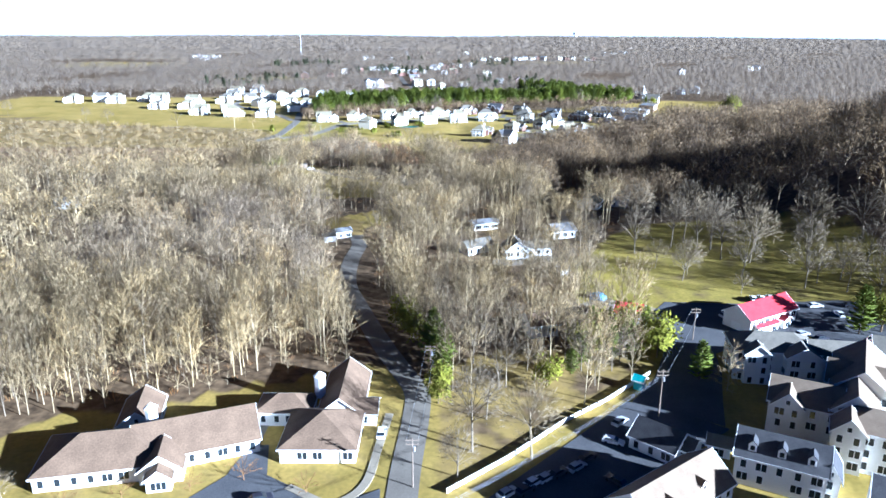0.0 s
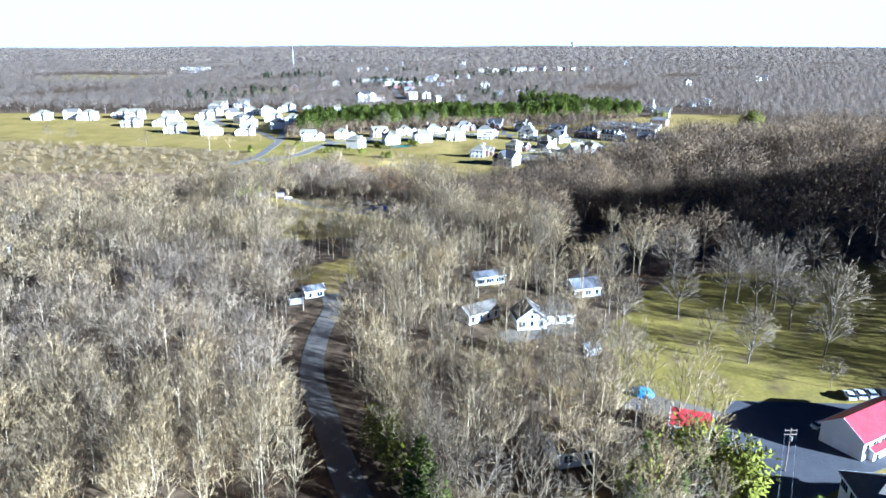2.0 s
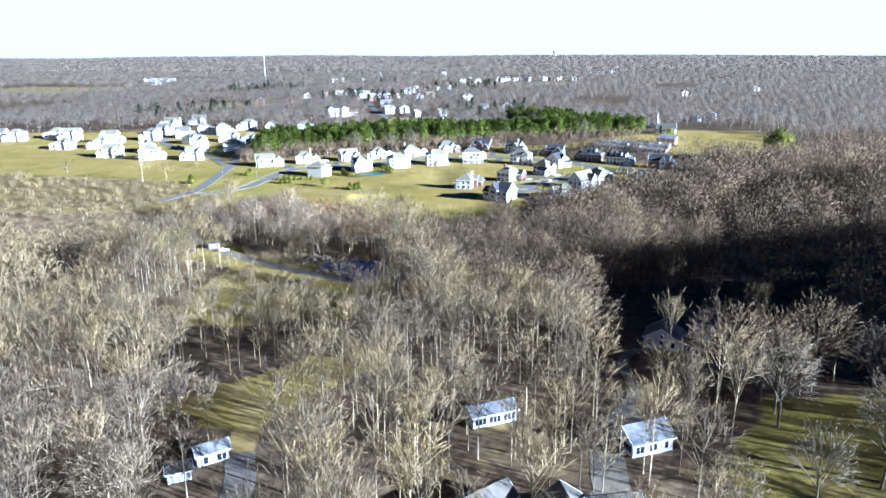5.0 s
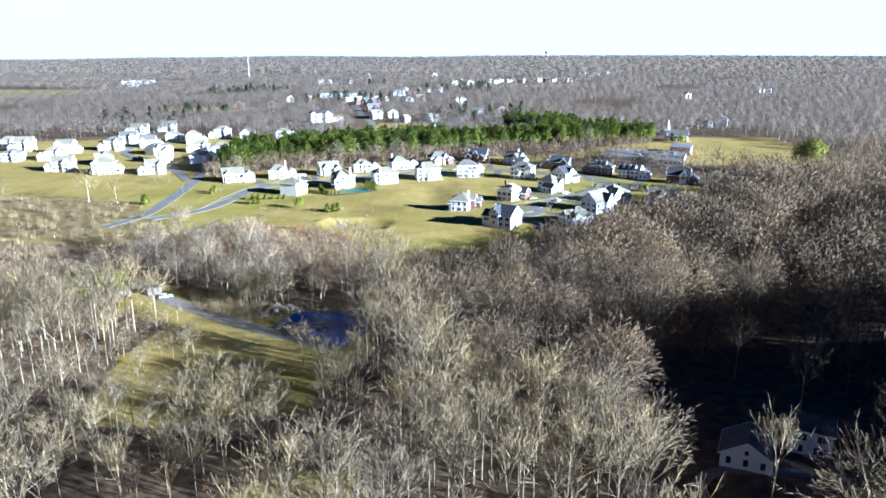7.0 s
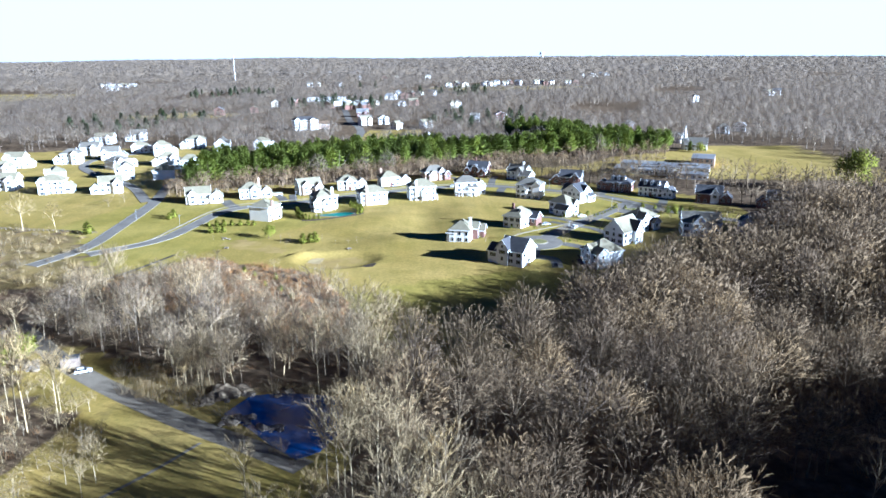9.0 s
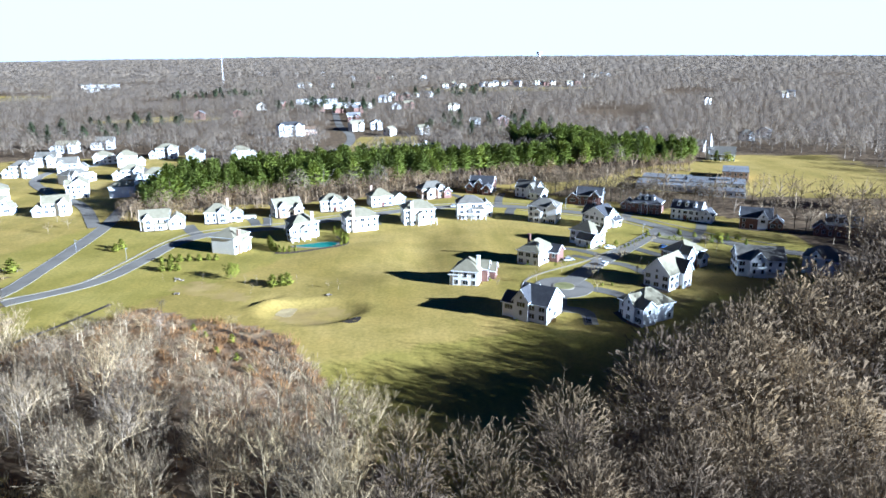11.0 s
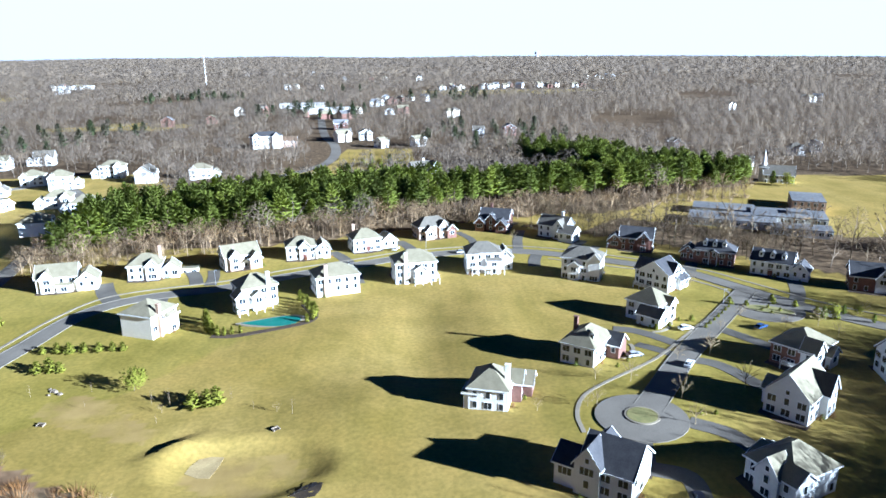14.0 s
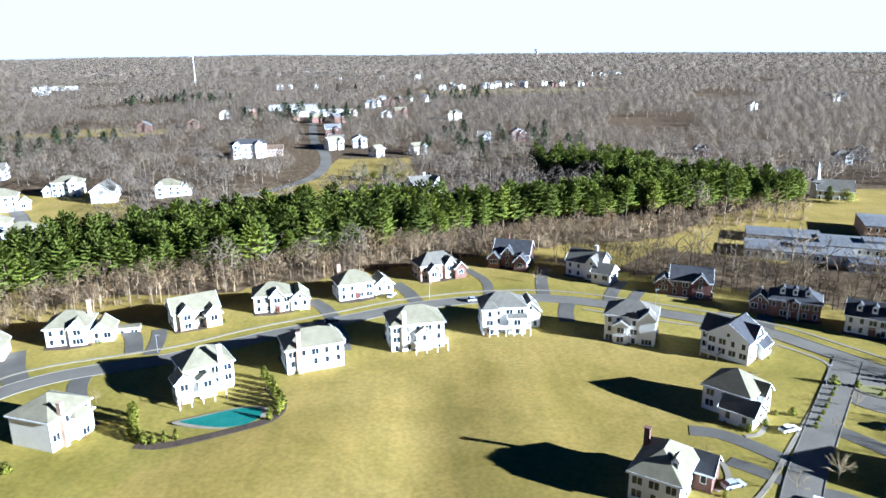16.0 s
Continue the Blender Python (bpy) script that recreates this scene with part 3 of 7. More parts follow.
def bare_tree(rng, limbs, subs, twigs, spread=0.24, bare=0.38, fat=1.0, up=0.9, sides=5, parts=False, sheer=0.0):
    """A leafless tree of height 1: trunk, limbs that rise, branches and twigs. Returns vertices, triangles and how fine each vertex's stem is."""
    stem = ([], [], [])
    out = stem if not parts else ([], [], [])
    lean = rng.uniform(-0.04, 0.04, 2)
    knots = [np.array((lean[0] * t * t + rng.uniform(-0.006, 0.006), lean[1] * t * t + rng.uniform(-0.006, 0.006), t)) for t in (0.0, 0.3, 0.62, 0.97)]
    tube(stem, knots, [0.0082 * fat ** 0.3, 0.0068 * fat ** 0.3, 0.0045, 0.001], sides)

    def at(t):
        i = min(int(np.searchsorted((0.3, 0.62, 0.97), t)), 2)
        lo, hi = (0.0, 0.3, 0.62)[i], (0.3, 0.62, 0.97)[i]
        return knots[i] + (knots[i + 1] - knots[i]) * ((t - lo) / (hi - lo))

    for i in range(limbs):
        q = (i + rng.uniform(0.1, 0.9)) / limbs
        t = bare + (0.95 - bare) * q
        p = at(t)
        az = i * 2.4 + rng.uniform(-0.5, 0.5)
        rise = up * rng.uniform(0.75, 1.35) + 0.35 * q
        d = np.array((math.cos(az), math.sin(az), rise))
        d /= np.linalg.norm(d)
        length = spread * rng.uniform(0.8, 1.25) * (1.35 - 0.75 * q) * (1.0 + 0.3 * up)
        length = min(length, (1.04 - p[2]) / max(d[2], 0.05))
        e = p + d * length
        spike(out if parts else stem, p, e, 0.0040 * fat ** 0.5 * (1.2 - 0.6 * q), 0.35)
        for j in range(subs):
            s = 0.3 + 0.7 * (j + rng.uniform(0, 1)) / subs
            b0 = p + d * length * s
            d1 = d + rng.normal(0, 0.42, 3) + np.array((0, 0, 0.22))
            d1 /= np.linalg.norm(d1)
            l1 = length * rng.uniform(0.38, 0.62)
            b1 = b0 + d1 * l1
            (spike if sides > 4 else lambda o, a, b, r, f: blade(o, a, b, r * 1.2, f, az))(out, b0, b1, 0.0021 * fat, 0.7)
            for _ in range(3 if sheer else 0):
                c0 = b0 + d1 * l1 * rng.uniform(0.3, 0.9)
                d2 = d1 + rng.normal(0, 0.35, 3) + np.array((0, 0, 0.3))
                blade(out, c0 + d2 / np.linalg.norm(d2) * l1 * rng.uniform(0.35, 0.7), c0, sheer * rng.uniform(0.6, 1.4), 1.0, rng.uniform(0, 6.3))
            for _ in range(twigs):
                s2 = rng.uniform(0.25, 0.95)
                c0 = b0 + d1 * l1 * s2
                d2 = d1 + rng.normal(0, 0.42, 3) + np.array((0, 0, 0.3))
                d2 /= np.linalg.norm(d2)
                blade(out, c0, c0 + d2 * l1 * rng.uniform(0.4, 0.8), 0.0017 * fat, 0.85, rng.uniform(0, 6.3))
    pack = lambda o: (np.array(o[0]), np.array(o[1]), np.array(o[2]))
    return (pack(stem), pack(out)) if parts else pack(stem)


def dome_tree(rng, limbs, subs, twigs, wide=0.3, mid=0.5, fat=1.0, sides=5, parts=False, veil=0, sheer=0.0048):
    """A leafless broad tree of height 1: limbs that fan out from the trunk to a rounded crown of fine twigs."""
    stem = ([], [], [])
    out = stem if not parts else ([], [], [])
    fork = mid * rng.uniform(0.75, 0.95)
    lean = rng.uniform(-0.03, 0.03, 2)
    tube(stem, [(0, 0, 0), (lean[0], lean[1], fork * 0.6), (lean[0] * 2, lean[1] * 2, fork + 0.12)], [0.014, 0.0105, 0.005], sides)
    heart = np.array((lean[0] * 2, lean[1] * 2, mid - 0.12))
    for i in range(limbs):
        q = (i + rng.uniform(0.1, 0.9)) / limbs
        az, e = i * 2.4 + rng.uniform(-0.35, 0.35), math.asin(max(-0.15, min(1.0, q * 1.1 - 0.12)))
        k = rng.uniform(0.78, 0.98)
        tip = np.array((math.cos(az) * math.cos(e) * wide * k, math.sin(az) * math.cos(e) * wide * k, mid + math.sin(e) * (0.93 - mid) * k))
        z0 = fork * rng.uniform(0.62, 1.05)
        a = np.array((lean[0] * 2 * z0 / fork, lean[1] * 2 * z0 / fork, z0))
        spike(out, a, tip, 0.0050 * fat ** 0.5, 0.35)
        d = tip - a
        for j in range(subs):
            b0 = a + d * (0.4 + 0.6 * (j + rng.uniform(0, 1)) / subs)
            n = b0 - heart
            n = n / (np.linalg.norm(n) + 1e-9) + 0.6 * d / np.linalg.norm(d) + rng.normal(0, 0.4, 3)
            n /= np.linalg.norm(n)
            l1 = rng.uniform(0.09, 0.17) * (wide / 0.3) ** 0.5
            (spike if sides > 5 else lambda o, a, b, r, f: blade(o, a, b, r * 1.2, f, az))(out, b0, b0 + n * l1, 0.0014 * fat, 0.7)
            for _ in range(twigs):
                c0 = b0 + n * l1 * rng.uniform(0.15, 1.0)
                d2 = n + rng.normal(0, 0.5, 3)
                d2 /= np.linalg.norm(d2)
                blade(out, c0, c0 + d2 * rng.uniform(0.035, 0.075), 0.00145 * fat, 0.85, rng.uniform(0, 6.3))
    lumps = [(rng.uniform(0, 6.283), rng.uniform(0.1, 0.95), rng.uniform(0.82, 1.06)) for _ in range(7)]
    for i in range(veil):
        az, up = i * 2.4 + rng.uniform(-0.4, 0.4), (i + 0.5) / veil * 1.25 - 0.25
        o = np.array((math.cos(az) * math.sqrt(1 - up * up), math.sin(az) * math.sqrt(1 - up * up), up))
        k = max(lumps, key=lambda q: o[0] * math.cos(q[0]) * (1 - q[1]) + o[1] * math.sin(q[0]) * (1 - q[1]) + o[2] * q[1])[2]
        c = np.array((lean[0] * 2, lean[1] * 2, mid)) + o * np.array((wide, wide, 0.97 - mid)) * k * rng.uniform(0.6, 0.95)
        d = o + rng.normal(0, 0.45, 3) + np.array((0, 0, 0.25))
        blade(out, c + d / np.linalg.norm(d) * rng.uniform(0.035, 0.085), c, sheer * rng.uniform(0.6, 1.4), 1.0, rng.uniform(0, 6.3))
    pack = lambda o: (np.array(o[0]), np.array(o[1]), np.array(o[2]))
    return (pack(stem), pack(out)) if parts else pack(stem)


def haze_tree(rng, n, wide, mid, width, length):
    """A far tree of height 1: a rounded crown of many thin sprays that lie along its outside."""
    out = ([], [], [])
    for i in range(n):
        az, e = i * 2.4 + rng.uniform(-0.4, 0.4), math.asin((i + 0.5) / n * 1.2 - 0.2)
        o = np.array((math.cos(az) * math.cos(e), math.sin(az) * math.cos(e), math.sin(e)))
        c = np.array((0, 0, mid)) + o * np.array((wide, wide, 1 - mid)) * rng.uniform(0.88, 1.03)
        t1 = np.cross(o, rng.normal(0, 1, 3)) + np.array((0, 0, 0.3)) + rng.normal(0, 0.12, 3)
        t1 /= np.linalg.norm(t1)
        t2 = np.cross(o + rng.normal(0, 0.14, 3), t1)
        t2 *= width * rng.uniform(0.7, 1.4) / (np.linalg.norm(t2) + 1e-9)
        k = len(out[0])
        half = t1 * length * rng.uniform(0.4, 0.8)
        out[0].extend([c - half - t2, c - half + t2, c + half])
        out[1].append((k, k + 1, k + 2))
        out[2].extend([1.0] * 3)
    blade(out, (0, 0, -0.02), (0, 0, mid + 0.2), 0.02, 0.2, rng.uniform(0, 6.3))
    return tuple(np.array(o) for o in out)


def leafy(rng, n, wide=0.42, mid=0.52, size=0.06, parts=True):
    """A broad evergreen of height 1: a short trunk and a lumpy rounded crown of many leafy sprays."""
    stem, out = ([], [], []), ([], [], [])
    tube(stem, [(0, 0, 0), (0, 0, 0.4), (0, 0, 0.8)], [0.02, 0.015, 0.004], 5)
    lumps = [(rng.uniform(-1, 1) * wide * 0.5, rng.uniform(-1, 1) * wide * 0.5, mid + rng.uniform(-0.2, 0.22), rng.uniform(0.45, 0.75)) for _ in range(9)]
    for i in range(n):
        lx, ly, lz, k = lumps[i % 9]
        az, e = rng.uniform(0, 6.283), math.asin(rng.uniform(-0.45, 1.0))
        o = np.array((math.cos(az) * math.cos(e), math.sin(az) * math.cos(e), math.sin(e)))
        c = np.array((lx, ly, lz)) + o * np.array((wide, wide, 1 - mid)) * k * rng.uniform(0.55, 0.95)
        d = o + rng.normal(0, 0.5, 3)
        spike(out, c, c + d / np.linalg.norm(d) * size * rng.uniform(0.9, 1.9), size * 0.4, 1.0)
    return tuple(tuple(np.array(o) for o in k) for k in (stem, out))


def tuft(rng, n, wide=0.3, low=0.15, fat=0.035, top=1.0):
    """A low or far crown of height 1: stout tapering sprays that fan out and up."""
    out = ([], [], [])
    for i in range(n):
        az, q = i * 2.4 + rng.uniform(-0.4, 0.4), math.sqrt((i + 0.5) / n)
        base = np.array((math.cos(az), math.sin(az), 0)) * wide * q * 0.55 + np.array((0, 0, low + rng.uniform(0, 0.25)))
        tip = np.array((math.cos(az), math.sin(az), 0)) * wide * q * rng.uniform(0.8, 1.3) + np.array((0, 0, top * (1.0 - 0.35 * q * q) * rng.uniform(0.82, 1.05)))
        spike(out, base, tip, fat * rng.uniform(0.7, 1.3), 1.0)
    return tuple(np.array(o) for o in out)


def pine(rng, clumps, bare=0.3, wide=0.2, size=1.0, parts=False):
    """An evergreen of height 1: a trunk and whorls of needle sprays, wider below, with gaps."""
    stem, out = ([], [], []), ([], [], [])
    tube(stem, [(0, 0, 0), (0, 0, 0.55), (0, 0, 0.98)], [0.013, 0.009, 0.002], 5)
    for i in range(clumps):
        q = ((i + rng.uniform(0, 1)) / clumps) ** 0.85
        z = bare + (1.0 - bare) * q
        r = wide * (1.0 - q ** 1.6) ** 0.6 * (0.7 + 0.3 * min(1.0, q * 4)) * rng.uniform(0.65, 1.2) + 0.02
        az = i * 2.4 + rng.uniform(-0.4, 0.4)
        o = np.array((math.cos(az), math.sin(az), 0))
        a = np.array((0, 0, z)) + o * r * 0.22
        b = np.array((0, 0, z + 0.035 + 0.07 * q)) + o * r
        spike(out, a, b, 0.045 * size * (1.15 - 0.6 * q), 1.0)
        side = np.array((-o[1], o[0], 0)) * r * 0.4
        m = a + (b - a) * 0.55
        spike(out, m, m + side + o * r * 0.3 + np.array((0, 0, 0.05)), 0.032 * size, 1.0)
        spike(out, m, m - side + o * r * 0.3 + np.array((0, 0, 0.04)), 0.032 * size, 1.0)
    spike(out, (0, 0, 0.9), (0, 0, 1.03), 0.02, 1.0)
    if parts:
        return tuple(tuple(np.array(o) for o in k) for k in (stem, out))
    k = len(stem[0])
    return np.array(stem[0] + out[0]), np.array(stem[1] + [(a + k, b + k, c + k) for a, b, c in out[1]]), np.array(stem[2] + out[2])


def stand(name, templates, x, y, heights, mat, rng, label, category, flatten=1.0, sink=0.1, heart=0.42, jitter=0.25):
    """Many trees as one mesh, each turned and scaled by chance."""
    vs, fs, ns, tint, fine = [], [], [], [], []
    base = 0
    kind = rng.integers(0, len(templates), len(x))
    zs = ground(x, y) - sink
    for t, (tv, tf, tn) in enumerate(templates):
        k = np.nonzero(kind == t)[0]
        if not len(k):
            continue
        a = rng.uniform(0, 2 * math.pi, len(k))
        h = heights[k]
        tf, nn = crown_normals(tv, tf, tn, heart, jitter, t)
        ca, sa = np.cos(a)[:, None], np.sin(a)[:, None]
        ns.append(np.stack([ca * nn[None, :, 0] - sa * nn[None, :, 1], sa * nn[None, :, 0] + ca * nn[None, :, 1], np.broadcast_to(nn[None, :, 2], (len(k), len(nn)))], -1).reshape(-1, 3))
        wide = h * rng.uniform(0.85, 1.2, len(k)) * flatten
        c, s = np.cos(a) * wide, np.sin(a) * wide
        px = x[k, None] + c[:, None] * tv[None, :, 0] - s[:, None] * tv[None, :, 1]
        py = y[k, None] + s[:, None] * tv[None, :, 0] + c[:, None] * tv[None, :, 1]
        pz = zs[k, None] + h[:, None] * tv[None, :, 2]
        vs.append(np.stack([px, py, pz], -1).reshape(-1, 3))
        fs.append((tf[None] + (base + np.arange(len(k)) * len(tv))[:, None, None]).reshape(-1, 3))
        tint.append(np.repeat(rng.uniform(0, 1, len(k)), len(tv)))
        fine.append(np.tile(tn, len(k)))
        base += len(k) * len(tv)
    me = bulk_mesh(name, np.concatenate(vs), np.concatenate(fs), [mat], {"tint": np.concatenate(tint), "fine": np.concatenate(fine)}, np.concatenate(ns))
    return tagged(new(name, me), label, category, kind="stuff")


def scatter(rng, x0, x1, y0, y1, gap, keep):
    """Points on a jittered grid where keep(x, y) lets them stand."""
    nx, ny = int((x1 - x0) / gap), int((y1 - y0) / gap)
    gx, gy = np.meshgrid(x0 + (np.arange(nx) + 0.5) * gap, y0 + (np.arange(ny) + 0.5) * gap)
    x = gx.ravel() + rng.uniform(-0.48, 0.48, gx.size) * gap
    y = gy.ravel() + rng.uniform(-0.48, 0.48, gx.size) * gap
    k = keep(x, y)
    return x[k], y[k]


def wooded(x, y):
    k = np.ones(x.shape, bool)
    for p in OPEN.values():
        k &= ~inside(p, x, y)
    for p in (YARD, HOLLOW, STRIP, WEST_BRUSH, BRUSH, COPSE, *PINES):
        k &= ~inside(p, x, y)
    k &= distance(LANE, x, y) > 8.5
    k &= distance(RING, x, y) > 10
    k &= distance(TRACK, x, y) > 5
    k &= distance(FAR_ROAD, x, y) > 10
    for hx, hy, r in HOUSE_SPOTS:
        k &= np.hypot(x - hx, y - hy) > r
    return k


def in_view(x, y, side=60):
    """The fan of land that the walk looks over, and what shades it."""
    return np.abs(x + 0.03 * y) < side + 0.66 * np.maximum(y + 20, 0)


# ---- houses ----
def window_meshes():
    """For each kind: the frame's mesh, one light's mesh, and where its lights sit."""
    out = {}
    for key, (w, h, bars) in dict(single=(1.0, 1.6, 1), double=(1.9, 1.6, 2), triple=(2.8, 1.6, 3), tall=(1.1, 2.2, 1), wide=(3.0, 2.2, 3), small=(0.8, 1.0, 1)).items():
        t = 0.12
        fr = Geo().box(-w / 2 - t, w / 2 + t, -0.06, 0.04, -t, h + t)
        lw = (w - (bars - 1) * t) / bars
        gl = Geo().box(-lw / 2, lw / 2, -0.075, -0.02, 0.0, h)
        out[key] = (fr.mesh("window", M_TRIM), gl.mesh("pane", M_GLASS), [-w / 2 + lw / 2 + i * (lw + t) for i in range(bars)])
    return out


WINDOWS = window_meshes()


def put_window(house, key, m):
    fr, gl, spots = WINDOWS[key]
    o = part("window", fr, None, house, m=m)
    for px in spots:
        part("pane", gl, None, o, m=pose(px, 0, 0))
    return o


def wall_geo(w, d, h, kind, rise, base):
    """The walls of a block, with its gable ends; a gable's ridge runs along x ('gable') or y ('cross')."""
    g = Geo().box(-w / 2, w / 2, -d / 2, d / 2, base, h)
    if kind == "gable":
        for s in (-1, 1):
            x = s * w / 2
            a, b = sorted((x, x - s * 0.3))
            g.add([(a, -d / 2, h), (a, d / 2, h), (a, 0, h + rise), (b, -d / 2, h), (b, d / 2, h), (b, 0, h + rise)], [(0, 2, 1), (3, 4, 5), (0, 3, 5, 2), (1, 2, 5, 4)])
    if kind == "cross":
        for s in (-1, 1):
            y = s * d / 2
            a, b = sorted((y, y - s * 0.3))
            g.add([(-w / 2, a, h), (w / 2, a, h), (0, a, h + rise), (-w / 2, b, h), (w / 2, b, h), (0, b, h + rise)], [(0, 1, 2), (3, 5, 4), (0, 2, 5, 3), (1, 4, 5, 2)])
    return g


def roof_geo(w, d, h, kind, rise, over=0.45, thick=0.28):
    g = Geo()
    if kind in ("gable", "cross"):
        a, b = (w / 2 + over, d / 2) if kind == "gable" else (d / 2 + over, w / 2)
        drop = over * rise / b
        prof = [(-b - over, h - drop), (0, h + rise), (b + over, h - drop)]
        sect = [(y, z + thick) for y, z in prof] + [(y, z + 0.02) for y, z in reversed(prof)]
        pts = [(s * a, y, z) if kind == "gable" else (y, s * a, z) for s in (-1, 1) for y, z in sect]
        g.add(pts, [(i, (i + 1) % 6, 6 + (i + 1) % 6, 6 + i) for i in range(6)] + [(0, 5, 4, 1), (1, 4, 3, 2), (7, 10, 11, 6), (8, 9, 10, 7)])
    elif kind == "hip":
        a, b = w / 2 + over, d / 2 + over
        r = max(a - b, 0.0) if a >= b else 0.0
        q = max(b - a, 0.0)
        ridge = [(-r, -q), (r, q)] if a >= b else [(0, -q), (0, q)]
        z0, z1 = h - 0.12, h + thick - 0.1
        c = [(-a, -b), (a, -b), (a, b), (-a, b)]
        pts = [(x, y, z0) for x, y in c] + [(x, y, z1) for x, y in c] + [(*ridge[0], h + rise), (*ridge[1], h + rise)]
        f = [(3, 2, 1, 0), (0, 1, 5, 4), (1, 2, 6, 5), (2, 3, 7, 6), (3, 0, 4, 7)]
        f += [(4, 5, 9, 8), (5, 6, 9), (6, 7, 8, 9), (7, 4, 8)] if a >= b else [(4, 5, 8), (5, 6, 9, 8), (6, 7, 9), (7, 4, 8, 9)]
        g.add(pts, f)
    else:
        g.box(-w / 2 - 0.1, w / 2 + 0.1, -d / 2 - 0.1, d / 2 + 0.1, h, h + 0.35)
    return g


def fascia_geo(w, d, h, kind, rise, over=0.45):
    """One white board that runs round a roof's edge: along the eaves and, on gables, up and down the rakes."""
    a, b = w / 2 + over, d / 2 + over
    if kind == "hip":
        loop = [(-a, -b, h - 0.15), (a, -b, h - 0.15), (a, b, h - 0.15), (-a, b, h - 0.15)]
    else:
        la, lb = (a, d / 2) if kind == "gable" else (b, w / 2)
        low = h - over * rise / lb
        loop = [(-la, -lb - over, low), (la, -lb - over, low), (la, 0, h + rise), (la, lb + over, low), (-la, lb + over, low), (-la, 0, h + rise)]
        if kind == "cross":
            loop = [(y, x, z) for x, y, z in reversed(loop)]
    n, g = len(loop), Geo()
    grow = lambda x, k: x + math.copysign(k, x) if abs(x) > 0.01 else x
    rings = [[(grow(x, k), grow(y, k), z + o) for x, y, z in loop] for k, o in ((0.0, -0.04), (0.09, -0.04), (0.09, 0.31), (0.0, 0.31))]
    return g.add([p for r in rings for p in r], [(q * n + i, q * n + (i + 1) % n, (q + 1) % 4 * n + (i + 1) % n, (q + 1) % 4 * n + i) for q in range(4) for i in range(n)])


def flank(i, w, d):
    """The pose of the side i of a block (0 front, 1 right, 2 back, 3 left), x along it and -y outwards, and its length."""
    return (pose(0, -d / 2, 0), w) if i == 0 else (pose(w / 2, 0, 0, 0, 0, 90), d) if i == 1 else (pose(0, d / 2, 0, 0, 0, 180), w) if i == 2 else (pose(-w / 2, 0, 0, 0, 0, -90), d)


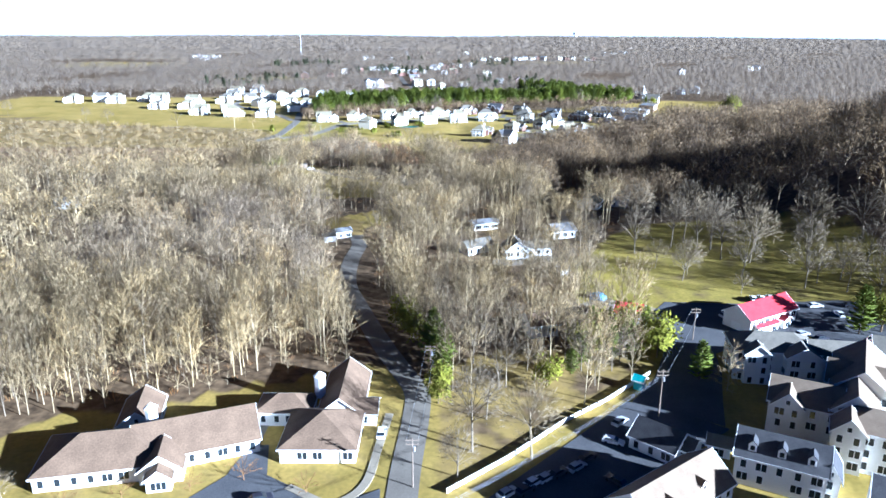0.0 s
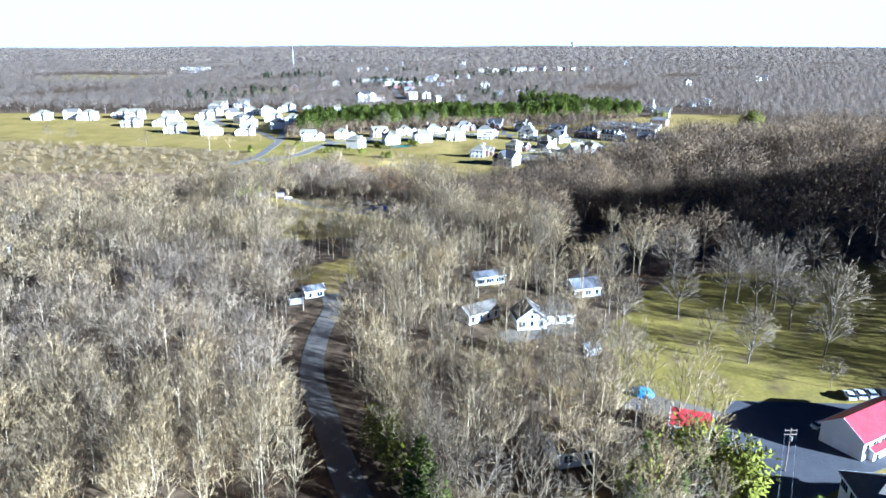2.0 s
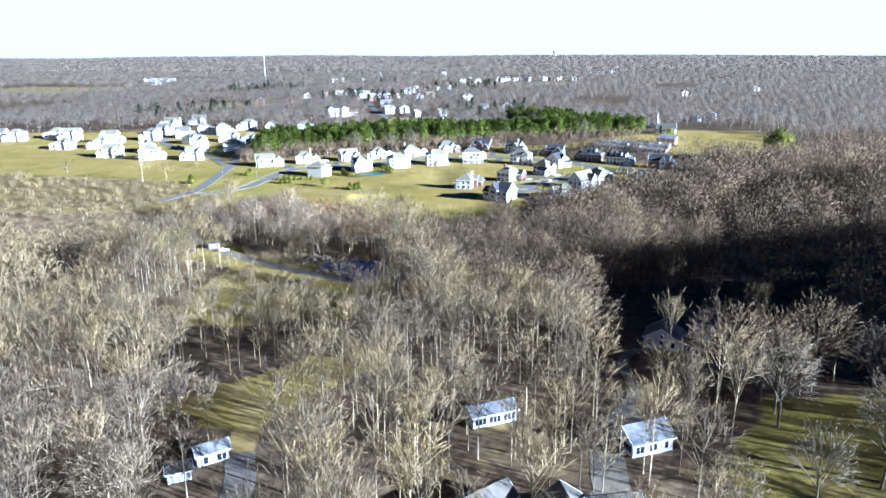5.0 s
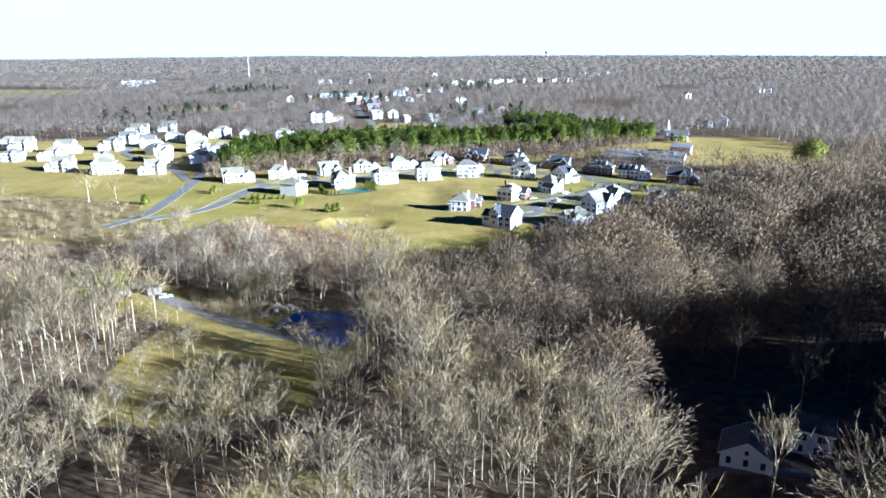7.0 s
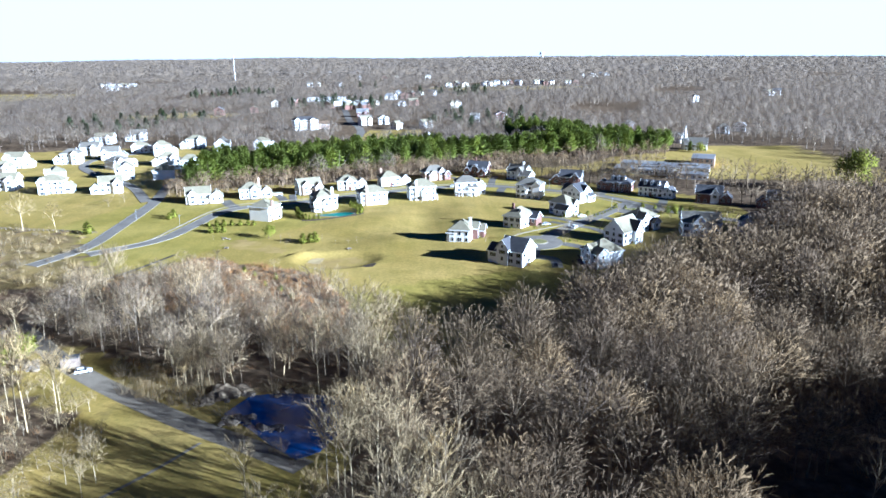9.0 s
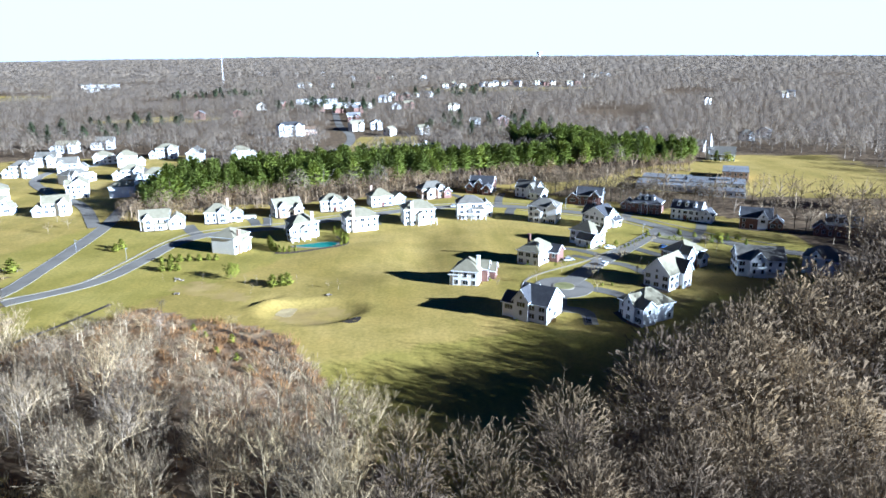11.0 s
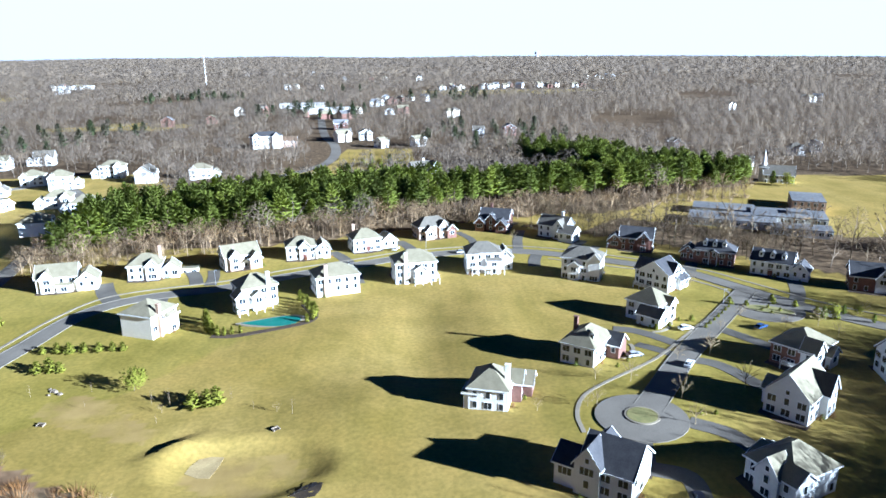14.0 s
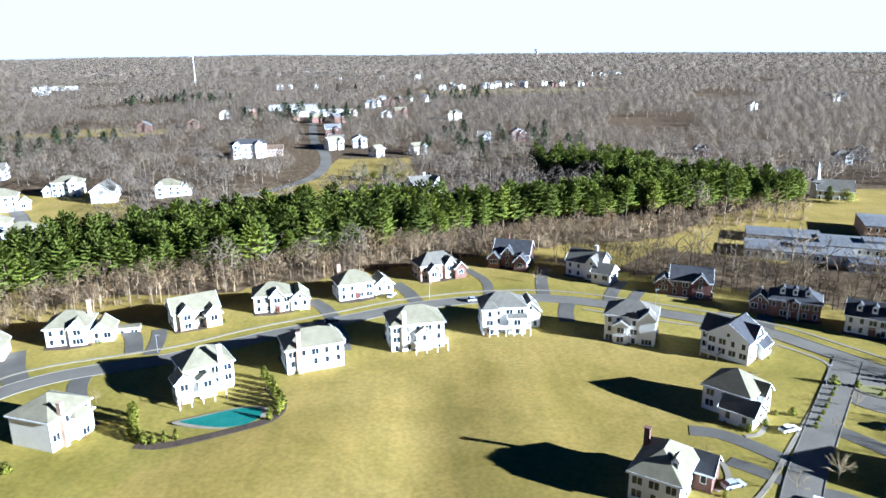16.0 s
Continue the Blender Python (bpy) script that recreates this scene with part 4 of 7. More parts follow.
def house(x, y, turn, blocks, wall, roof, label, windows=(0, 1, 3), chimney=None, door=None, deck=None, accent=None, group="", category="house", name="house", sink=2.2, lift=0.0, dormers=(), porch=None, trim=True):
    """A house of blocks (cx, cy, w, d, h, kind, rise[, wall material]); windows in rows on the named sides of each block."""
    z = gz(x, y) + lift
    blocks = [(*b[:6], b[6] * 0.86, *b[7:]) for b in blocks]
    top = thing(name, pose(x, y, z, 0, 0, turn), label, category, group)
    rng = random.Random(int(x * 7 + y * 13))

    def covered(p, k):
        return any(j != k and abs(p.x - c[0]) < c[2] / 2 + 0.2 and abs(p.y - c[1]) < c[3] / 2 + 0.2 and p.z < c[4] + 0.3 for j, c in enumerate(blocks))

    for k, (cx, cy, w, d, h, kind, rise, *special) in enumerate(blocks):
        m = pose(cx, cy, 0)
        mat = special[0] if special else wall
        part("wall", wall_geo(w, d, h, kind, rise, -sink), mat, top, "", m)
        part("roof", roof_geo(w, d, h, kind, rise), special[1] if len(special) > 1 else roof, top, "", m)
        if trim and kind != "flat":
            part("fascia", fascia_geo(w, d, h, kind, rise), M_TRIM, top, "white eaves boards", m)
        rows = max(1, int((h + 0.6) // 2.75))
        for s in windows:
            f, length = flank(s, w, d)
            n = max(1, int(length // 2.9))
            for r in range(rows):
                zz = h - 2.25 - r * 2.75
                if zz < -0.9:
                    continue
                for i in range(n):
                    key = rng.choice(("single", "double", "double", "triple")) if length / n > 3.6 else rng.choice(("single", "single", "double"))
                    px = (-length / 2) + length * (i + 0.5) / n
                    wm = m @ f @ pose(px, -0.02, zz)
                    if rng.random() < (0.08 if s in (0, 2) else 0.3) or covered(wm.translation + (wm.to_3x3() @ Vector((0, -0.3, 0.8))), k):
                        continue
                    put_window(top, key, wm)
            if kind in ("gable", "cross") and rise > 2.6 and ((kind == "gable") == (s in (1, 3))):
                put_window(top, "small", m @ f @ pose(0, -0.02, h + 0.35))
    for s, off, w2, kk in (door or ()):
        cx, cy, w, d, h = blocks[kk][:5]
        f, length = flank(s, w, d)
        big = w2 > 1.6
        g = Geo()
        if big:
            g.box(-w2 / 2, w2 / 2, -0.05, 0.05, 0.0, 2.3)
            for i in range(1, 4):
                g.box(-w2 / 2 + 0.1, w2 / 2 - 0.1, -0.07, 0.0, i * 0.57 - 0.02, i * 0.57 + 0.02)
        else:
            g.box(-w2 / 2, w2 / 2, -0.06, 0.05, 0.0, 2.1).box(-w2 / 2 - 0.18, -w2 / 2, -0.1, 0.05, 0.0, 2.3).box(w2 / 2, w2 / 2 + 0.18, -0.1, 0.05, 0.0, 2.3).box(-w2 / 2 - 0.25, w2 / 2 + 0.25, -0.14, 0.05, 2.3, 2.6)
        part("garage_door" if big else "door", g, M_TRIM if big else M_DOOR, top, "white garage door" if big else "dark painted front door", pose(cx, cy, 0) @ f @ pose(off, -0.04, 0.15 if not big else 0.05))
    if chimney:
        cx, cy, ch, cm = chimney
        g = Geo().box(-0.75, 0.75, -0.5, 0.5, -1.5, ch * 0.6).box(-0.55, 0.55, -0.45, 0.45, ch * 0.6, ch).box(-0.7, 0.7, -0.58, 0.58, ch, ch + 0.18)
        part("chimney", g, cm, top, "tall masonry chimney", pose(cx, cy, 0))
    for cx, cy, cz, s in dormers:
        f = pose(cx, cy, cz, 0, 0, 0 if s == 0 else 180)
        dm = part("dormer", wall_geo(1.5, 2.6, 1.4, "cross", 0.8, -0.4), M_TRIM, top, "white gabled dormer", f)
        part("dormer_roof", roof_geo(1.5, 2.6, 1.5, "cross", 0.8, 0.15, 0.12), roof, dm)
        put_window(dm, "small", pose(0, -1.32, 0.25))
    if deck:
        cx, cy, w, d, h = deck
        g = Geo().box(-w / 2, w / 2, -d / 2, d / 2, h - 0.25, h)
        dk = part("deck", g, M_DECK, top, "raised wooden deck", pose(cx, cy, 0))
        posts = max(2, int(w // 2.4) + 1)
        for i in range(posts):
            px = -w / 2 + 0.1 + (w - 0.2) * i / (posts - 1)
            part("post", Geo().box(px - 0.1, px + 0.1, -d / 2 + 0.05, -d / 2 + 0.25, -sink, h - 0.25), M_TRIM, dk)
        rail = Geo()
        for a, b, c, e in ((-w / 2, w / 2, -d / 2, -d / 2 + 0.08), (-w / 2, -w / 2 + 0.08, -d / 2, d / 2), (w / 2 - 0.08, w / 2, -d / 2, d / 2)):
            rail.box(a, b, c, e, h + 0.9, h + 1.0).box(a, b, c, e, h + 0.1, h + 0.18)
        for i in range(int(w / 0.35)):
            px = -w / 2 + 0.1 + i * 0.35
            rail.box(px, px + 0.06, -d / 2, -d / 2 + 0.06, h + 0.15, h + 0.92)
        part("railing", rail, M_TRIM, dk, "white deck railing")
    if porch:
        cx, cy, w, d, h = porch
        pr = part("porch_roof", roof_geo(w, d, h, "cross", 0.9, 0.2, 0.2), roof, top, "small gabled porch roof", pose(cx, cy, 0))
        for s in (-1, 1):
            part("column", Geo().rod((s * (w / 2 - 0.2), -d / 2 + 0.2, -0.3), (s * (w / 2 - 0.2), -d / 2 + 0.2, h), 0.14, 0.12, 8), M_TRIM, pr)
    return top


def car_meshes():
    """Body, glass and wheel of a plain family car, 4.7 m long, nose to +x."""
    prof = [(-2.35, 0.35), (-2.35, 0.85), (-2.2, 0.98), (1.0, 0.98), (2.1, 0.82), (2.35, 0.65), (2.35, 0.35)]
    body, glass = Geo(), Geo()
    n = len(prof)
    body.add([(x, s * 0.9, z) for s in (-1, 1) for x, z in prof], [tuple(range(n)), tuple(reversed(range(n, 2 * n)))] + [(i, n + i, n + (i + 1) % n, (i + 1) % n) for i in range(n)])
    body.add([(x, y, z) for x, y, z in ((-1.5, -0.68, 1.45), (0.25, -0.68, 1.45), (0.25, 0.68, 1.45), (-1.5, 0.68, 1.45), (-1.5, -0.68, 1.52), (0.25, -0.68, 1.52), (0.25, 0.68, 1.52), (-1.5, 0.68, 1.52))], [(3, 2, 1, 0), (4, 5, 6, 7), (0, 1, 5, 4), (1, 2, 6, 5), (2, 3, 7, 6), (3, 0, 4, 7)])
    glass.add([(-2.1, -0.82, 0.97), (1.05, -0.82, 0.97), (1.05, 0.82, 0.97), (-2.1, 0.82, 0.97), (-1.5, -0.67, 1.46), (0.25, -0.67, 1.46), (0.25, 0.67, 1.46), (-1.5, 0.67, 1.46)], [(3, 2, 1, 0), (4, 5, 6, 7), (0, 1, 5, 4), (1, 2, 6, 5), (2, 3, 7, 6), (3, 0, 4, 7)])
    wheel = Geo().rod((0, -0.11, 0), (0, 0.11, 0), 0.33, 0.33, 12)
    return body, glass, wheel


CAR_BODY, CAR_GLASS, CAR_WHEEL = car_meshes()
CARS = {}


def car(x, y, turn, paint, where, lift=0.18):
    key = M_CAR[paint].name
    m = pose(x, y, gz(x, y) + lift, 0, 0, turn)
    kind = ("white", "silver", "dark", "blue", "red")[paint]
    if key in CARS:
        ob = copy_thing(CARS[key], m)
    else:
        ob = CARS[key] = thing("car", m, "", "car", "parked cars")
        part("body", CAR_BODY, M_CAR[paint], ob)
        part("car_glass", CAR_GLASS, M_GLASS, ob, "dark tinted car windows")
        for px in (-1.45, 1.45):
            for py in (-0.82, 0.82):
                part("wheel", CAR_WHEEL, M_RUBBER, ob, "", pose(px, py, 0.33))
    ob["label"] = kind + " car parked " + where
    return ob


def pole(x, y, h, arms, label, lamp=False):
    t = thing("street_lamp" if lamp else "utility_pole", pose(x, y, gz(x, y)), label, "street lamp" if lamp else "utility pole")
    part("pole", Geo().rod((0, 0, -0.5), (0, 0, h), 0.17 if not lamp else 0.08, 0.11 if not lamp else 0.06, 8), M_POLE if not lamp else M_METAL, t)
    for a in range(arms):
        part("crossarm", Geo().box(-1.3, 1.3, -0.07, 0.07, h - 0.6 - a * 0.9, h - 0.45 - a * 0.9), M_POLE, t)
        for i in (-1.15, -0.5, 0.5, 1.15):
            part("insulator", Geo().rod((i, 0, h - 0.45 - a * 0.9), (i, 0, h - 0.2 - a * 0.9), 0.05, 0.035, 6), M_POLE, t)
    if arms:
        part("transformer", Geo().rod((0.35, 0, h - 2.9), (0.35, 0, h - 1.9), 0.25, 0.25, 10), M_METAL, t)
    if lamp:
        part("lamp_head", Geo().box(-0.2, 0.9, -0.14, 0.14, h - 0.05, h + 0.12), M_METAL, t)
    return t


def wire(a, b, sag, label="overhead power line between poles"):
    cu = bpy.data.curves.new("power_line", "CURVE")
    cu.dimensions, cu.bevel_depth, cu.bevel_resolution = "3D", 0.016, 0
    sp = cu.splines.new("POLY")
    sp.points.add(12)
    for i in range(13):
        t = i / 12
        p = Vector(a).lerp(Vector(b), t)
        sp.points[i].co = (p.x, p.y, p.z - 4 * sag * t * (1 - t), 1)
    cu.materials.append(M_METAL)
    return tagged(new("power_line", cu), label, "power line")


# ---- ground, roads and paving ----
ground_sheet()
M_SKY = glow_material("pale_horizon_sky", (0.99, 0.99, 1.0), 0.255)
ring = [(4350 * math.cos(2 * math.pi * i / 96), 450 + 4350 * math.sin(2 * math.pi * i / 96)) for i in range(96)]
tagged(new("backdrop", Geo().add([(a, b, -150) for a, b in ring] + [(a, b, 440) for a, b in ring], [(i, (i + 1) % 96, 96 + (i + 1) % 96, 96 + i) for i in range(96)]).mesh("backdrop", M_SKY)), "pale hazy white winter sky along the horizon", "sky", kind="structure")
road("lane", LANE, 6.2, M_ASPHALT, "narrow worn asphalt lane through the woods", kerb=False, h=0.12)
road("ring_road", RING, 6.8, M_ASPHALT, "grey asphalt residential street")
road("court_road", COURT, 6.8, M_ASPHALT, "grey asphalt court street", h=0.13)
road("west_road", WEST_ROAD, 6.6, M_ASPHALT, "grey asphalt entrance road of the estate")
road("west_loop", WEST_LOOP, 6.2, M_ASPHALT, "grey asphalt residential loop street", h=0.13)
road("far_road", FAR_ROAD, 8.0, M_ASPHALT, "straight asphalt road beyond the pines", kerb=False)
circle = lambda cx, cy, r, n=28: [(cx + r * math.cos(2 * math.pi * i / n), cy + r * math.sin(2 * math.pi * i / n)) for i in range(n)]
slab("turning_circle", circle(63, 584, 10.6), M_ASPHALT, "round asphalt turning circle of the court", "road", h=0.22)
slab("island_kerb", circle(63.2, 584.2, 4.0), M_CONCRETE, "pale concrete kerb ring round the island", "kerb", h=0.36)
M_TURF = material("olive_turf", ((0.15, 0.15, 0.05), (0.26, 0.22, 0.08)), 0.4, 0.95, 0.3)
slab("island", circle(63.2, 584.2, 3.5), M_TURF, "small grass island in the turning circle", "island", h=0.42)
slab("junction", circle(130, 657, 12.5), M_ASPHALT, "wide asphalt junction round a planted island", "road", h=0.12)
slab("island_kerb", [(131 + 4.4 * a + 0.6 * b, 655.5 - 2.6 * a + 1.0 * b) for a, b in ((1.6 * math.cos(k * 0.2618), 3.2 * math.sin(k * 0.2618)) for k in range(24))], M_CONCRETE, "pale concrete kerb round the planted island", "kerb", h=0.3)
slab("island", [(131 + 4.0 * a + 0.55 * b, 655.5 - 2.35 * a + 0.9 * b) for a, b in ((1.6 * math.cos(k * 0.2618), 3.2 * math.sin(k * 0.2618)) for k in range(24))], M_TURF, "planted island with low shrubs in the junction", "island", h=0.36)
WALKS = [smooth([(48.4, 579), (48.6, 586), (51.3, 593.5), (57, 600), (77, 616), (93, 633.9), (110, 653), (125, 671), (121, 684), (107, 700), (95, 706.5), (70, 720.5)]),
         smooth([(-142, 592), (-119, 608), (-111, 636), (-104, 668), (-92, 688), (-57, 701), (-37, 713), (-12, 724.5), (10, 735), (39, 741), (68, 738), (103, 719), (126, 702), (139, 683), (153, 661), (172, 642)])]
for line in WALKS:
    ribbon("footpath", line, [(-0.5, -0.2), (-0.5, 0.12), (0.5, 0.12), (0.5, -0.2)], M_CONCRETE, "pale concrete footpath across the lawns", "footpath")
for pts, w in (([(-102, 701), (-97, 690), (-91.5, 681)], 6.5), ([(-75.4, 717), (-70.5, 708), (-66.8, 697)], 5), ([(-64.9, 715), (-62.8, 706), (-61.8, 696)], 4.5), ([(-20.5, 737), (-15.5, 729), (-11.5, 719)], 5), ([(8.2, 752), (12.5, 743), (15.8, 731)], 5), ([(36, 766), (41.5, 752), (41, 736)], 3.6), ([(66.5, 767), (62.5, 752), (59.8, 734)], 4.5), ([(91.5, 747), (85, 737), (80.5, 726)], 4.5), ([(95, 737), (90, 729), (85.7, 721)], 4), ([(115.5, 713), (110.5, 706), (106, 703)], 5),
               ([(-76, 688), (-74, 676), (-67, 661)], 5), ([(-44, 700), (-42, 692), (-38, 680)], 5), ([(-12, 715), (-9, 706), (-7, 694)], 5), ([(16, 728), (19, 718), (21, 706)], 5), ([(47, 732), (49, 722), (50, 714)], 5.5), ([(66.6, 727), (64, 719), (62.3, 710)], 5), ([(86, 718), (83, 711), (82, 704)], 5), ([(121, 698), (124, 705), (127, 710)], 5),
               ([(74, 642.4), (80, 640), (85.6, 633.4), (91, 624)], 4.6), ([(76.8, 628.9), (81, 624.5), (86, 618)], 4), ([(60, 575), (58.5, 569), (58.5, 565.4), (65.3, 561.8), (65.2, 553)], 4.6), ([(73, 581), (80, 576), (84, 568)], 5), ([(86, 617), (94, 612), (99, 598)], 5), ([(106, 642), (112, 632), (116, 624)], 5), ([(143, 661), (150, 672), (156, 686)], 5)):
    ribbon("driveway", smooth(pts), [(-w / 2, 0.0), (-w / 2, 0.08), (w / 2, 0.08), (w / 2, 0.0)], M_DRIVE, "asphalt driveway from the street to a house", "driveway")
for line, w in (([(69, 618), (73, 621), (74.8, 626), (75, 629)], 0.6), ([(85.1, 638.7), (88.7, 639.4), (92.9, 644.3), (95, 650.3)], 0.6)):
    ribbon("footpath", smooth(line), [(-w, 0.02), (-w, 0.12), (w, 0.12), (w, 0.02)], M_CONCRETE, "curved pale garden path round a house", "footpath")
ribbon("planting_bed", smooth([(-49.5, 647), (-43.2, 646), (-34.5, 648.4), (-23.8, 653), (-20.4, 657), (-20.2, 663), (-24.4, 673)]), [(-1.5, 0.0), (-1.2, 0.08), (1.2, 0.08), (1.5, 0.0)], M_MULCH, "dark mulched bed round the pool garden", "planting bed")
ribbon("planting_bed", smooth([(122, 662.6), (115.2, 655.2), (109.2, 648.3), (101.5, 639.6)]), [(-1.2, 0.0), (-1.0, 0.08), (1.0, 0.08), (1.2, 0.0)], M_MULCH, "dark mulched strip beside the court road", "planting bed")
slab("car_park", [(0, 90), (9, 115.5), (28, 135), (44, 152), (52, 150), (64, 140), (50, 128), (37, 113), (30, 90)], M_ASPHALT_SHADED, "asphalt car park beside the white fence, shade in its colour", "car park")
slab("service_drive", [(45, 151.5), (54, 164), (60, 177), (64, 188), (75, 179), (72, 166), (67, 152), (63.5, 141), (53, 149)], M_ASPHALT_SHADED, "asphalt service drive behind the apartments, shade in its colour", "driveway", h=0.12)
slab("barn_yard", [(62, 190), (60, 200), (72, 216), (100, 214), (128, 216), (150, 205), (140, 176), (118, 178), (110, 196), (84, 184), (74, 178)], M_ASPHALT_SHADED, "asphalt yard round the barn", "car park", h=0.1)
slab("home_drive", [(-62, 60), (-50, 112), (-43, 122), (-41, 133), (-37, 133), (-36, 123), (-30, 119), (-21, 112), (-12, 118), (-10, 90), (-10, 60)], M_ASPHALT_SHADED, "asphalt forecourt of the care home", "car park", h=0.1)
slab("garden_path", [(-42, 133), (-44, 142), (-34, 152), (-33, 150), (-41, 141), (-39, 134)], M_ASPHALT, "curved path in the garden court", "footpath", h=0.13)
ribbon("home_kerb", smooth([(-30, 118.5), (-21, 113.5), (-15.2, 119), (-13.6, 132), (-12.2, 146)]), [(-0.9, -0.2), (-0.9, 0.2), (0.9, 0.2), (0.9, -0.2)], M_CONCRETE, "wide pale concrete pavement along the lane", "pavement")
slab("yard_drive", [(20, 250), (18, 257), (34, 262), (36, 280), (40, 300), (52, 312), (56, 308), (46, 294), (42, 270), (44, 258)], M_GRAVEL, "gravel drive between the farm buildings", "driveway", h=0.08)
ribbon("hollow_drive", smooth([(44, 300), (56, 318), (58, 336), (66, 346), (84, 344)]), [(-1.6, 0.1), (1.6, 0.1)], M_ASPHALT, "curving drive to the houses in the hollow", "driveway")
slab("sand_patch", [(44, 214), (52, 220), (64, 213), (72, 208), (66, 204), (54, 208)], M_GRAVEL, "bare sandy ground beside the park", "bare ground", h=0.05)
slab("pond_water", [(-43, 450), (-38, 460), (-30, 461), (-20.5, 459.5), (-13, 457), (-11.5, 440), (-16, 429), (-21, 425.5), (-27.8, 432.5), (-35, 441.7)], M_POND, "still pond among the trees, blue sky reflection in its colour", "pond", h=0.14)
ribbon("ditch", smooth([(-55, 563), (-51.5, 560.8), (-45.5, 556.2), (-37.7, 549.5), (-30.5, 541), (-27, 531)]), [(-0.9, 0.1), (0.9, 0.1)], M_DITCH, "narrow dark ditch through the brush", "ditch")
ribbon("ditch", smooth([(-114, 556), (-105.7, 568.5), (-96.5, 587.1)]), [(-0.8, 0.08), (0.8, 0.08)], M_DITCH, "narrow dark drainage ditch in the lawn", "ditch")
slab("basin_water", [(-14.5, 564.4), (-13.4, 566.6), (-12, 568.4), (-10, 569), (-8.2, 568.1), (-8.4, 566), (-9.4, 564.1), (-12, 563.4)], M_DITCH, "dark water left in the basin", "pond", h=0.06)
slab("basin_sand", [(-38, 575.6), (-37.6, 578), (-36.2, 580.6), (-33.6, 581.6), (-31, 581.4), (-31.4, 578), (-32.4, 573.8), (-35, 574)], M_SAND, "pale sand on the basin floor", "bare ground", h=0.05)
ribbon("gravel_track", smooth([(-128, 515), (-116.8, 503.9), (-99.9, 486.1), (-84.2, 472), (-66.6, 457.7), (-49.4, 444.3), (-33, 432.9), (-18.7, 422)]), [(-3.2, 0.02), (-2.4, 0.09), (2.4, 0.09), (3.2, 0.02)], M_GRAVEL, "tan gravel track past the pond", "track")
ribbon("footpath", smooth([(-66, 402), (-58.6, 412.6), (-51.8, 422.6), (-44.8, 435.1)]), [(-0.5, 0.1), (0.5, 0.1)], M_GRAVEL, "narrow worn path across the clearing", "footpath")

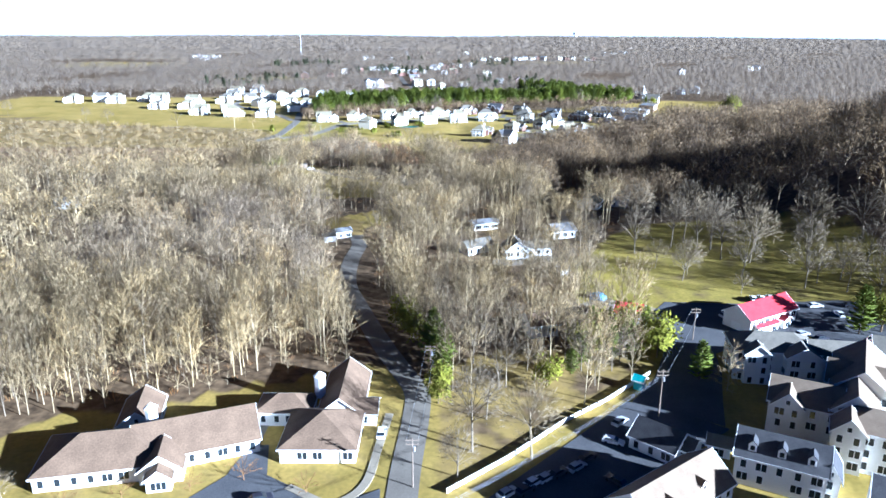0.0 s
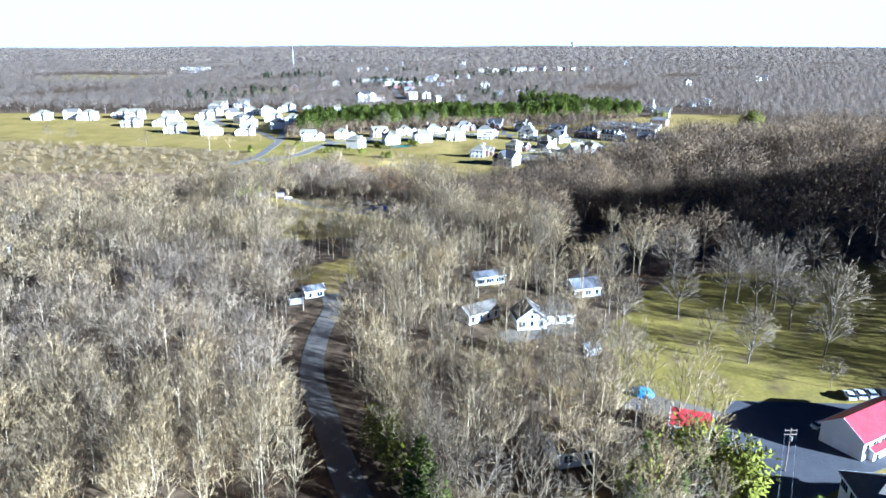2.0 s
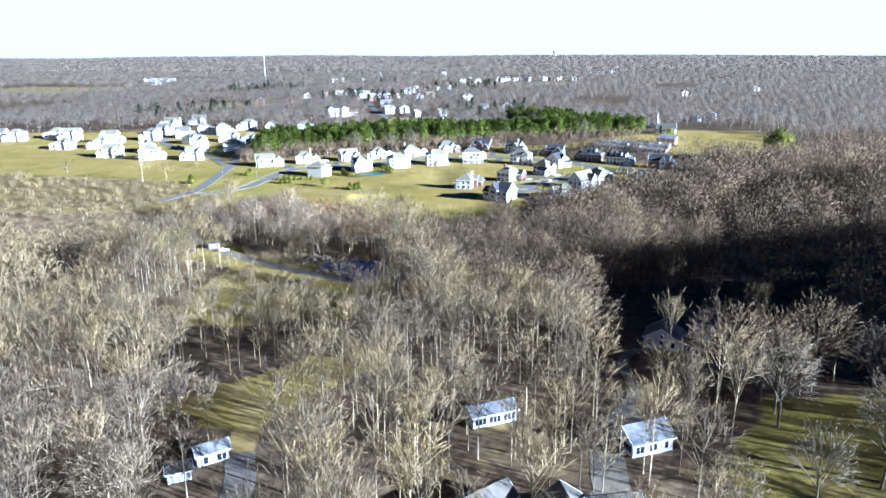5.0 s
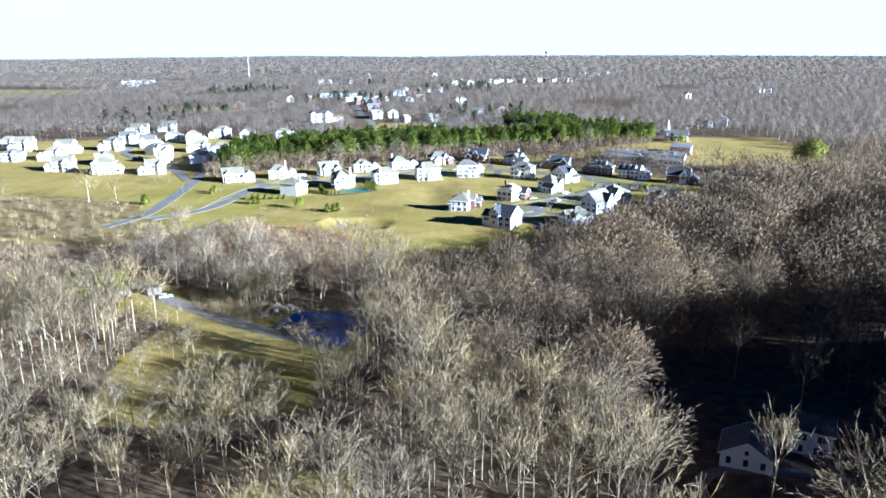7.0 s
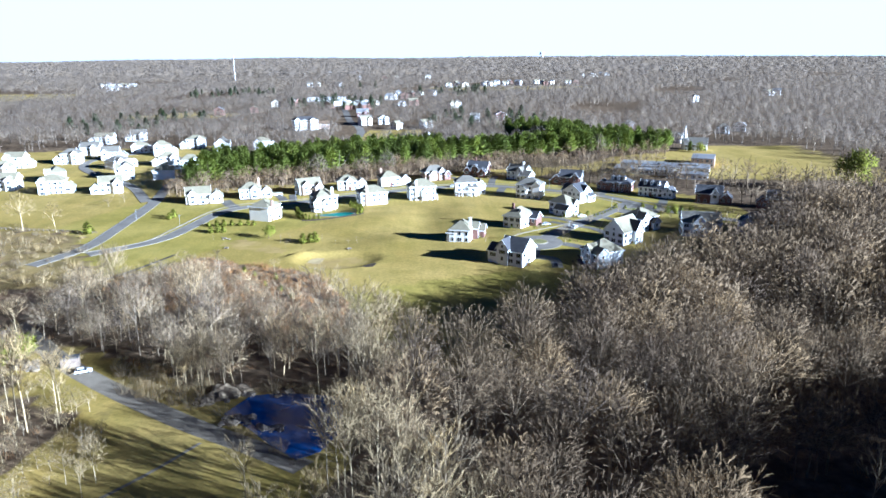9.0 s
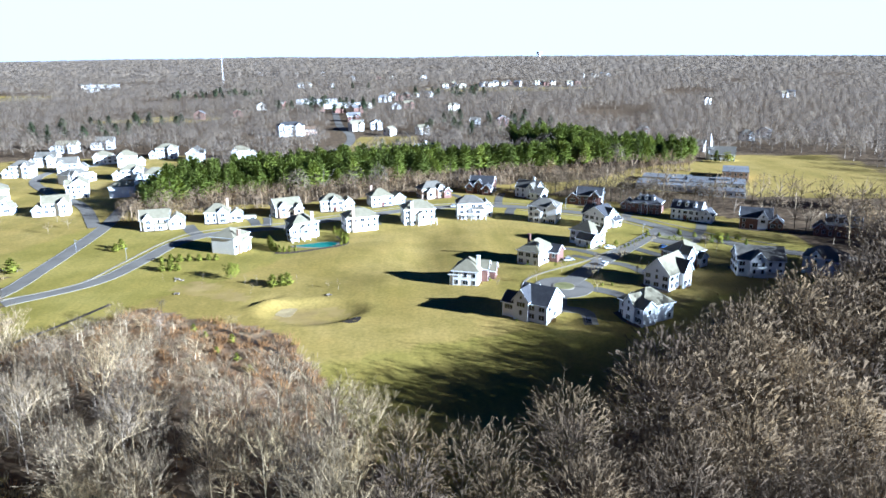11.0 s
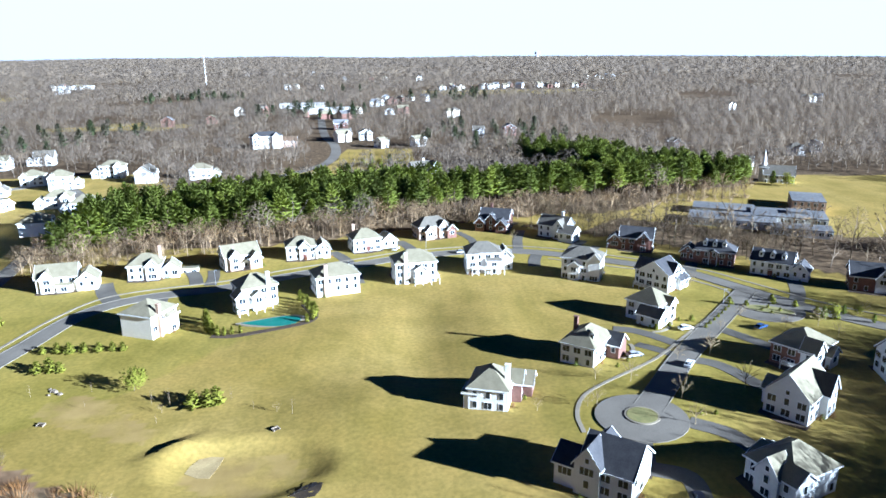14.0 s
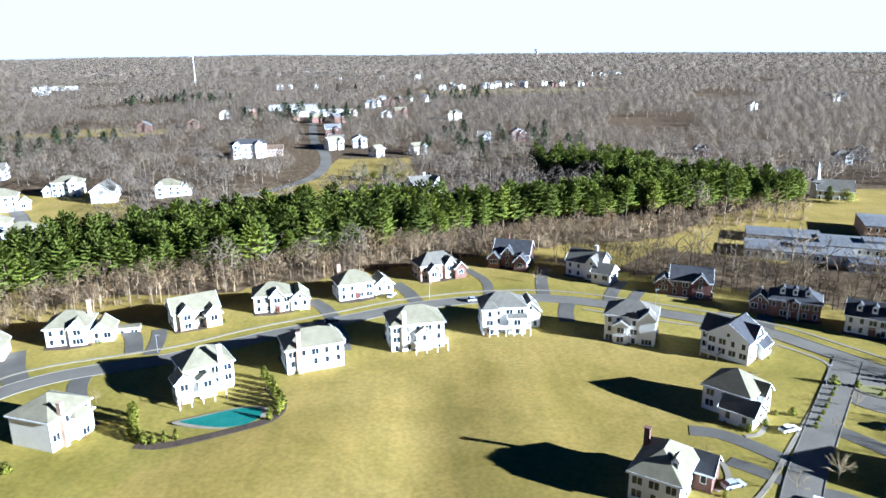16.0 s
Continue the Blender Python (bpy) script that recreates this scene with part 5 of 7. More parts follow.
# ---- houses of the estate ----
E_GROUP = "houses of the estate"
HOUSES = [
    dict(x=-69.5, y=653, turn=-22, wall=M_CREAM, roof=M_ROOF, blocks=[(0, 0, 11.3, 11.7, 7.2, "hip", 4.2), (5.2, 2.5, 3.4, 5.0, 5.4, "hip", 1.6)], chimney=(6.0, -2.6, 10.4, M_TAN_BRICK), label="cream two-storey house with hipped shingle roof and brick chimney", sink=3.0, windows=(1, 3)),
    dict(x=-42, y=673.5, turn=29, wall=M_WHITE, roof=M_ROOF, blocks=[(1.6, 1.5, 12.5, 10, 7.4, "hip", 4.4), (-5.2, -4.0, 4.0, 4.4, 5.8, "cross", 2.2), (0.5, -4.4, 4.2, 3.0, 5.2, "cross", 1.6)], chimney=(4.6, -3.6, 12.2, M_WHITE), deck=(-1.6, -7.3, 11.5, 3.4, 2.7), label="white three-storey house with deck above a garden pool"),
    dict(x=-15, y=687, turn=18, wall=M_WHITE, roof=M_ROOF, blocks=[(0, 0, 15.5, 10.7, 7.0, "hip", 4.2), (6.6, 3.2, 5.0, 6.0, 5.5, "cross", 2.6)], chimney=(-4.4, -5.5, 11.6, M_TAN_BRICK), label="white two-storey house with tan shingle roof and rear brick chimney", sink=3.0),
    dict(x=14.3, y=698.8, turn=10, wall=M_WHITE, roof=M_ROOF, blocks=[(-0.6, 0, 15.5, 10.7, 7.8, "hip", 4.6), (1.0, -5.2, 4.4, 3.0, 5.4, "cross", 1.8)], chimney=(-4.6, -5.5, 11.8, M_WHITE), deck=(2.8, -7.2, 9.5, 3.6, 2.6), label="white two-storey house with tan shingle roof and white deck", sink=3.0),
    dict(x=41.5, y=707, turn=0, wall=M_WHITE, roof=M_ROOF_GREY, blocks=[(-0.5, 1, 13.5, 9.5, 8.0, "hip", 4.2), (-4.9, -3.4, 4.4, 3.4, 8.0, "hip", 2.6), (3.4, -4.0, 5.2, 2.6, 5.2, "gable", 0.9), (8.4, 3.8, 6.0, 7.5, 5.4, "cross", 3.4)], deck=(1.0, -5.6, 12.6, 3.0, 2.6), label="white three-storey house with grey hip roof and rear decks", sink=3.0),
    dict(x=78.2, y=696.7, turn=-24, wall=M_WHITE, roof=M_ROOF_GREY, blocks=[(0, 1, 14.5, 10.8, 8.0, "hip", 4.2), (-2.4, -4.6, 4.0, 3.2, 5.6, "cross", 1.6), (5.0, -3.6, 4.4, 3.0, 8.0, "cross", 2.6), (1.2, -3.8, 2.2, 2.0, 7.8, "hip", 2.2)], label="white-sided three-storey house with a grey hip roof", sink=3.0),
    dict(x=102.6, y=681.8, turn=-48, wall=M_WHITE, roof=M_ROOF_DARK, blocks=[(0, 1, 11.7, 10.5, 6.4, "cross", 4.8), (-1.5, 2, 14.5, 7.0, 6.0, "gable", 4.2), (4.6, 5.4, 5.5, 6.0, 3.4, "cross", 2.4)], deck=(-4.0, -5.6, 5.0, 2.6, 1.4), label="white two-storey house with steep charcoal gabled roof"),
    dict(x=88.4, y=650.6, turn=-48, wall=M_WHITE, roof=M_ROOF, blocks=[(-1.0, 1.5, 11.0, 10.5, 6.2, "hip", 4.8), (3.0, -4.0, 7.6, 5.8, 3.6, "gable", 2.8), (4.5, 3, 3.2, 4.4, 5.8, "gable", 2.4)], door=[(1, 0, 5.0, 1)], label="white two-storey house with garage wing and weathered shingle roof"),
    dict(x=60, y=619.9, turn=-37, wall=M_WHITE, roof=M_ROOF, blocks=[(-0.5, 0, 9.5, 13.5, 5.8, "hip", 4.4), (4.6, 5.6, 6.4, 6.0, 4.2, "gable", 3.0, M_BRICK, M_ROOF_DARK)], chimney=(-5.2, 3.2, 10.0, M_BRICK), dormers=((2.3, -2.6, 7.2, 0),), label="white-sided house with hipped shingle roof and brick garage wing"),
    dict(x=30.6, y=597.3, turn=-18, wall=M_WHITE, roof=M_ROOF, blocks=[(-0.4, 0, 9.6, 11.0, 5.3, "hip", 4.8), (-4.4, -2.8, 4.0, 5.0, 3.8, "hip", 1.6), (4.6, 2.0, 4.4, 5.0, 5.4, "gable", 2.8, M_BRICK), (6.5, 5.4, 5.0, 5.4, 3.8, "gable", 2.8, M_BRICK)], chimney=(3.6, -1.6, 10.4, M_TRIM), label="white and brick house with a tall hipped shingle roof"),
    dict(x=47.4, y=562.5, turn=-37, wall=M_WHITE, roof=M_ROOF_DARK, blocks=[(2.6, 1, 10.6, 11.5, 5.6, "gable", 5.2), (-0.8, -3.0, 5.2, 5.6, 6.4, "cross", 4.2), (-5.6, -1.0, 4.6, 8.0, 4.6, "gable", 3.0), (-1.0, 4.6, 6.0, 5.0, 5.2, "cross", 3.4)], label="white house with charcoal gabled roofs and rows of rear windows", sink=3.4),
    dict(x=84.1, y=559, turn=-66, wall=M_GREY, roof=M_ROOF, blocks=[(0, 0.5, 11.0, 13.0, 5.2, "hip", 5.2), (0.5, -5.4, 5.2, 4.0, 5.2, "cross", 3.8), (4.4, -4.0, 4.0, 5.4, 5.2, "gable", 2.6), (-6.4, 2.0, 3.0, 7.5, 3.4, "gable", 2.0)], label="grey two-storey house with cross-gabled weathered shingle roof", sink=3.0),
    dict(x=101.3, y=586.9, turn=-49, wall=M_WHITE, roof=M_ROOF, blocks=[(0, 0, 10.0, 14.0, 5.8, "cross", 6.2), (3.2, 3.0, 7.0, 6.0, 5.8, "gable", 4.6, M_WHITE, M_ROOF_DARK), (-5.0, 0.4, 4.0, 6.4, 4.2, "gable", 2.6)], label="white house with a very steep gabled shingle roof"),
    dict(x=118.1, y=614.2, turn=-54, wall=M_BRICK, roof=M_ROOF, blocks=[(0, 0, 11.5, 13.0, 6.2, "hip", 4.8), (4.4, -4.2, 4.0, 5.0, 6.2, "gable", 3.6, M_WHITE), (4.6, 4.0, 5.0, 5.4, 3.6, "gable", 2.6, M_WHITE)], deck=(2.0, -8.0, 7.0, 3.0, 2.0), label="brick house with white rear wing and hipped roof", sink=3.0),
    dict(x=142.9, y=602.3, turn=-13, wall=M_WHITE, roof=M_ROOF_GREY, blocks=[(0, 0, 17.0, 11.0, 6.8, "gable", 4.8), (-1.0, -4.6, 6.0, 4.0, 6.8, "cross", 3.8)], deck=(5.0, -7.0, 6.0, 3.0, 2.2), label="long white house with grey gabled roof and rear deck", sink=3.0),
    dict(x=170.3, y=602.9, turn=-38, wall=M_WHITE, roof=M_ROOF_GREY, blocks=[(0, 0, 14.0, 12.0, 6.8, "hip", 4.6), (-2.5, -5.4, 5.0, 3.4, 6.8, "cross", 3.2), (5.0, -5.6, 3.4, 3.0, 6.2, "hip", 2.0)], deck=(4.0, -8.4, 7.0, 3.0, 2.4), label="white house with grey hip roof and raised rear deck", sink=3.0),
    dict(x=-86, y=709.6, turn=10, wall=M_WHITE, roof=M_ROOF, blocks=[(-2.8, 0.5, 12.0, 10.0, 5.6, "hip", 4.4), (0.0, -3.6, 4.6, 3.6, 5.6, "cross", 2.6), (6.4, -0.6, 6.0, 7.2, 3.6, "cross", 3.0), (12.5, 3.0, 7.0, 2.6, 1.4, "flat", 0.3)], chimney=(2.4, 2.4, 11.2, M_TAN_BRICK), label="white two-storey house with front gable and garage wing"),
    dict(x=-113, y=698.5, turn=14, wall=M_CREAM, roof=M_ROOF, blocks=[(-3.4, 0, 13.5, 9.6, 5.6, "gable", 4.2), (-6.4, -4.4, 4.4, 3.0, 5.6, "cross", 2.8), (-1.0, -5.2, 5.0, 2.0, 2.7, "gable", 0.7), (6.6, -1.8, 7.0, 8.4, 4.0, "cross", 3.4)], door=[(0, 1.2, 1.1, 0), (0, 0, 4.6, 3)], label="cream two-storey house with tan roof and gabled garage wing"),
    dict(x=-55.4, y=719.6, turn=28, wall=M_CREAM, roof=M_ROOF, blocks=[(0, 0.8, 14.0, 9.0, 5.6, "gable", 4.2), (-3.2, -3.6, 4.4, 3.0, 5.6, "cross", 2.8, M_TAN_BRICK), (4.6, -4.2, 4.8, 4.4, 4.4, "cross", 2.8, M_TAN_BRICK)], porch=(0.6, -4.6, 3.0, 1.8, 2.7), label="cream and stone house with twin front gables"),
    dict(x=-30.3, y=732.3, turn=11, wall=M_CREAM, roof=M_ROOF, blocks=[(-2.6, 0, 12.0, 9.6, 5.6, "hip", 4.0), (-1.2, -4.4, 4.4, 2.4, 5.6, "cross", 2.8), (6.2, -1.4, 6.0, 8.0, 4.0, "cross", 3.2)], door=[(0, 0, 1.1, 1)], label="tan two-storey house with hip roof and garage wing"),
    dict(x=-3.2, y=742.7, turn=19, wall=M_WHITE, roof=M_ROOF, blocks=[(-3.6, 0, 12.2, 9.6, 5.6, "hip", 4.4), (6.6, -1.0, 6.6, 6.6, 3.8, "cross", 3.2)], chimney=(-7.6, 3.0, 10.6, M_TAN_BRICK), door=[(0, 0.3, 1.1, 0), (0, 0, 4.6, 1)], label="white colonial house with hip roof and detached-looking garage"),
    dict(x=24.4, y=759.5, turn=20, wall=M_TAN_BRICK, roof=M_ROOF_GREY, blocks=[(-0.6, 1, 15.5, 9.0, 5.6, "hip", 4.6), (-3.8, -4.0, 4.2, 3.4, 4.2, "cross", 2.6), (3.2, -3.2, 4.0, 2.6, 5.6, "cross", 3.0), (6.8, -4.2, 4.4, 3.6, 4.0, "cross", 2.6, M_BRICK)], label="tan brick house with three front gables"),
    dict(x=54.5, y=771.1, turn=-22, wall=M_BRICK, roof=M_ROOF_DARK, blocks=[(0.5, 1.2, 14.0, 10.0, 5.6, "gable", 4.8), (-5.6, -5.0, 4.4, 4.2, 4.2, "cross", 2.8), (-0.6, -4.0, 4.6, 2.6, 5.6, "cross", 3.2), (5.0, -5.6, 4.8, 5.0, 3.8, "cross", 3.0)], chimney=(-2.4, 3.4, 11.6, M_BRICK), label="dark brick house with charcoal roof and front gables"),
    dict(x=82.6, y=754.8, turn=-38, wall=M_WHITE, roof=M_ROOF_GREY, blocks=[(-2.4, 1, 13.5, 10.0, 5.6, "gable", 4.4), (1.6, -3.4, 5.0, 5.0, 5.6, "cross", 3.8), (6.2, -4.0, 7.0, 8.0, 4.0, "gable", 3.2)], chimney=(0.6, 1.2, 11.4, M_WHITE), label="white house with cross gables and a garage wing"),
    dict(x=110, y=734.3, turn=-24, wall=M_BRICK, roof=M_ROOF_DARK, blocks=[(1.8, 0, 13.5, 10.0, 5.6, "gable", 4.4), (-7.2, -1.6, 5.6, 6.0, 3.8, "cross", 3.2), (5.0, -4.6, 5.0, 3.0, 5.6, "cross", 3.2), (8.3, 0, 0.8, 9.8, 5.6, "gable", 4.2, M_WHITE)], door=[(0, 0.2, 1.1, 0)], label="dark brick house with white gable end and charcoal roof"),
    dict(x=134.8, y=712.2, turn=-30, wall=M_BRICK, roof=M_ROOF_DARK, blocks=[(2.2, 0, 15.0, 10.4, 5.6, "hip", 4.4), (-8.0, -1.0, 5.8, 6.4, 3.8, "cross", 3.2)], dormers=((-1.6, -2.6, 7.6, 0), (2.0, -2.6, 7.6, 0), (5.6, -2.6, 7.6, 0)), porch=(2.0, -5.9, 3.4, 2.0, 5.4), door=[(0, 0, 1.2, 0)], label="dark brick colonial house with three white dormers and portico"),
    dict(x=153.6, y=693.7, turn=-38, wall=M_WHITE, roof=M_ROOF_DARK, blocks=[(-1.6, 0, 14.5, 10.0, 5.6, "gable", 4.2), (8.6, -1.8, 6.0, 7.0, 3.8, "cross", 3.2)], dormers=((-5.6, -2.6, 7.2, 0), (-1.6, -2.6, 7.2, 0), (2.4, -2.6, 7.2, 0)), door=[(0, 0, 1.2, 0)], label="white colonial house with dark roof and three dormers"),
    dict(x=179.4, y=673.9, turn=-26, wall=M_BRICK, roof=M_ROOF_DARK, blocks=[(-1.6, 0, 14.0, 10.4, 5.6, "gable", 4.6), (1.6, -3.6, 4.4, 4.4, 5.6, "cross", 3.6, M_WHITE), (7.6, -2.0, 5.8, 7.0, 3.8, "cross", 3.2, M_BRICK)], label="brick house with pale gable and charcoal roof"),
    dict(x=208, y=655, turn=-28, wall=M_BRICK, roof=M_ROOF_DARK, blocks=[(1.6, 0, 14.0, 10.0, 6.0, "gable", 4.4), (-7.6, -1.6, 5.8, 6.0, 3.8, "cross", 3.2)], dormers=((-1.6, -2.6, 7.2, 0), (2.0, -2.6, 7.2, 0), (5.4, -2.6, 7.2, 0)), label="brick house with dormers and detached garage wing"),
    dict(x=232, y=628, turn=-30, wall=M_GREY, roof=M_ROOF_GREY, blocks=[(0, 0, 14.0, 10.0, 6.0, "gable", 4.4), (3.0, -4.6, 5.0, 3.0, 6.0, "cross", 3.0)], label="grey-sided house with a gabled roof"),
]
for spec in HOUSES:
    spec = dict(spec)
    house(spec.pop("x"), spec.pop("y"), spec.pop("turn"), spec.pop("blocks"), spec.pop("wall"), spec.pop("roof"), spec.pop("label"), group=E_GROUP, **spec)

for h in HOUSES:
    m = pose(h["x"], h["y"], 0, 0, 0, h["turn"])
    cx, cy, w, d = h["blocks"][0][:4]
    gap = [float(min(distance(RING, *(m @ Vector((cx, cy + k * d, 0)))[:2]), distance(COURT, *(m @ Vector((cx, cy + k * d, 0)))[:2]))) for k in (-1, 1)]
    k = -1 if gap[0] < gap[1] else 1
    edge = [(m @ Vector((px, cy + k * py, 0)))[:2] for px, py in ((cx - w / 2 - 0.6, d / 2 - 1), (cx - w / 2 - 0.4, d / 2 + 2.0), (cx, d / 2 + 3.2), (cx + w / 2 + 0.4, d / 2 + 2.0), (cx + w / 2 + 0.6, d / 2 - 1))]
    slab("planting_bed", edge if k > 0 else edge[::-1], M_MULCH, "dark mulched bed along a house front", "planting bed", h=0.07, deep=0.3)

WEST = [(-216.5, 736, 8), (-180, 734, 20), (-251, 749, 5), (-188, 782, -70), (-163, 781, 100), (-209, 823, 60), (-176, 836, 15), (-155, 820, 10), (-288, 834, 0), (-254, 849, 8), (-231, 866, 12), (-257, 892, 5), (-220, 900, 15), (-198, 888, 20), (-180, 925, 8), (-153, 907, 95), (-121, 917, 10), (-272, 960, 5), (-248, 978, 12), (-232, 775, -60), (-312, 797, 5), (-330, 850, 10), (-433, 852, 8), (-407, 862, 5), (-382, 850, 12), (-352, 868, 10), (-281, 800, 15)]
wr = random.Random(5)
for i, (x, y, t) in enumerate(WEST):
    w, d, h = wr.uniform(13, 16), wr.uniform(9.5, 11.5), wr.choice((6.2, 6.6, 7.8))
    side = wr.choice((-1, 1))
    blocks = [(0, 0, w, d, h, wr.choice(("gable", "hip")), wr.uniform(3.8, 4.8)), (side * w * 0.28, -d / 2 - 0.6, 4.8, 3.4, h, "cross", 3.0), (-side * (w / 2 + 2.4), -1.0, 5.6, 7.0, 3.6, "cross", 3.0)]
    house(x, y, t, blocks, wr.choice((M_WHITE, M_WHITE, M_CREAM)), wr.choice((M_ROOF, M_ROOF_GREY, M_ROOF)), "white two-storey estate house with front gable and garage", windows=(0, 1), group="houses of the western estate", door=[(0, 0, 4.4, 2)])

# ---- care home, barn and farm buildings near the start ----
house(-68, 126, 12, [(0, 0, 24, 15, 3.2, "hip", 5.2), (11.5, -5.6, 8, 7, 3.0, "cross", 3.6), (11.5, -10.2, 4.6, 3.4, 2.8, "cross", 2.0), (4, 15, 8, 12, 3.2, "cross", 3.4)], M_WHITE, M_ROOF_BROWN, "single-storey white care home wing with a brown shingle roof", name="care_home", category="care home", windows=(0, 1))
house(-52, 132.6, 22, [(0, 0, 24, 14, 3.2, "gable", 5.0)], M_WHITE, M_ROOF_BROWN, "single-storey white care home wing with hipped brown roof", name="care_home", category="care home", windows=(0, 1))
house(-25.5, 134.5, 0, [(0, 0, 15.5, 16, 3.2, "hip", 5.0), (2.6, 16, 9.5, 20, 3.2, "cross", 4.4), (8.2, 10, 5, 7, 3.0, "gable", 2.0), (-10, 10.5, 12, 8.5, 3.2, "hip", 3.2)], M_WHITE, M_ROOF_BROWN, "white care home wing with steep brown hipped roofs", name="care_home", category="care home", windows=(0, 1))
for x, y, h in ((-61.5, 133.5, 6.4), (-28.5, 149, 6.0)):
    t = thing("cupola", pose(x, y, gz(x, y) + h), "white octagonal cupola on the care home roof", "cupola")
    part("drum", Geo().rod((0, 0, -3), (0, 0, 2.2), 1.3, 1.3, 8), M_TRIM, t)
    part("cap", Geo().rod((0, 0, 2.2), (0, 0, 3.4), 1.55, 0.1, 8), M_TRIM, t)
RES = "three-storey white apartment wing with grey shingle roof"
house(66.5, 121.5, -28, [(0, 0, 16, 10, 6.2, "gable", 4.2), (8.6, 0.5, 3.4, 7, 5.0, "cross", 3.2)], M_WHITE, M_ROOF_DARK, "white apartment building with dark roof and dormers", dormers=((-5.2, -2.7, 7.2, 0), (0, -2.7, 7.2, 0), (5.2, -2.7, 7.2, 0)), name="apartment_building", category="apartment building", windows=(0, 1, 3))
house(90, 93, -30, [(0, 0, 40, 14, 10.0, "gable", 4.6)], M_WHITE, M_ROOF_DARK, "large white apartment block with a dark roof", name="apartment_building", category="apartment building", windows=(0,))
house(41.8, 111.4, 37, [(0, 0, 23, 11, 4.6, "gable", 5.0)], M_WHITE, M_ROOF_TAN, "pale apartment building with a steep tan roof", dormers=((-5, -2.8, 5.2, 0), (4, -2.8, 5.2, 0)), name="apartment_building", category="apartment building")
house(46.2, 132.3, -43, [(0, 0, 10, 8.5, 3.0, "gable", 3.2), (5.6, 1.5, 3.2, 5, 2.6, "gable", 2.0)], M_WHITE, M_ROOF_DARK, "small dark-roofed lodge beside the car park", name="lodge", category="lodge")
house(58.3, 131, -25, [(0, 0, 4.5, 4, 2.6, "gable", 1.6)], M_WHITE, M_ROOF_GREY, "small white shed beside the lodge", name="shed", category="shed", windows=(0,))
house(84.5, 168, -8, [(0, 0, 20, 11, 8.0, "hip", 4.0), (-5, -6, 6, 3, 8.0, "cross", 2.8), (5.5, -6.4, 8, 4, 8.0, "cross", 3.0), (14, -2, 12, 9, 7.4, "gable", 3.6)], M_WHITE, M_ROOF_GREY, RES, name="apartment_building", category="apartment building")
house(80.5, 141.5, -28, [(0, 0, 14, 11, 7.6, "gable", 4.2), (-3.2, -4.4, 6, 5, 7.6, "cross", 3.4), (9.5, 1, 9, 13, 8.4, "cross", 4.8)], M_WHITE, M_ROOF_TAN, RES, name="apartment_building", category="apartment building")
house(97, 149, -30, [(0, 0, 12, 20, 9.2, "cross", 5.4), (2, -2, 18, 9, 8.6, "gable", 4.4)], M_WHITE, M_ROOF_TAN, RES, name="apartment_building", category="apartment building")
house(90, 127, -28, [(0, 0, 17, 11, 8.8, "hip", 3.8), (-7, -4, 6, 6, 8.8, "cross", 3.4)], M_WHITE, M_ROOF_TAN, RES, name="apartment_building", category="apartment building")
house(118, 160, -20, [(0, 0, 22, 12, 8.4, "gable", 4.4)], M_WHITE, M_ROOF_GREY, RES, name="apartment_building", category="apartment building")
house(95.6, 199.6, 30, [(0, 0, 21, 9.5, 4.4, "gable", 3.8), (4, -5.6, 3.4, 2.0, 2.6, "cross", 1.2), (-4, -5.2, 9, 1.6, 2.2, "gable", 0.5)], M_WHITE, M_ROOF_RED, "white barn with a bright red metal roof", name="barn", category="barn", windows=(0,), door=[(3, 0, 3.4, 0)])
house(48.7, 158.8, -35, [(0, 0, 2.2, 2.2, 2.6, "gable", 1.0)], M_TEAL, M_TEAL, "small turquoise garden kiosk inside the fence", name="kiosk", category="kiosk", windows=())
house(57, 202, -22, [(0, 0, 8, 6.5, 3.0, "gable", 2.6)], M_WHITE, M_ROOF_RED, "small white shed with a red metal roof", name="shed", category="shed", windows=(0,))
house(28.5, 192.5, 14, [(0, 0, 8.5, 7.5, 3.6, "gable", 2.6)], M_WHITE, M_ROOF_BROWN, "small white cottage with a tan roof", name="cottage", category="cottage")
house(28, 264, 8, [(0, 0, 9, 9, 3.4, "cross", 4.0), (9, 1.5, 10, 6, 3.0, "gable", 2.4)], M_WHITE, M_ROOF_GREY, "white farmhouse with a steep gable among trees", name="farmhouse", category="farmhouse")
house(13, 269, 36, [(0, 0, 12, 6, 3.0, "gable", 2.4)], M_WHITE, M_ROOF_GREY, "long low white outbuilding among trees", name="outbuilding", category="outbuilding")
house(18, 305, 20, [(0, 0, 11, 5.5, 3.0, "gable", 1.6)], M_WHITE, M_FLAT, "long white shed with a pale roof", name="shed", category="shed")
house(50, 292, 18, [(0, 0, 10, 8, 3.2, "gable", 2.8)], M_WHITE, M_FLAT, "white farm building with a pale roof", name="outbuilding", category="outbuilding")
house(74, 350, -28, [(0, 0, 10, 9, 3.4, "cross", 3.6)], M_WHITE, M_ROOF_GREY, "white gabled house in the shaded hollow", category="house")
house(90, 354, -28, [(0, 0, 8, 7, 5.6, "gable", 2.6)], M_WHITE, M_ROOF_DARK, "two-storey white house in the shaded hollow", category="house")
house(-186, 346, 25, [(0, 0, 13, 7, 3.2, "gable", 2.2)], M_WHITE, M_FLAT, "pale low house among the trees", category="house")
house(43, 243, 10, [(0, 0, 3.4, 3, 2.2, "gable", 1.0)], M_WHITE, M_FLAT, "tiny white garden shed among trees", name="shed", category="shed", windows=())

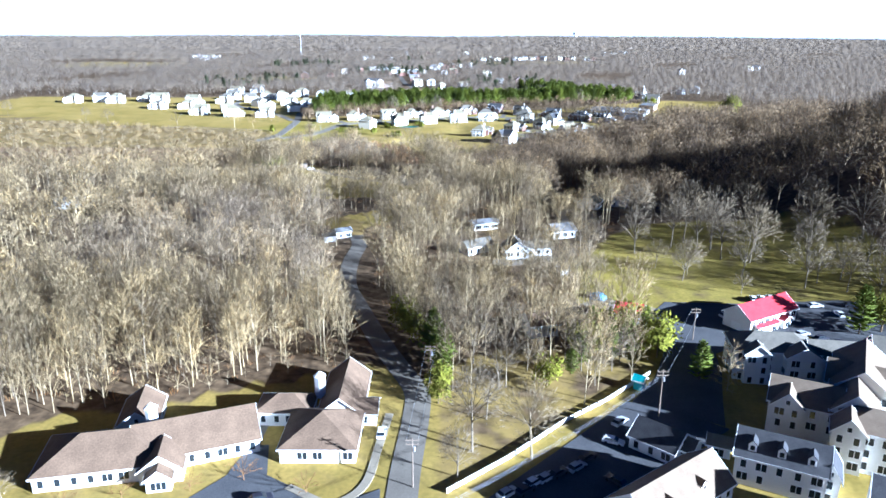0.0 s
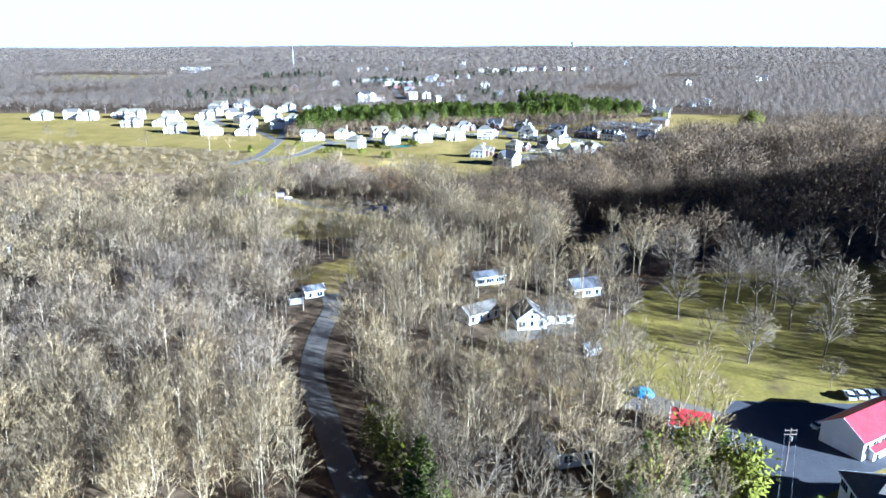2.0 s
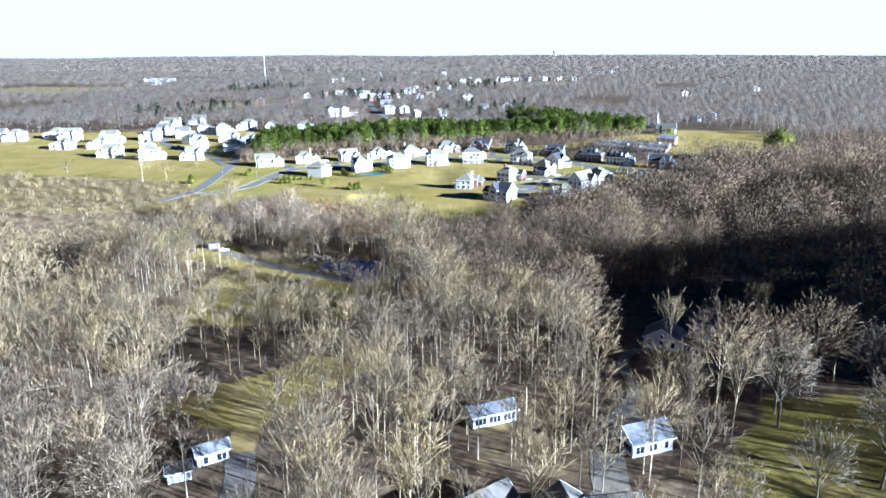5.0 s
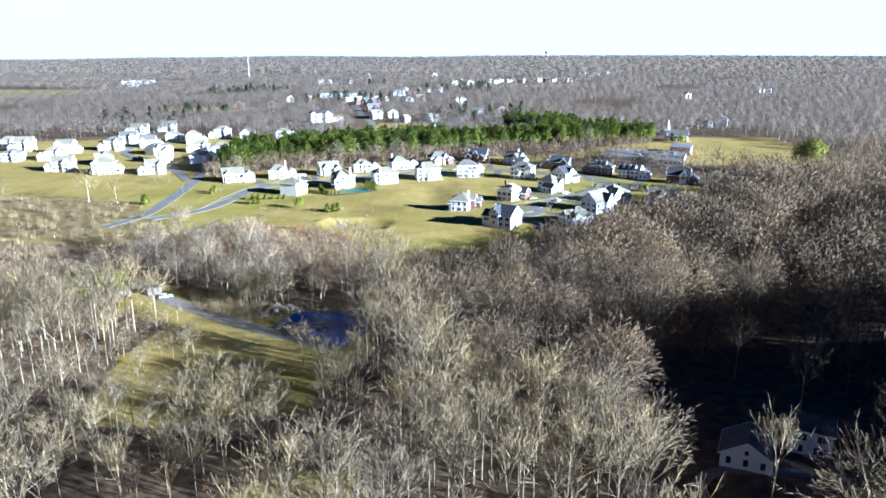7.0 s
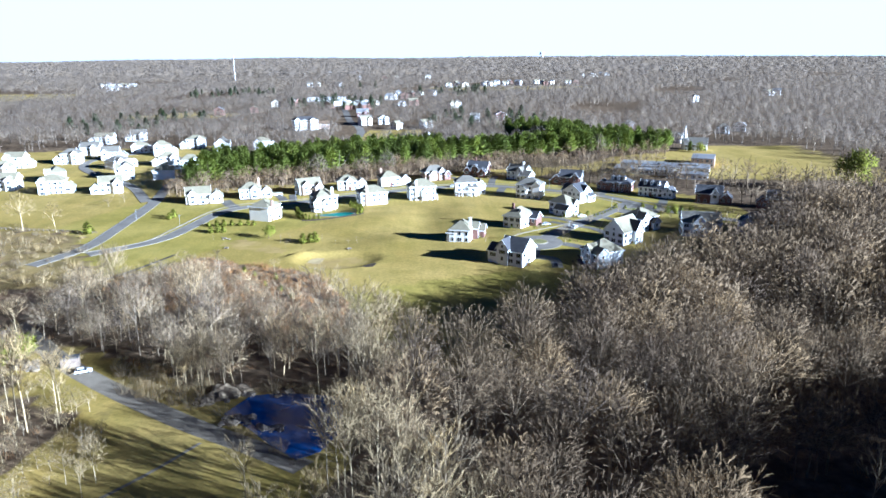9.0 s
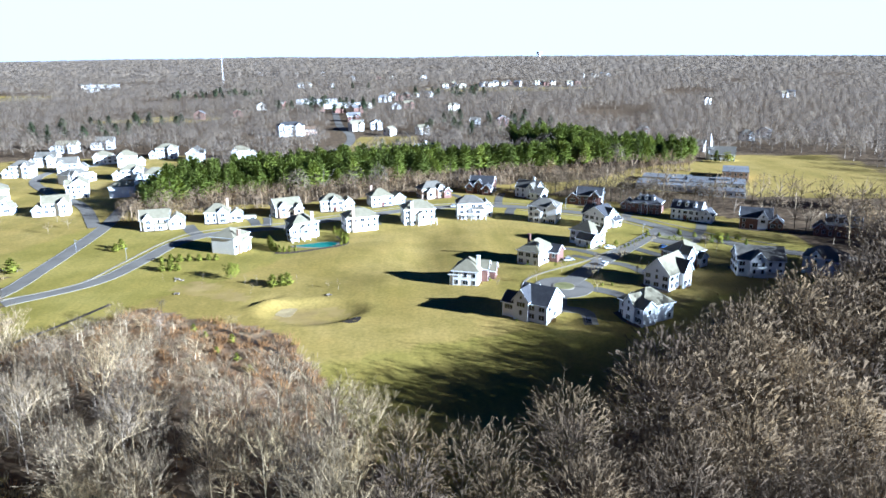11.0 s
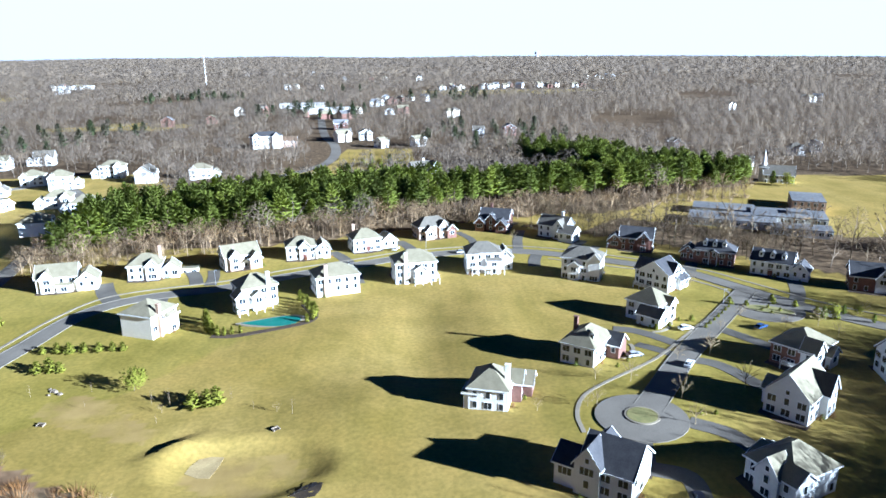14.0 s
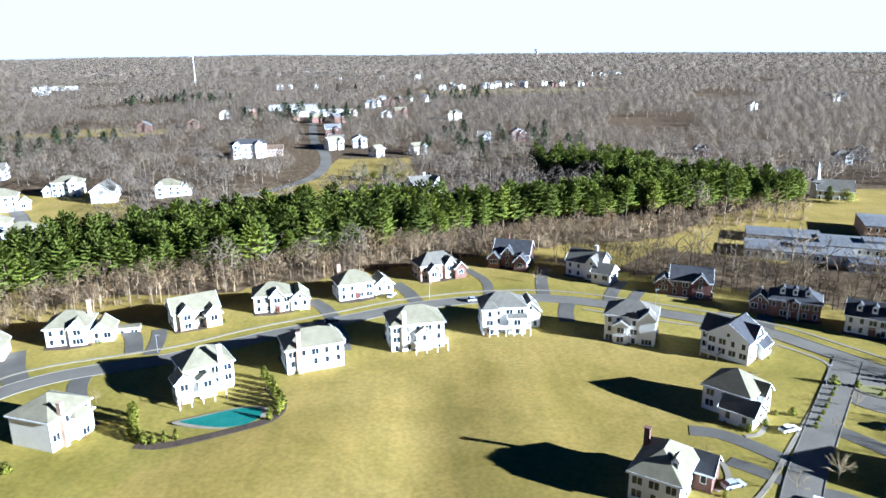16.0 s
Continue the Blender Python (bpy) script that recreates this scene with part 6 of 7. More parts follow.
house(-95.7, 482.5, 15, [(0, 0, 5.0, 2.6, 2.6, "flat", 0.2)], M_POLE, M_ROOF_DARK, "dark weathered trailer beside the gravel track", name="trailer", category="trailer", windows=(), sink=0.3, lift=0.2)
house(-42.5, 290, 30, [(0, 0, 6.5, 4.0, 2.6, "gable", 1.4)], M_WHITE, M_FLAT, "small white shed at the end of the lane", name="shed", category="shed", windows=(0,))
house(-47, 283, 20, [(0, 0, 4.5, 3.6, 2.4, "gable", 1.2)], M_WHITE, M_ROOF_GREY, "small white hut beside the lane", name="hut", category="hut", windows=())

# ---- school and far houses ----
house(172, 772, -25, [(0, 0, 40, 18, 3.4, "flat", 0.4), (26, 14, 34, 20, 4.0, "flat", 0.4), (-4, 24, 30, 16, 3.4, "flat", 0.4), (30, -10, 26, 12, 3.0, "flat", 0.4), (4, 2, 12, 7, 4.6, "flat", 0.4), (30, 16, 9, 8, 5.2, "flat", 0.4)], M_GREY, M_FLAT, "low brick school with several flat roofs", name="school", category="school", windows=(0, 3))
house(226, 800, -25, [(0, 0, 16, 26, 6.0, "flat", 0.4)], M_TAN_BRICK, M_FLAT, "tall flat-roofed school hall of tan brick", name="school_hall", category="school", windows=(0,))
FAR = [(-45, 1168, 4, 22), (-24, 1090, 4, 16), (-6, 1050, 3, 12), (24, 1046, 2, 8), (-80, 1290, 4, 30), (-196, 1250, 2, 16), (-222, 1209, 2, 14), (20, 1540, 6, 34), (100, 1106, 3, 18), (240, 1021, 1, 4), (249, 918, 1, 3), (60, 1290, 4, 30), (5, 1460, 4, 30), (-10, 1330, 4, 30), (133, 1790, 9, 55), (240, 1850, 9, 60), (330, 1840, 6, 45), (-607, 1860, 4, 45), (-560, 1760, 4, 40), (-20, 2150, 7, 90), (480, 2250, 8, 110), (640, 2500, 8, 130), (900, 2500, 6, 120), (-300, 2450, 5, 120), (-153, 1862, 4, 50), (420, 1330, 2, 20), (590, 1450, 3, 30), (-150, 1330, 3, 30), (330, 980, 2, 20)]
fr = random.Random(11)
FAR_SPOTS = []
for cx, cy, n, s in FAR:
    for i in range(n):
        x, y = cx + fr.uniform(-s, s), cy + fr.uniform(-s, s) * 0.6
        if any(math.hypot(x - a, y - b) < 15 for a, b in FAR_SPOTS):
            continue
        FAR_SPOTS.append((x, y))
        w, d, h = fr.uniform(9, 14), fr.uniform(7, 10), fr.uniform(5, 7)
        house(x, y, fr.uniform(-40, 40), [(0, 0, w, d, h, fr.choice(("gable", "hip", "cross")), fr.uniform(3.2, 4.4)), (w * 0.3, -d / 2, 5, 4, h, "cross", 2.6)], fr.choice((M_WHITE, M_WHITE, M_CREAM, M_BRICK)), fr.choice((M_ROOF, M_ROOF_GREY, M_FLAT)), "distant pale two-storey house among bare trees", windows=(0,) if cy < 1200 else (), group="distant houses", lift=0.5, trim=cy < 1200)
FAR_SPOTS += [(-101, 1051), (-84, 1057), (23, 898), (249, 872), (-80, 1350), (-117, 1430), (-62, 1352), (-604, 1890)]
house(-101, 1051, 12, [(0, 0, 26, 13, 10, "hip", 4.0), (-8, -7, 6, 4, 10, "cross", 3.0), (8, -7, 6, 4, 10, "cross", 3.0)], M_WHITE, M_ROOF_DARK, "large white three-storey inn with a dark roof", name="inn", category="inn", windows=(0, 1))
house(-82, 1056, 8, [(0, 0, 12, 10, 5, "gable", 3.6)], M_TAN_BRICK, M_ROOF_BROWN, "tan brick house beside the town road", windows=(0,))
house(23, 898, 24, [(0, 0, 13, 10, 8, "gable", 4.5), (-10, 2, 9, 8, 5.5, "gable", 3.2), (8, -1, 6, 12, 8, "cross", 4.6), (-16, 0, 6, 7, 3.4, "gable", 2.4)], M_WHITE, M_ROOF_GREY, "large white manor with wings among evergreens", name="manor", category="manor", windows=(0, 1), chimney=(3, 1, 13.4, M_WHITE))
church = house(249, 872, -24, [(0, 0, 18, 10, 5, "gable", 6.0), (-9, 0, 5, 5, 9, "hip", 2.0)], M_WHITE, M_ROOF_GREY, "white church with a grey gabled roof and small steeple", name="church", category="church", windows=(0,))
part("steeple", Geo().rod((-9, 0, 10), (-9, 0, 20), 1.6, 0.05, 8), M_TRIM, church, "slim white steeple")
for x, y, w in ((-80, 1350, 46), (-117, 1430, 60), (-55, 1356, 24), (-604, 1890, 60)):
    house(x, y, 6, [(0, 0, w, 20, 6, "flat", 0.4)], M_WHITE, M_TRIM, "long flat-roofed white store", name="store", category="store", windows=())
t = thing("water_tower", pose(760, 4300, gz(760, 4300)), "distant white water tower on the horizon", "water tower")
part("tank", Geo().rod((0, 0, 26), (0, 0, 40), 14, 14, 16), M_WHITE, t)
part("shaft", Geo().rod((0, 0, -2), (0, 0, 26), 6, 6, 12), M_WHITE, t)
t = thing("radio_mast", pose(-388, 2008, gz(-388, 2008)), "thin grey lattice radio mast above the woods", "radio mast")
part("mast", Geo().rod((0, 0, -2), (0, 0, 62), 0.9, 0.35, 4), M_METAL, t)
HOUSE_SPOTS = [(s["x"], s["y"], 13) for s in HOUSES] + [(x, y, 12) for x, y, _ in WEST] + [(x, y, 13) for x, y in FAR_SPOTS] + [(-42.5, 290, 6), (-47, 283, 6), (-186, 346, 10), (74, 350, 10), (90, 354, 9), (-120, 481, 12), (-106, 464, 9)]


# ---- woods ----
rng = np.random.default_rng(3)
BROAD = [dome_tree(rng, 13, 5, 8, wide=w, mid=m, fat=1.0, sides=4, veil=640) for w, m in ((0.3, 0.5), (0.34, 0.46), (0.27, 0.54), (0.36, 0.5), (0.31, 0.56))]
OAKN = [dome_tree(rng, 13, 5, 8, wide=w, mid=m, fat=1.05, sides=4, veil=600) for w, m in ((0.3, 0.5), (0.34, 0.46), (0.32, 0.52))]
SLIM = [bare_tree(rng, 14, 5, 5, spread=s, bare=b, fat=1.0, up=u, sides=4, sheer=0.0036) for s, b, u in ((0.2, 0.42, 1.7), (0.23, 0.36, 1.3), (0.17, 0.46, 2.2), (0.2, 0.4, 1.9))]
NEAR = SLIM
FRONT = [bare_tree(rng, 16, 5, 6, spread=s, bare=b, fat=1.0, up=u, sides=4, sheer=0.0034) for s, b, u in ((0.19, 0.1, 1.8), (0.2, 0.14, 1.5), (0.16, 0.12, 2.2))]
MIDDLE = [dome_tree(rng, 9, 4, 4, wide=w, mid=m, fat=1.6, sides=3, veil=240, sheer=0.008) for w, m in ((0.3, 0.5), (0.34, 0.46), (0.28, 0.54))] + [bare_tree(rng, 8, 5, 7, spread=0.24, bare=0.36, fat=2.2, up=1.1, sides=3)]
OAKS = [dome_tree(rng, 9, 4, 4, wide=w, mid=m, fat=2.2, sides=3, veil=300, sheer=0.0095) for w, m in ((0.32, 0.5), (0.36, 0.46), (0.3, 0.52))]
BACK = [dome_tree(rng, 7, 4, 4, wide=w, mid=m, fat=4.0, sides=3) for w, m in ((0.34, 0.45), (0.38, 0.42), (0.32, 0.5))]
FUZZ = [haze_tree(rng, 80, w, 0.55, 0.017, 0.17) for w in (0.34, 0.4, 0.37, 0.32)]
FARM = [haze_tree(rng, 56, w, 0.5, 0.02, 0.2) for w in (0.4, 0.46, 0.5, 0.43)]
FARC = [haze_tree(rng, 24, w, 0.45, 0.05, 0.3) for w in (0.42, 0.5, 0.55, 0.46, 0.6)]
FARTHEST = [haze_tree(rng, 12, w, 0.45, 0.22, 0.8) for w in (1.0, 1.3, 0.9, 1.5)]
WOODS = "dense leafless grey-brown winter woodland"
is_near = lambda x, y: (np.abs(x) < 125) & (y < 535)
is_mid = lambda x, y: ~is_near(x, y) & (y < 640) & (np.abs(x) < 330)
is_oak = lambda x, y: (x > np.interp(y, [200, 310, 350, 420, 470, 535], [200, 62, 40, -5, 5, 10]))
west_side = lambda x, y: (x < np.interp(y, [150, 290, 360, 420, 535], [-10, -38, -20, 0, 60]))
x, y = scatter(rng, -135, 135, 120, 535, 6.9, lambda x, y: wooded(x, y) & is_near(x, y) & in_view(x, y, 90) & (rng.uniform(0, 1, len(x)) > np.where(is_oak(x, y), np.where(y > 445, 0.2, 0.48), 0.15)))
more = scatter(rng, -135, 0, 130, 235, 9, lambda x, y: wooded(x, y) & in_view(x, y, 60))
x, y = np.concatenate([x, more[0]]), np.concatenate([y, more[1]])
k = west_side(x, y) & (((y > 205) & (y < 300)) | ((y > 462) & (x < -8)))
stand("broad_woods", BROAD[:3] + SLIM[:3], x[k], y[k], rng.uniform(12, 23, k.sum()), M_PALE, rng, "dense leafless woods of broad rounded winter crowns", "woods")
o = ~k & is_oak(x, y)
k = ~k & ~o
stand("slim_woods", NEAR, x[k & (y > 225)], y[k & (y > 225)], rng.uniform(16, 24, (k & (y > 225)).sum()) * np.where((x < 0) & (y > 330) & (y < 400), 0.68, 1.0)[k & (y > 225)], M_WOOD, rng, "dense leafless woods of tall slim winter trees", "woods")
k &= y <= 225
stand("front_woods", FRONT, x[k], y[k], rng.uniform(13, 22, k.sum()), M_WOOD, rng, "slim leafless trees with low branches beside the lawns", "woods")
stand("oak_woods", OAKN, x[o], y[o], rng.uniform(15, 29, o.sum()), M_OAK, rng, "dense brown leafless oak woods with shade in their colour", "woods")
x, y = scatter(rng, -330, 330, 60, 640, 10.5, lambda x, y: wooded(x, y) & is_mid(x, y) & in_view(x, y, np.where(x > 0, 110, 25)) & (y > np.where(x > 0, 60, 140)))
k = x < 60
stand("middle_woods", MIDDLE, x[k], y[k], rng.uniform(16, 24, k.sum()), M_WOOD, rng, WOODS, "woods")
more = scatter(rng, 60, 300, 400, 600, 8.5, lambda x, y: wooded(x, y) & (distance([(40, 470), (67, 492), (100, 515), (139, 532), (170, 548), (200, 590)], x, y) < 34))
k2 = np.concatenate([k, np.zeros(len(more[0]), bool)])
x, y, k = np.concatenate([x, more[0]]), np.concatenate([y, more[1]]), k2
stand("middle_oak_woods", OAKS, x[~k], y[~k], rng.uniform(20, 29, (~k).sum()) + 4 * (y[~k] > 455), M_OAK, rng, "dense brown leafless oak woods with shade in their colour", "woods")
x, y = scatter(rng, -760, 760, 100, 1000, 12.6, lambda x, y: wooded(x, y) & ~is_mid(x, y) & ~is_near(x, y) & in_view(x, y, 70))
k = (x > 60) & (y < 800)
stand("hedgerow_woods", BACK + MIDDLE[:1], x[k], y[k], rng.uniform(13, 20, k.sum()), M_OAK, rng, "dark bare trees beyond the eastern houses", "woods")
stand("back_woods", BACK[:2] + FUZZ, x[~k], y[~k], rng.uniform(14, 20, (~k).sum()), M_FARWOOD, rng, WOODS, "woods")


def far_kept(x, y):
    k = in_view(x, y, 60)
    k &= distance(FAR_ROAD, x, y) > 12
    for p in ("far_green", "north_field", "west_field", "mid_field"):
        k &= ~inside(OPEN[p], x, y)
    for hx, hy in FAR_SPOTS:
        k &= np.hypot((x - hx), (y - hy + 8)) > 16
    gap = np.sin(x / 83 + 2.0) * np.sin(y / 120 + x / 300) + 0.5 * np.sin(x / 41 - y / 67)
    return k & (gap < 0.92)


x, y = scatter(rng, -1200, 1200, 1000, 1480, 13.5, far_kept)
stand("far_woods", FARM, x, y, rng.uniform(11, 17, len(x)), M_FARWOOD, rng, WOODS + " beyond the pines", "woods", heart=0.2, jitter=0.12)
x, y = scatter(rng, -1700, 1700, 1480, 2250, 16.5, far_kept)
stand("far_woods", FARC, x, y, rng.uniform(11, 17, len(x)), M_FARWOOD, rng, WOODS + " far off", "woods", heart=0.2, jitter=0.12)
x, y = scatter(rng, -3300, 3300, 2250, 4750, 35, lambda x, y: in_view(x, y, 60) & (np.sin(x / 210 + 1) * np.sin(y / 190) < 0.93))
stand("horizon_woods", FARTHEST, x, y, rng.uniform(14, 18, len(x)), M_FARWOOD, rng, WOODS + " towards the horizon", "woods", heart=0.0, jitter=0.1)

# sparse trees of the yards, strips and brushland
x, y = scatter(rng, -135, 135, 100, 420, 7.8, lambda x, y: (inside(YARD, x, y) | (inside(STRIP, x, y) & (y > 156)) | inside(HOLLOW, x, y)) & (rng.uniform(0, 1, len(x)) < np.where(inside(HOLLOW, x, y), 0.12, 0.7)) & (distance([(44, 300), (56, 318), (58, 336), (66, 346), (84, 344)], x, y) > 4) & (distance(LANE, x, y) > 5) & np.all([np.hypot(x - a, y - b) > r for a, b, r in ((28, 264, 8), (13, 269, 8), (18, 305, 7), (50, 292, 8), (28.5, 192, 7), (74, 350, 9), (90, 354, 8), (37, 264, 7), (57, 202, 6))], axis=0))
stand("yard_trees", NEAR, x, y, rng.uniform(12, 21, len(x)), M_WOOD, rng, "scattered bare trees round farm buildings", "woods")
SHRUB = [tuft(rng, 26, wide=0.75, low=0.0, fat=0.018) for _ in range(4)]
x, y = scatter(rng, -420, 0, 440, 605, 3.4, lambda x, y: inside(BRUSH, x, y) & in_view(x, y, 60))
stand("russet_brush", SHRUB, x, y, rng.uniform(1.2, 4.2, len(x)), M_RUSSET, rng, "russet leafless brush beside the field", "brush", heart=0.0)
x, y = scatter(rng, -420, 0, 440, 690, 7.5, lambda x, y: inside(WEST_BRUSH, x, y) & in_view(x, y, 60))
stand("west_brush", SHRUB, x, y, rng.uniform(1.5, 6.5, len(x)), M_WOOD, rng, "tan leafless scrub and young trees", "brush", heart=0.0)
x, y = scatter(rng, -120, 20, 490, 580, 8.0, lambda x, y: inside(BRUSH, x, y) & (rng.uniform(0, 1, len(x)) < 0.25))
stand("brush_trees", SLIM, x, y, rng.uniform(4, 7, len(x)), M_WOOD, rng, "small bare trees in the brush", "brush", flatten=1.6)
x, y = scatter(rng, -150, 0, 480, 590, 5.4, lambda x, y: inside([(-120, 548), (-95, 560), (-86, 572), (-66, 560), (-50, 535), (-34, 505), (-30, 488), (-80, 486), (-120, 510)], x, y))
stand("thicket", MIDDLE[:3], x, y, rng.uniform(5, 10.5, len(x)), M_PALE, rng, "pale grey-tan thicket of young bare trees", "brush", flatten=1.25)
x, y = scatter(rng, -135, 135, 150, 530, 5.2, lambda x, y: wooded(x, y) & in_view(x, y, 20) & (rng.uniform(0, 1, len(x)) < 0.5))
stand("undergrowth", [tuft(rng, 9, wide=0.8, low=0.0, fat=0.03) for _ in range(3)], x, y, rng.uniform(0.8, 3.0, len(x)), M_RUSSET, rng, "low tangled undergrowth on the woodland floor", "undergrowth", heart=0.0)

x, y = scatter(rng, -420, 0, 440, 690, 13, lambda x, y: inside(WEST_BRUSH, x, y) & in_view(x, y, 60) & (np.sin(x / 31) * np.sin(y / 23 + 1) > -0.1) & (rng.uniform(0, 1, len(x)) < np.where(y > 570, 0.2, 0.7)))
stand("scrub_trees", BACK, x, y, rng.uniform(4, 9, len(x)), M_WOOD, rng, "small bare trees in the scrub", "brush", flatten=1.4)

x, y = scatter(rng, -110, -8, 380, 500, 2.2, lambda x, y: inside([(-86, 487), (-58, 481), (-47, 465), (-52, 451), (-74, 464)], x, y) | (distance([(-43, 449), (-36, 440), (-27, 431), (-21, 424)], x, y) < 1.5) | (distance([(-37, 462), (-20, 461), (-10, 457), (-9, 436)], x, y) < 2.2))
stand("pond_brush", SHRUB, x, y, rng.uniform(1.2, 4.4, len(x)), M_WOOD, rng, "tan brush on the banks beside the pond", "brush", heart=0.0)
x, y = scatter(rng, -135, -8, 370, 520, 7, lambda x, y: inside(OPEN["pond"], x, y) & (rng.uniform(0, 1, len(x)) < 0.1) & (distance([(-117, 504), (-84, 472), (-49, 444), (-19, 422)], x, y) > 5) & (distance([(-43, 450), (-28, 445), (-12, 445)], x, y) > 14))
stand("clearing_trees", SLIM, x, y, rng.uniform(7, 15, len(x)), M_WOOD, rng, "scattered slim bare trees in the clearing", "woods")

x, y = scatter(rng, -115, -50, 405, 475, 5.0, lambda x, y: inside([(-112, 474), (-90, 468), (-76, 455), (-66, 434), (-60, 420), (-70, 410), (-90, 405), (-100, 440)], x, y))
stand("clearing_thicket", MIDDLE, x, y, rng.uniform(3.5, 7.5, len(x)), M_WOOD, rng, "tan thicket of young bare trees in the clearing", "brush", flatten=1.2)
x, y = scatter(rng, -135, -8, 150, 235, 4.2, lambda x, y: wooded(x, y) & in_view(x, y, 20) & (rng.uniform(0, 1, len(x)) < 0.6))
stand("saplings", BACK, x, y, rng.uniform(2.5, 7, len(x)), M_WOOD, rng, "young bare saplings under taller trees", "undergrowth")

x, y = scatter(rng, -64, -44, 455, 482, 3.2, lambda x, y: np.hypot((x + 54) / 7, (y - 468) / 6) < 1)
stand("bank_trees", SLIM, x, y, rng.uniform(8, 13, len(x)), M_WOOD, rng, "cluster of slim tan trees on the pond bank", "woods")

# pines of the plantation, with a bare copse in front
CONIFERS = [pine(rng, 40, bare=b, wide=w, size=0.85) for b, w in ((0.34, 0.25), (0.3, 0.28), (0.38, 0.24), (0.32, 0.29))]
x, y = scatter(rng, -136, 230, 718, 965, 5.0, lambda x, y: np.any([inside(p, x, y) for p in PINES], axis=0))
stand("pine_plantation", CONIFERS, x, y, rng.uniform(13, 21, len(x)), M_PINE, rng, "dense plantation of green pines behind the houses", "pine woods", heart=0.3, jitter=0.1)
x, y = scatter(rng, -142, 230, 708, 925, 4.4, lambda x, y: inside([(-140, 712), (-122, 708), (-112, 722), (-120, 738), (-138, 742)], x, y) | (distance([(-114, 727), (-89, 739), (-54, 755), (-13, 767), (22, 783), (70, 798), (110, 804), (156, 820), (204, 831)], x, y) < np.where(x < 75, 8, 5)) | (distance([(75, 773), (95, 759), (129, 736), (164, 706), (205, 691), (250, 676)], x, y) < 7))
k = (x < 75) | (y > 780)
stand("copse", MIDDLE, x[k], y[k], rng.uniform(8, 14, k.sum()), M_COPSE, rng, "strip of bare brown trees before the pines", "woods")
stand("copse_brush", SHRUB, x[k], y[k], rng.uniform(1.5, 4.5, k.sum()), M_COPSE, rng, "brown brush at the foot of the pines", "brush", heart=0.0)
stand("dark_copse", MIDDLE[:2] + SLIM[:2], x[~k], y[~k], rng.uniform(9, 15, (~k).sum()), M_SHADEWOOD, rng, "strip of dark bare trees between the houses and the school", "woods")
x, y = scatter(rng, -500, 400, 950, 1700, 30, lambda x, y: (np.sin(x / 60) * np.sin(y / 75) > 0.35) & (np.abs(x + 100) < 260))
stand("far_pines", CONIFERS, x, y, rng.uniform(12, 17, len(x)), M_DARK_PINE, rng, "scattered dark green pines among far houses", "pine woods")


# single trees that can be told apart
def tree_kind(make, stem_mat, crown_mat, label, category, group, name="tree"):
    """A single tree of height 1 with a trunk and a crown, to be copied."""
    (sv, sf, sn), (cv, cf, cn) = make
    hue = rng.uniform(0.2, 0.9)
    t = thing(name, pose(0, 0, -200), label, category, group)
    a = new("trunk", bulk_mesh("trunk", sv, sf, [stem_mat], {"tint": np.full(len(sv), hue), "fine": sn}))
    cf, nn = crown_normals(cv, cf, cn, 0.4, 0.3)
    b = new("crown", bulk_mesh("crown", cv, cf, [crown_mat], {"tint": np.full(len(cv), hue), "fine": cn}, nn))
    a.parent = b.parent = t
    return t


def plant(kinds, spots, seed):
    r = random.Random(seed)
    for i, (x, y, h) in enumerate(spots):
        src = kinds[i % len(kinds)]
        s = h * r.uniform(0.95, 1.05)
        ob = copy_thing(src, pose(x, y, gz(x, y) - 0.1, 0, 0, r.uniform(0, 360)) @ Matrix.Diagonal((s, s, s, 1)))
    for k in kinds:
        for o in (*k.children, k):
            bpy.data.objects.remove(o)


PARK = [tree_kind(dome_tree(rng, 15, 7, 8, wide=w, mid=m, fat=1.1, sides=7, parts=True, veil=600), M_PARK, M_PARK, "tall bare tree with a wide rounded crown on grass", "tree", "bare trees of the park") for w, m in ((0.3, 0.5), (0.36, 0.48), (0.27, 0.52), (0.33, 0.5))]
plant(PARK, [(75, 267, 18.3), (78, 249, 12.2), (91, 273, 23.2), (98, 279, 24.4), (84, 236, 15.9), (108, 277, 24.4), (105, 257, 19.5), (114, 252, 24.4), (106, 239, 17.1), (99, 222, 9), (107, 303, 24.4), (85, 304, 23.2), (83, 298, 24.4), (101, 271, 22), (105, 268, 23.2), (87, 241, 15.9), (56, 259, 18.3), (51, 233, 13.4), (41, 234, 17.1), (46, 231, 17.1), (31, 225, 13), (30, 238, 14.6),
             (6.3, 131, 21), (18.5, 128, 19), (8, 172, 18), (-2, 186, 17), (10, 144, 14), (-82, 113, 8), (3, 122, 12), (22, 168, 13), (36, 168, 13), (42, 176, 15), (14, 158, 15), (122, 226, 19.5), (132, 246, 20), (141, 262, 22), (150, 240, 18), (158, 258, 22), (148, 278, 23), (126, 288, 22), (120, 262, 17), (140, 214, 18), (150, 226, 20), (146, 206, 19), (158, 216, 20), (137, 232, 17), (160, 234, 20), (134, 222, 15), (128, 230, 14.6), (36, 180, 16), (20, 180, 16), (40, 164, 11), (44, 168, 12), (47, 172, 12), (38, 160, 10), (51, 181, 12)], 2)
BUSH = [tree_kind(dome_tree(rng, 14, 6, 12, wide=0.5, mid=0.42, fat=1.8, sides=5, parts=True), M_RUSSET, M_RUSSET, "bushy reddish-brown bare tree beside the forecourt", "tree", "forecourt trees")]
plant(BUSH, [(-48.4, 117, 5), (-60.4, 114.5, 4.6), (-39, 120.5, 6), (-26, 116.5, 5), (-70, 112, 5)], 15)
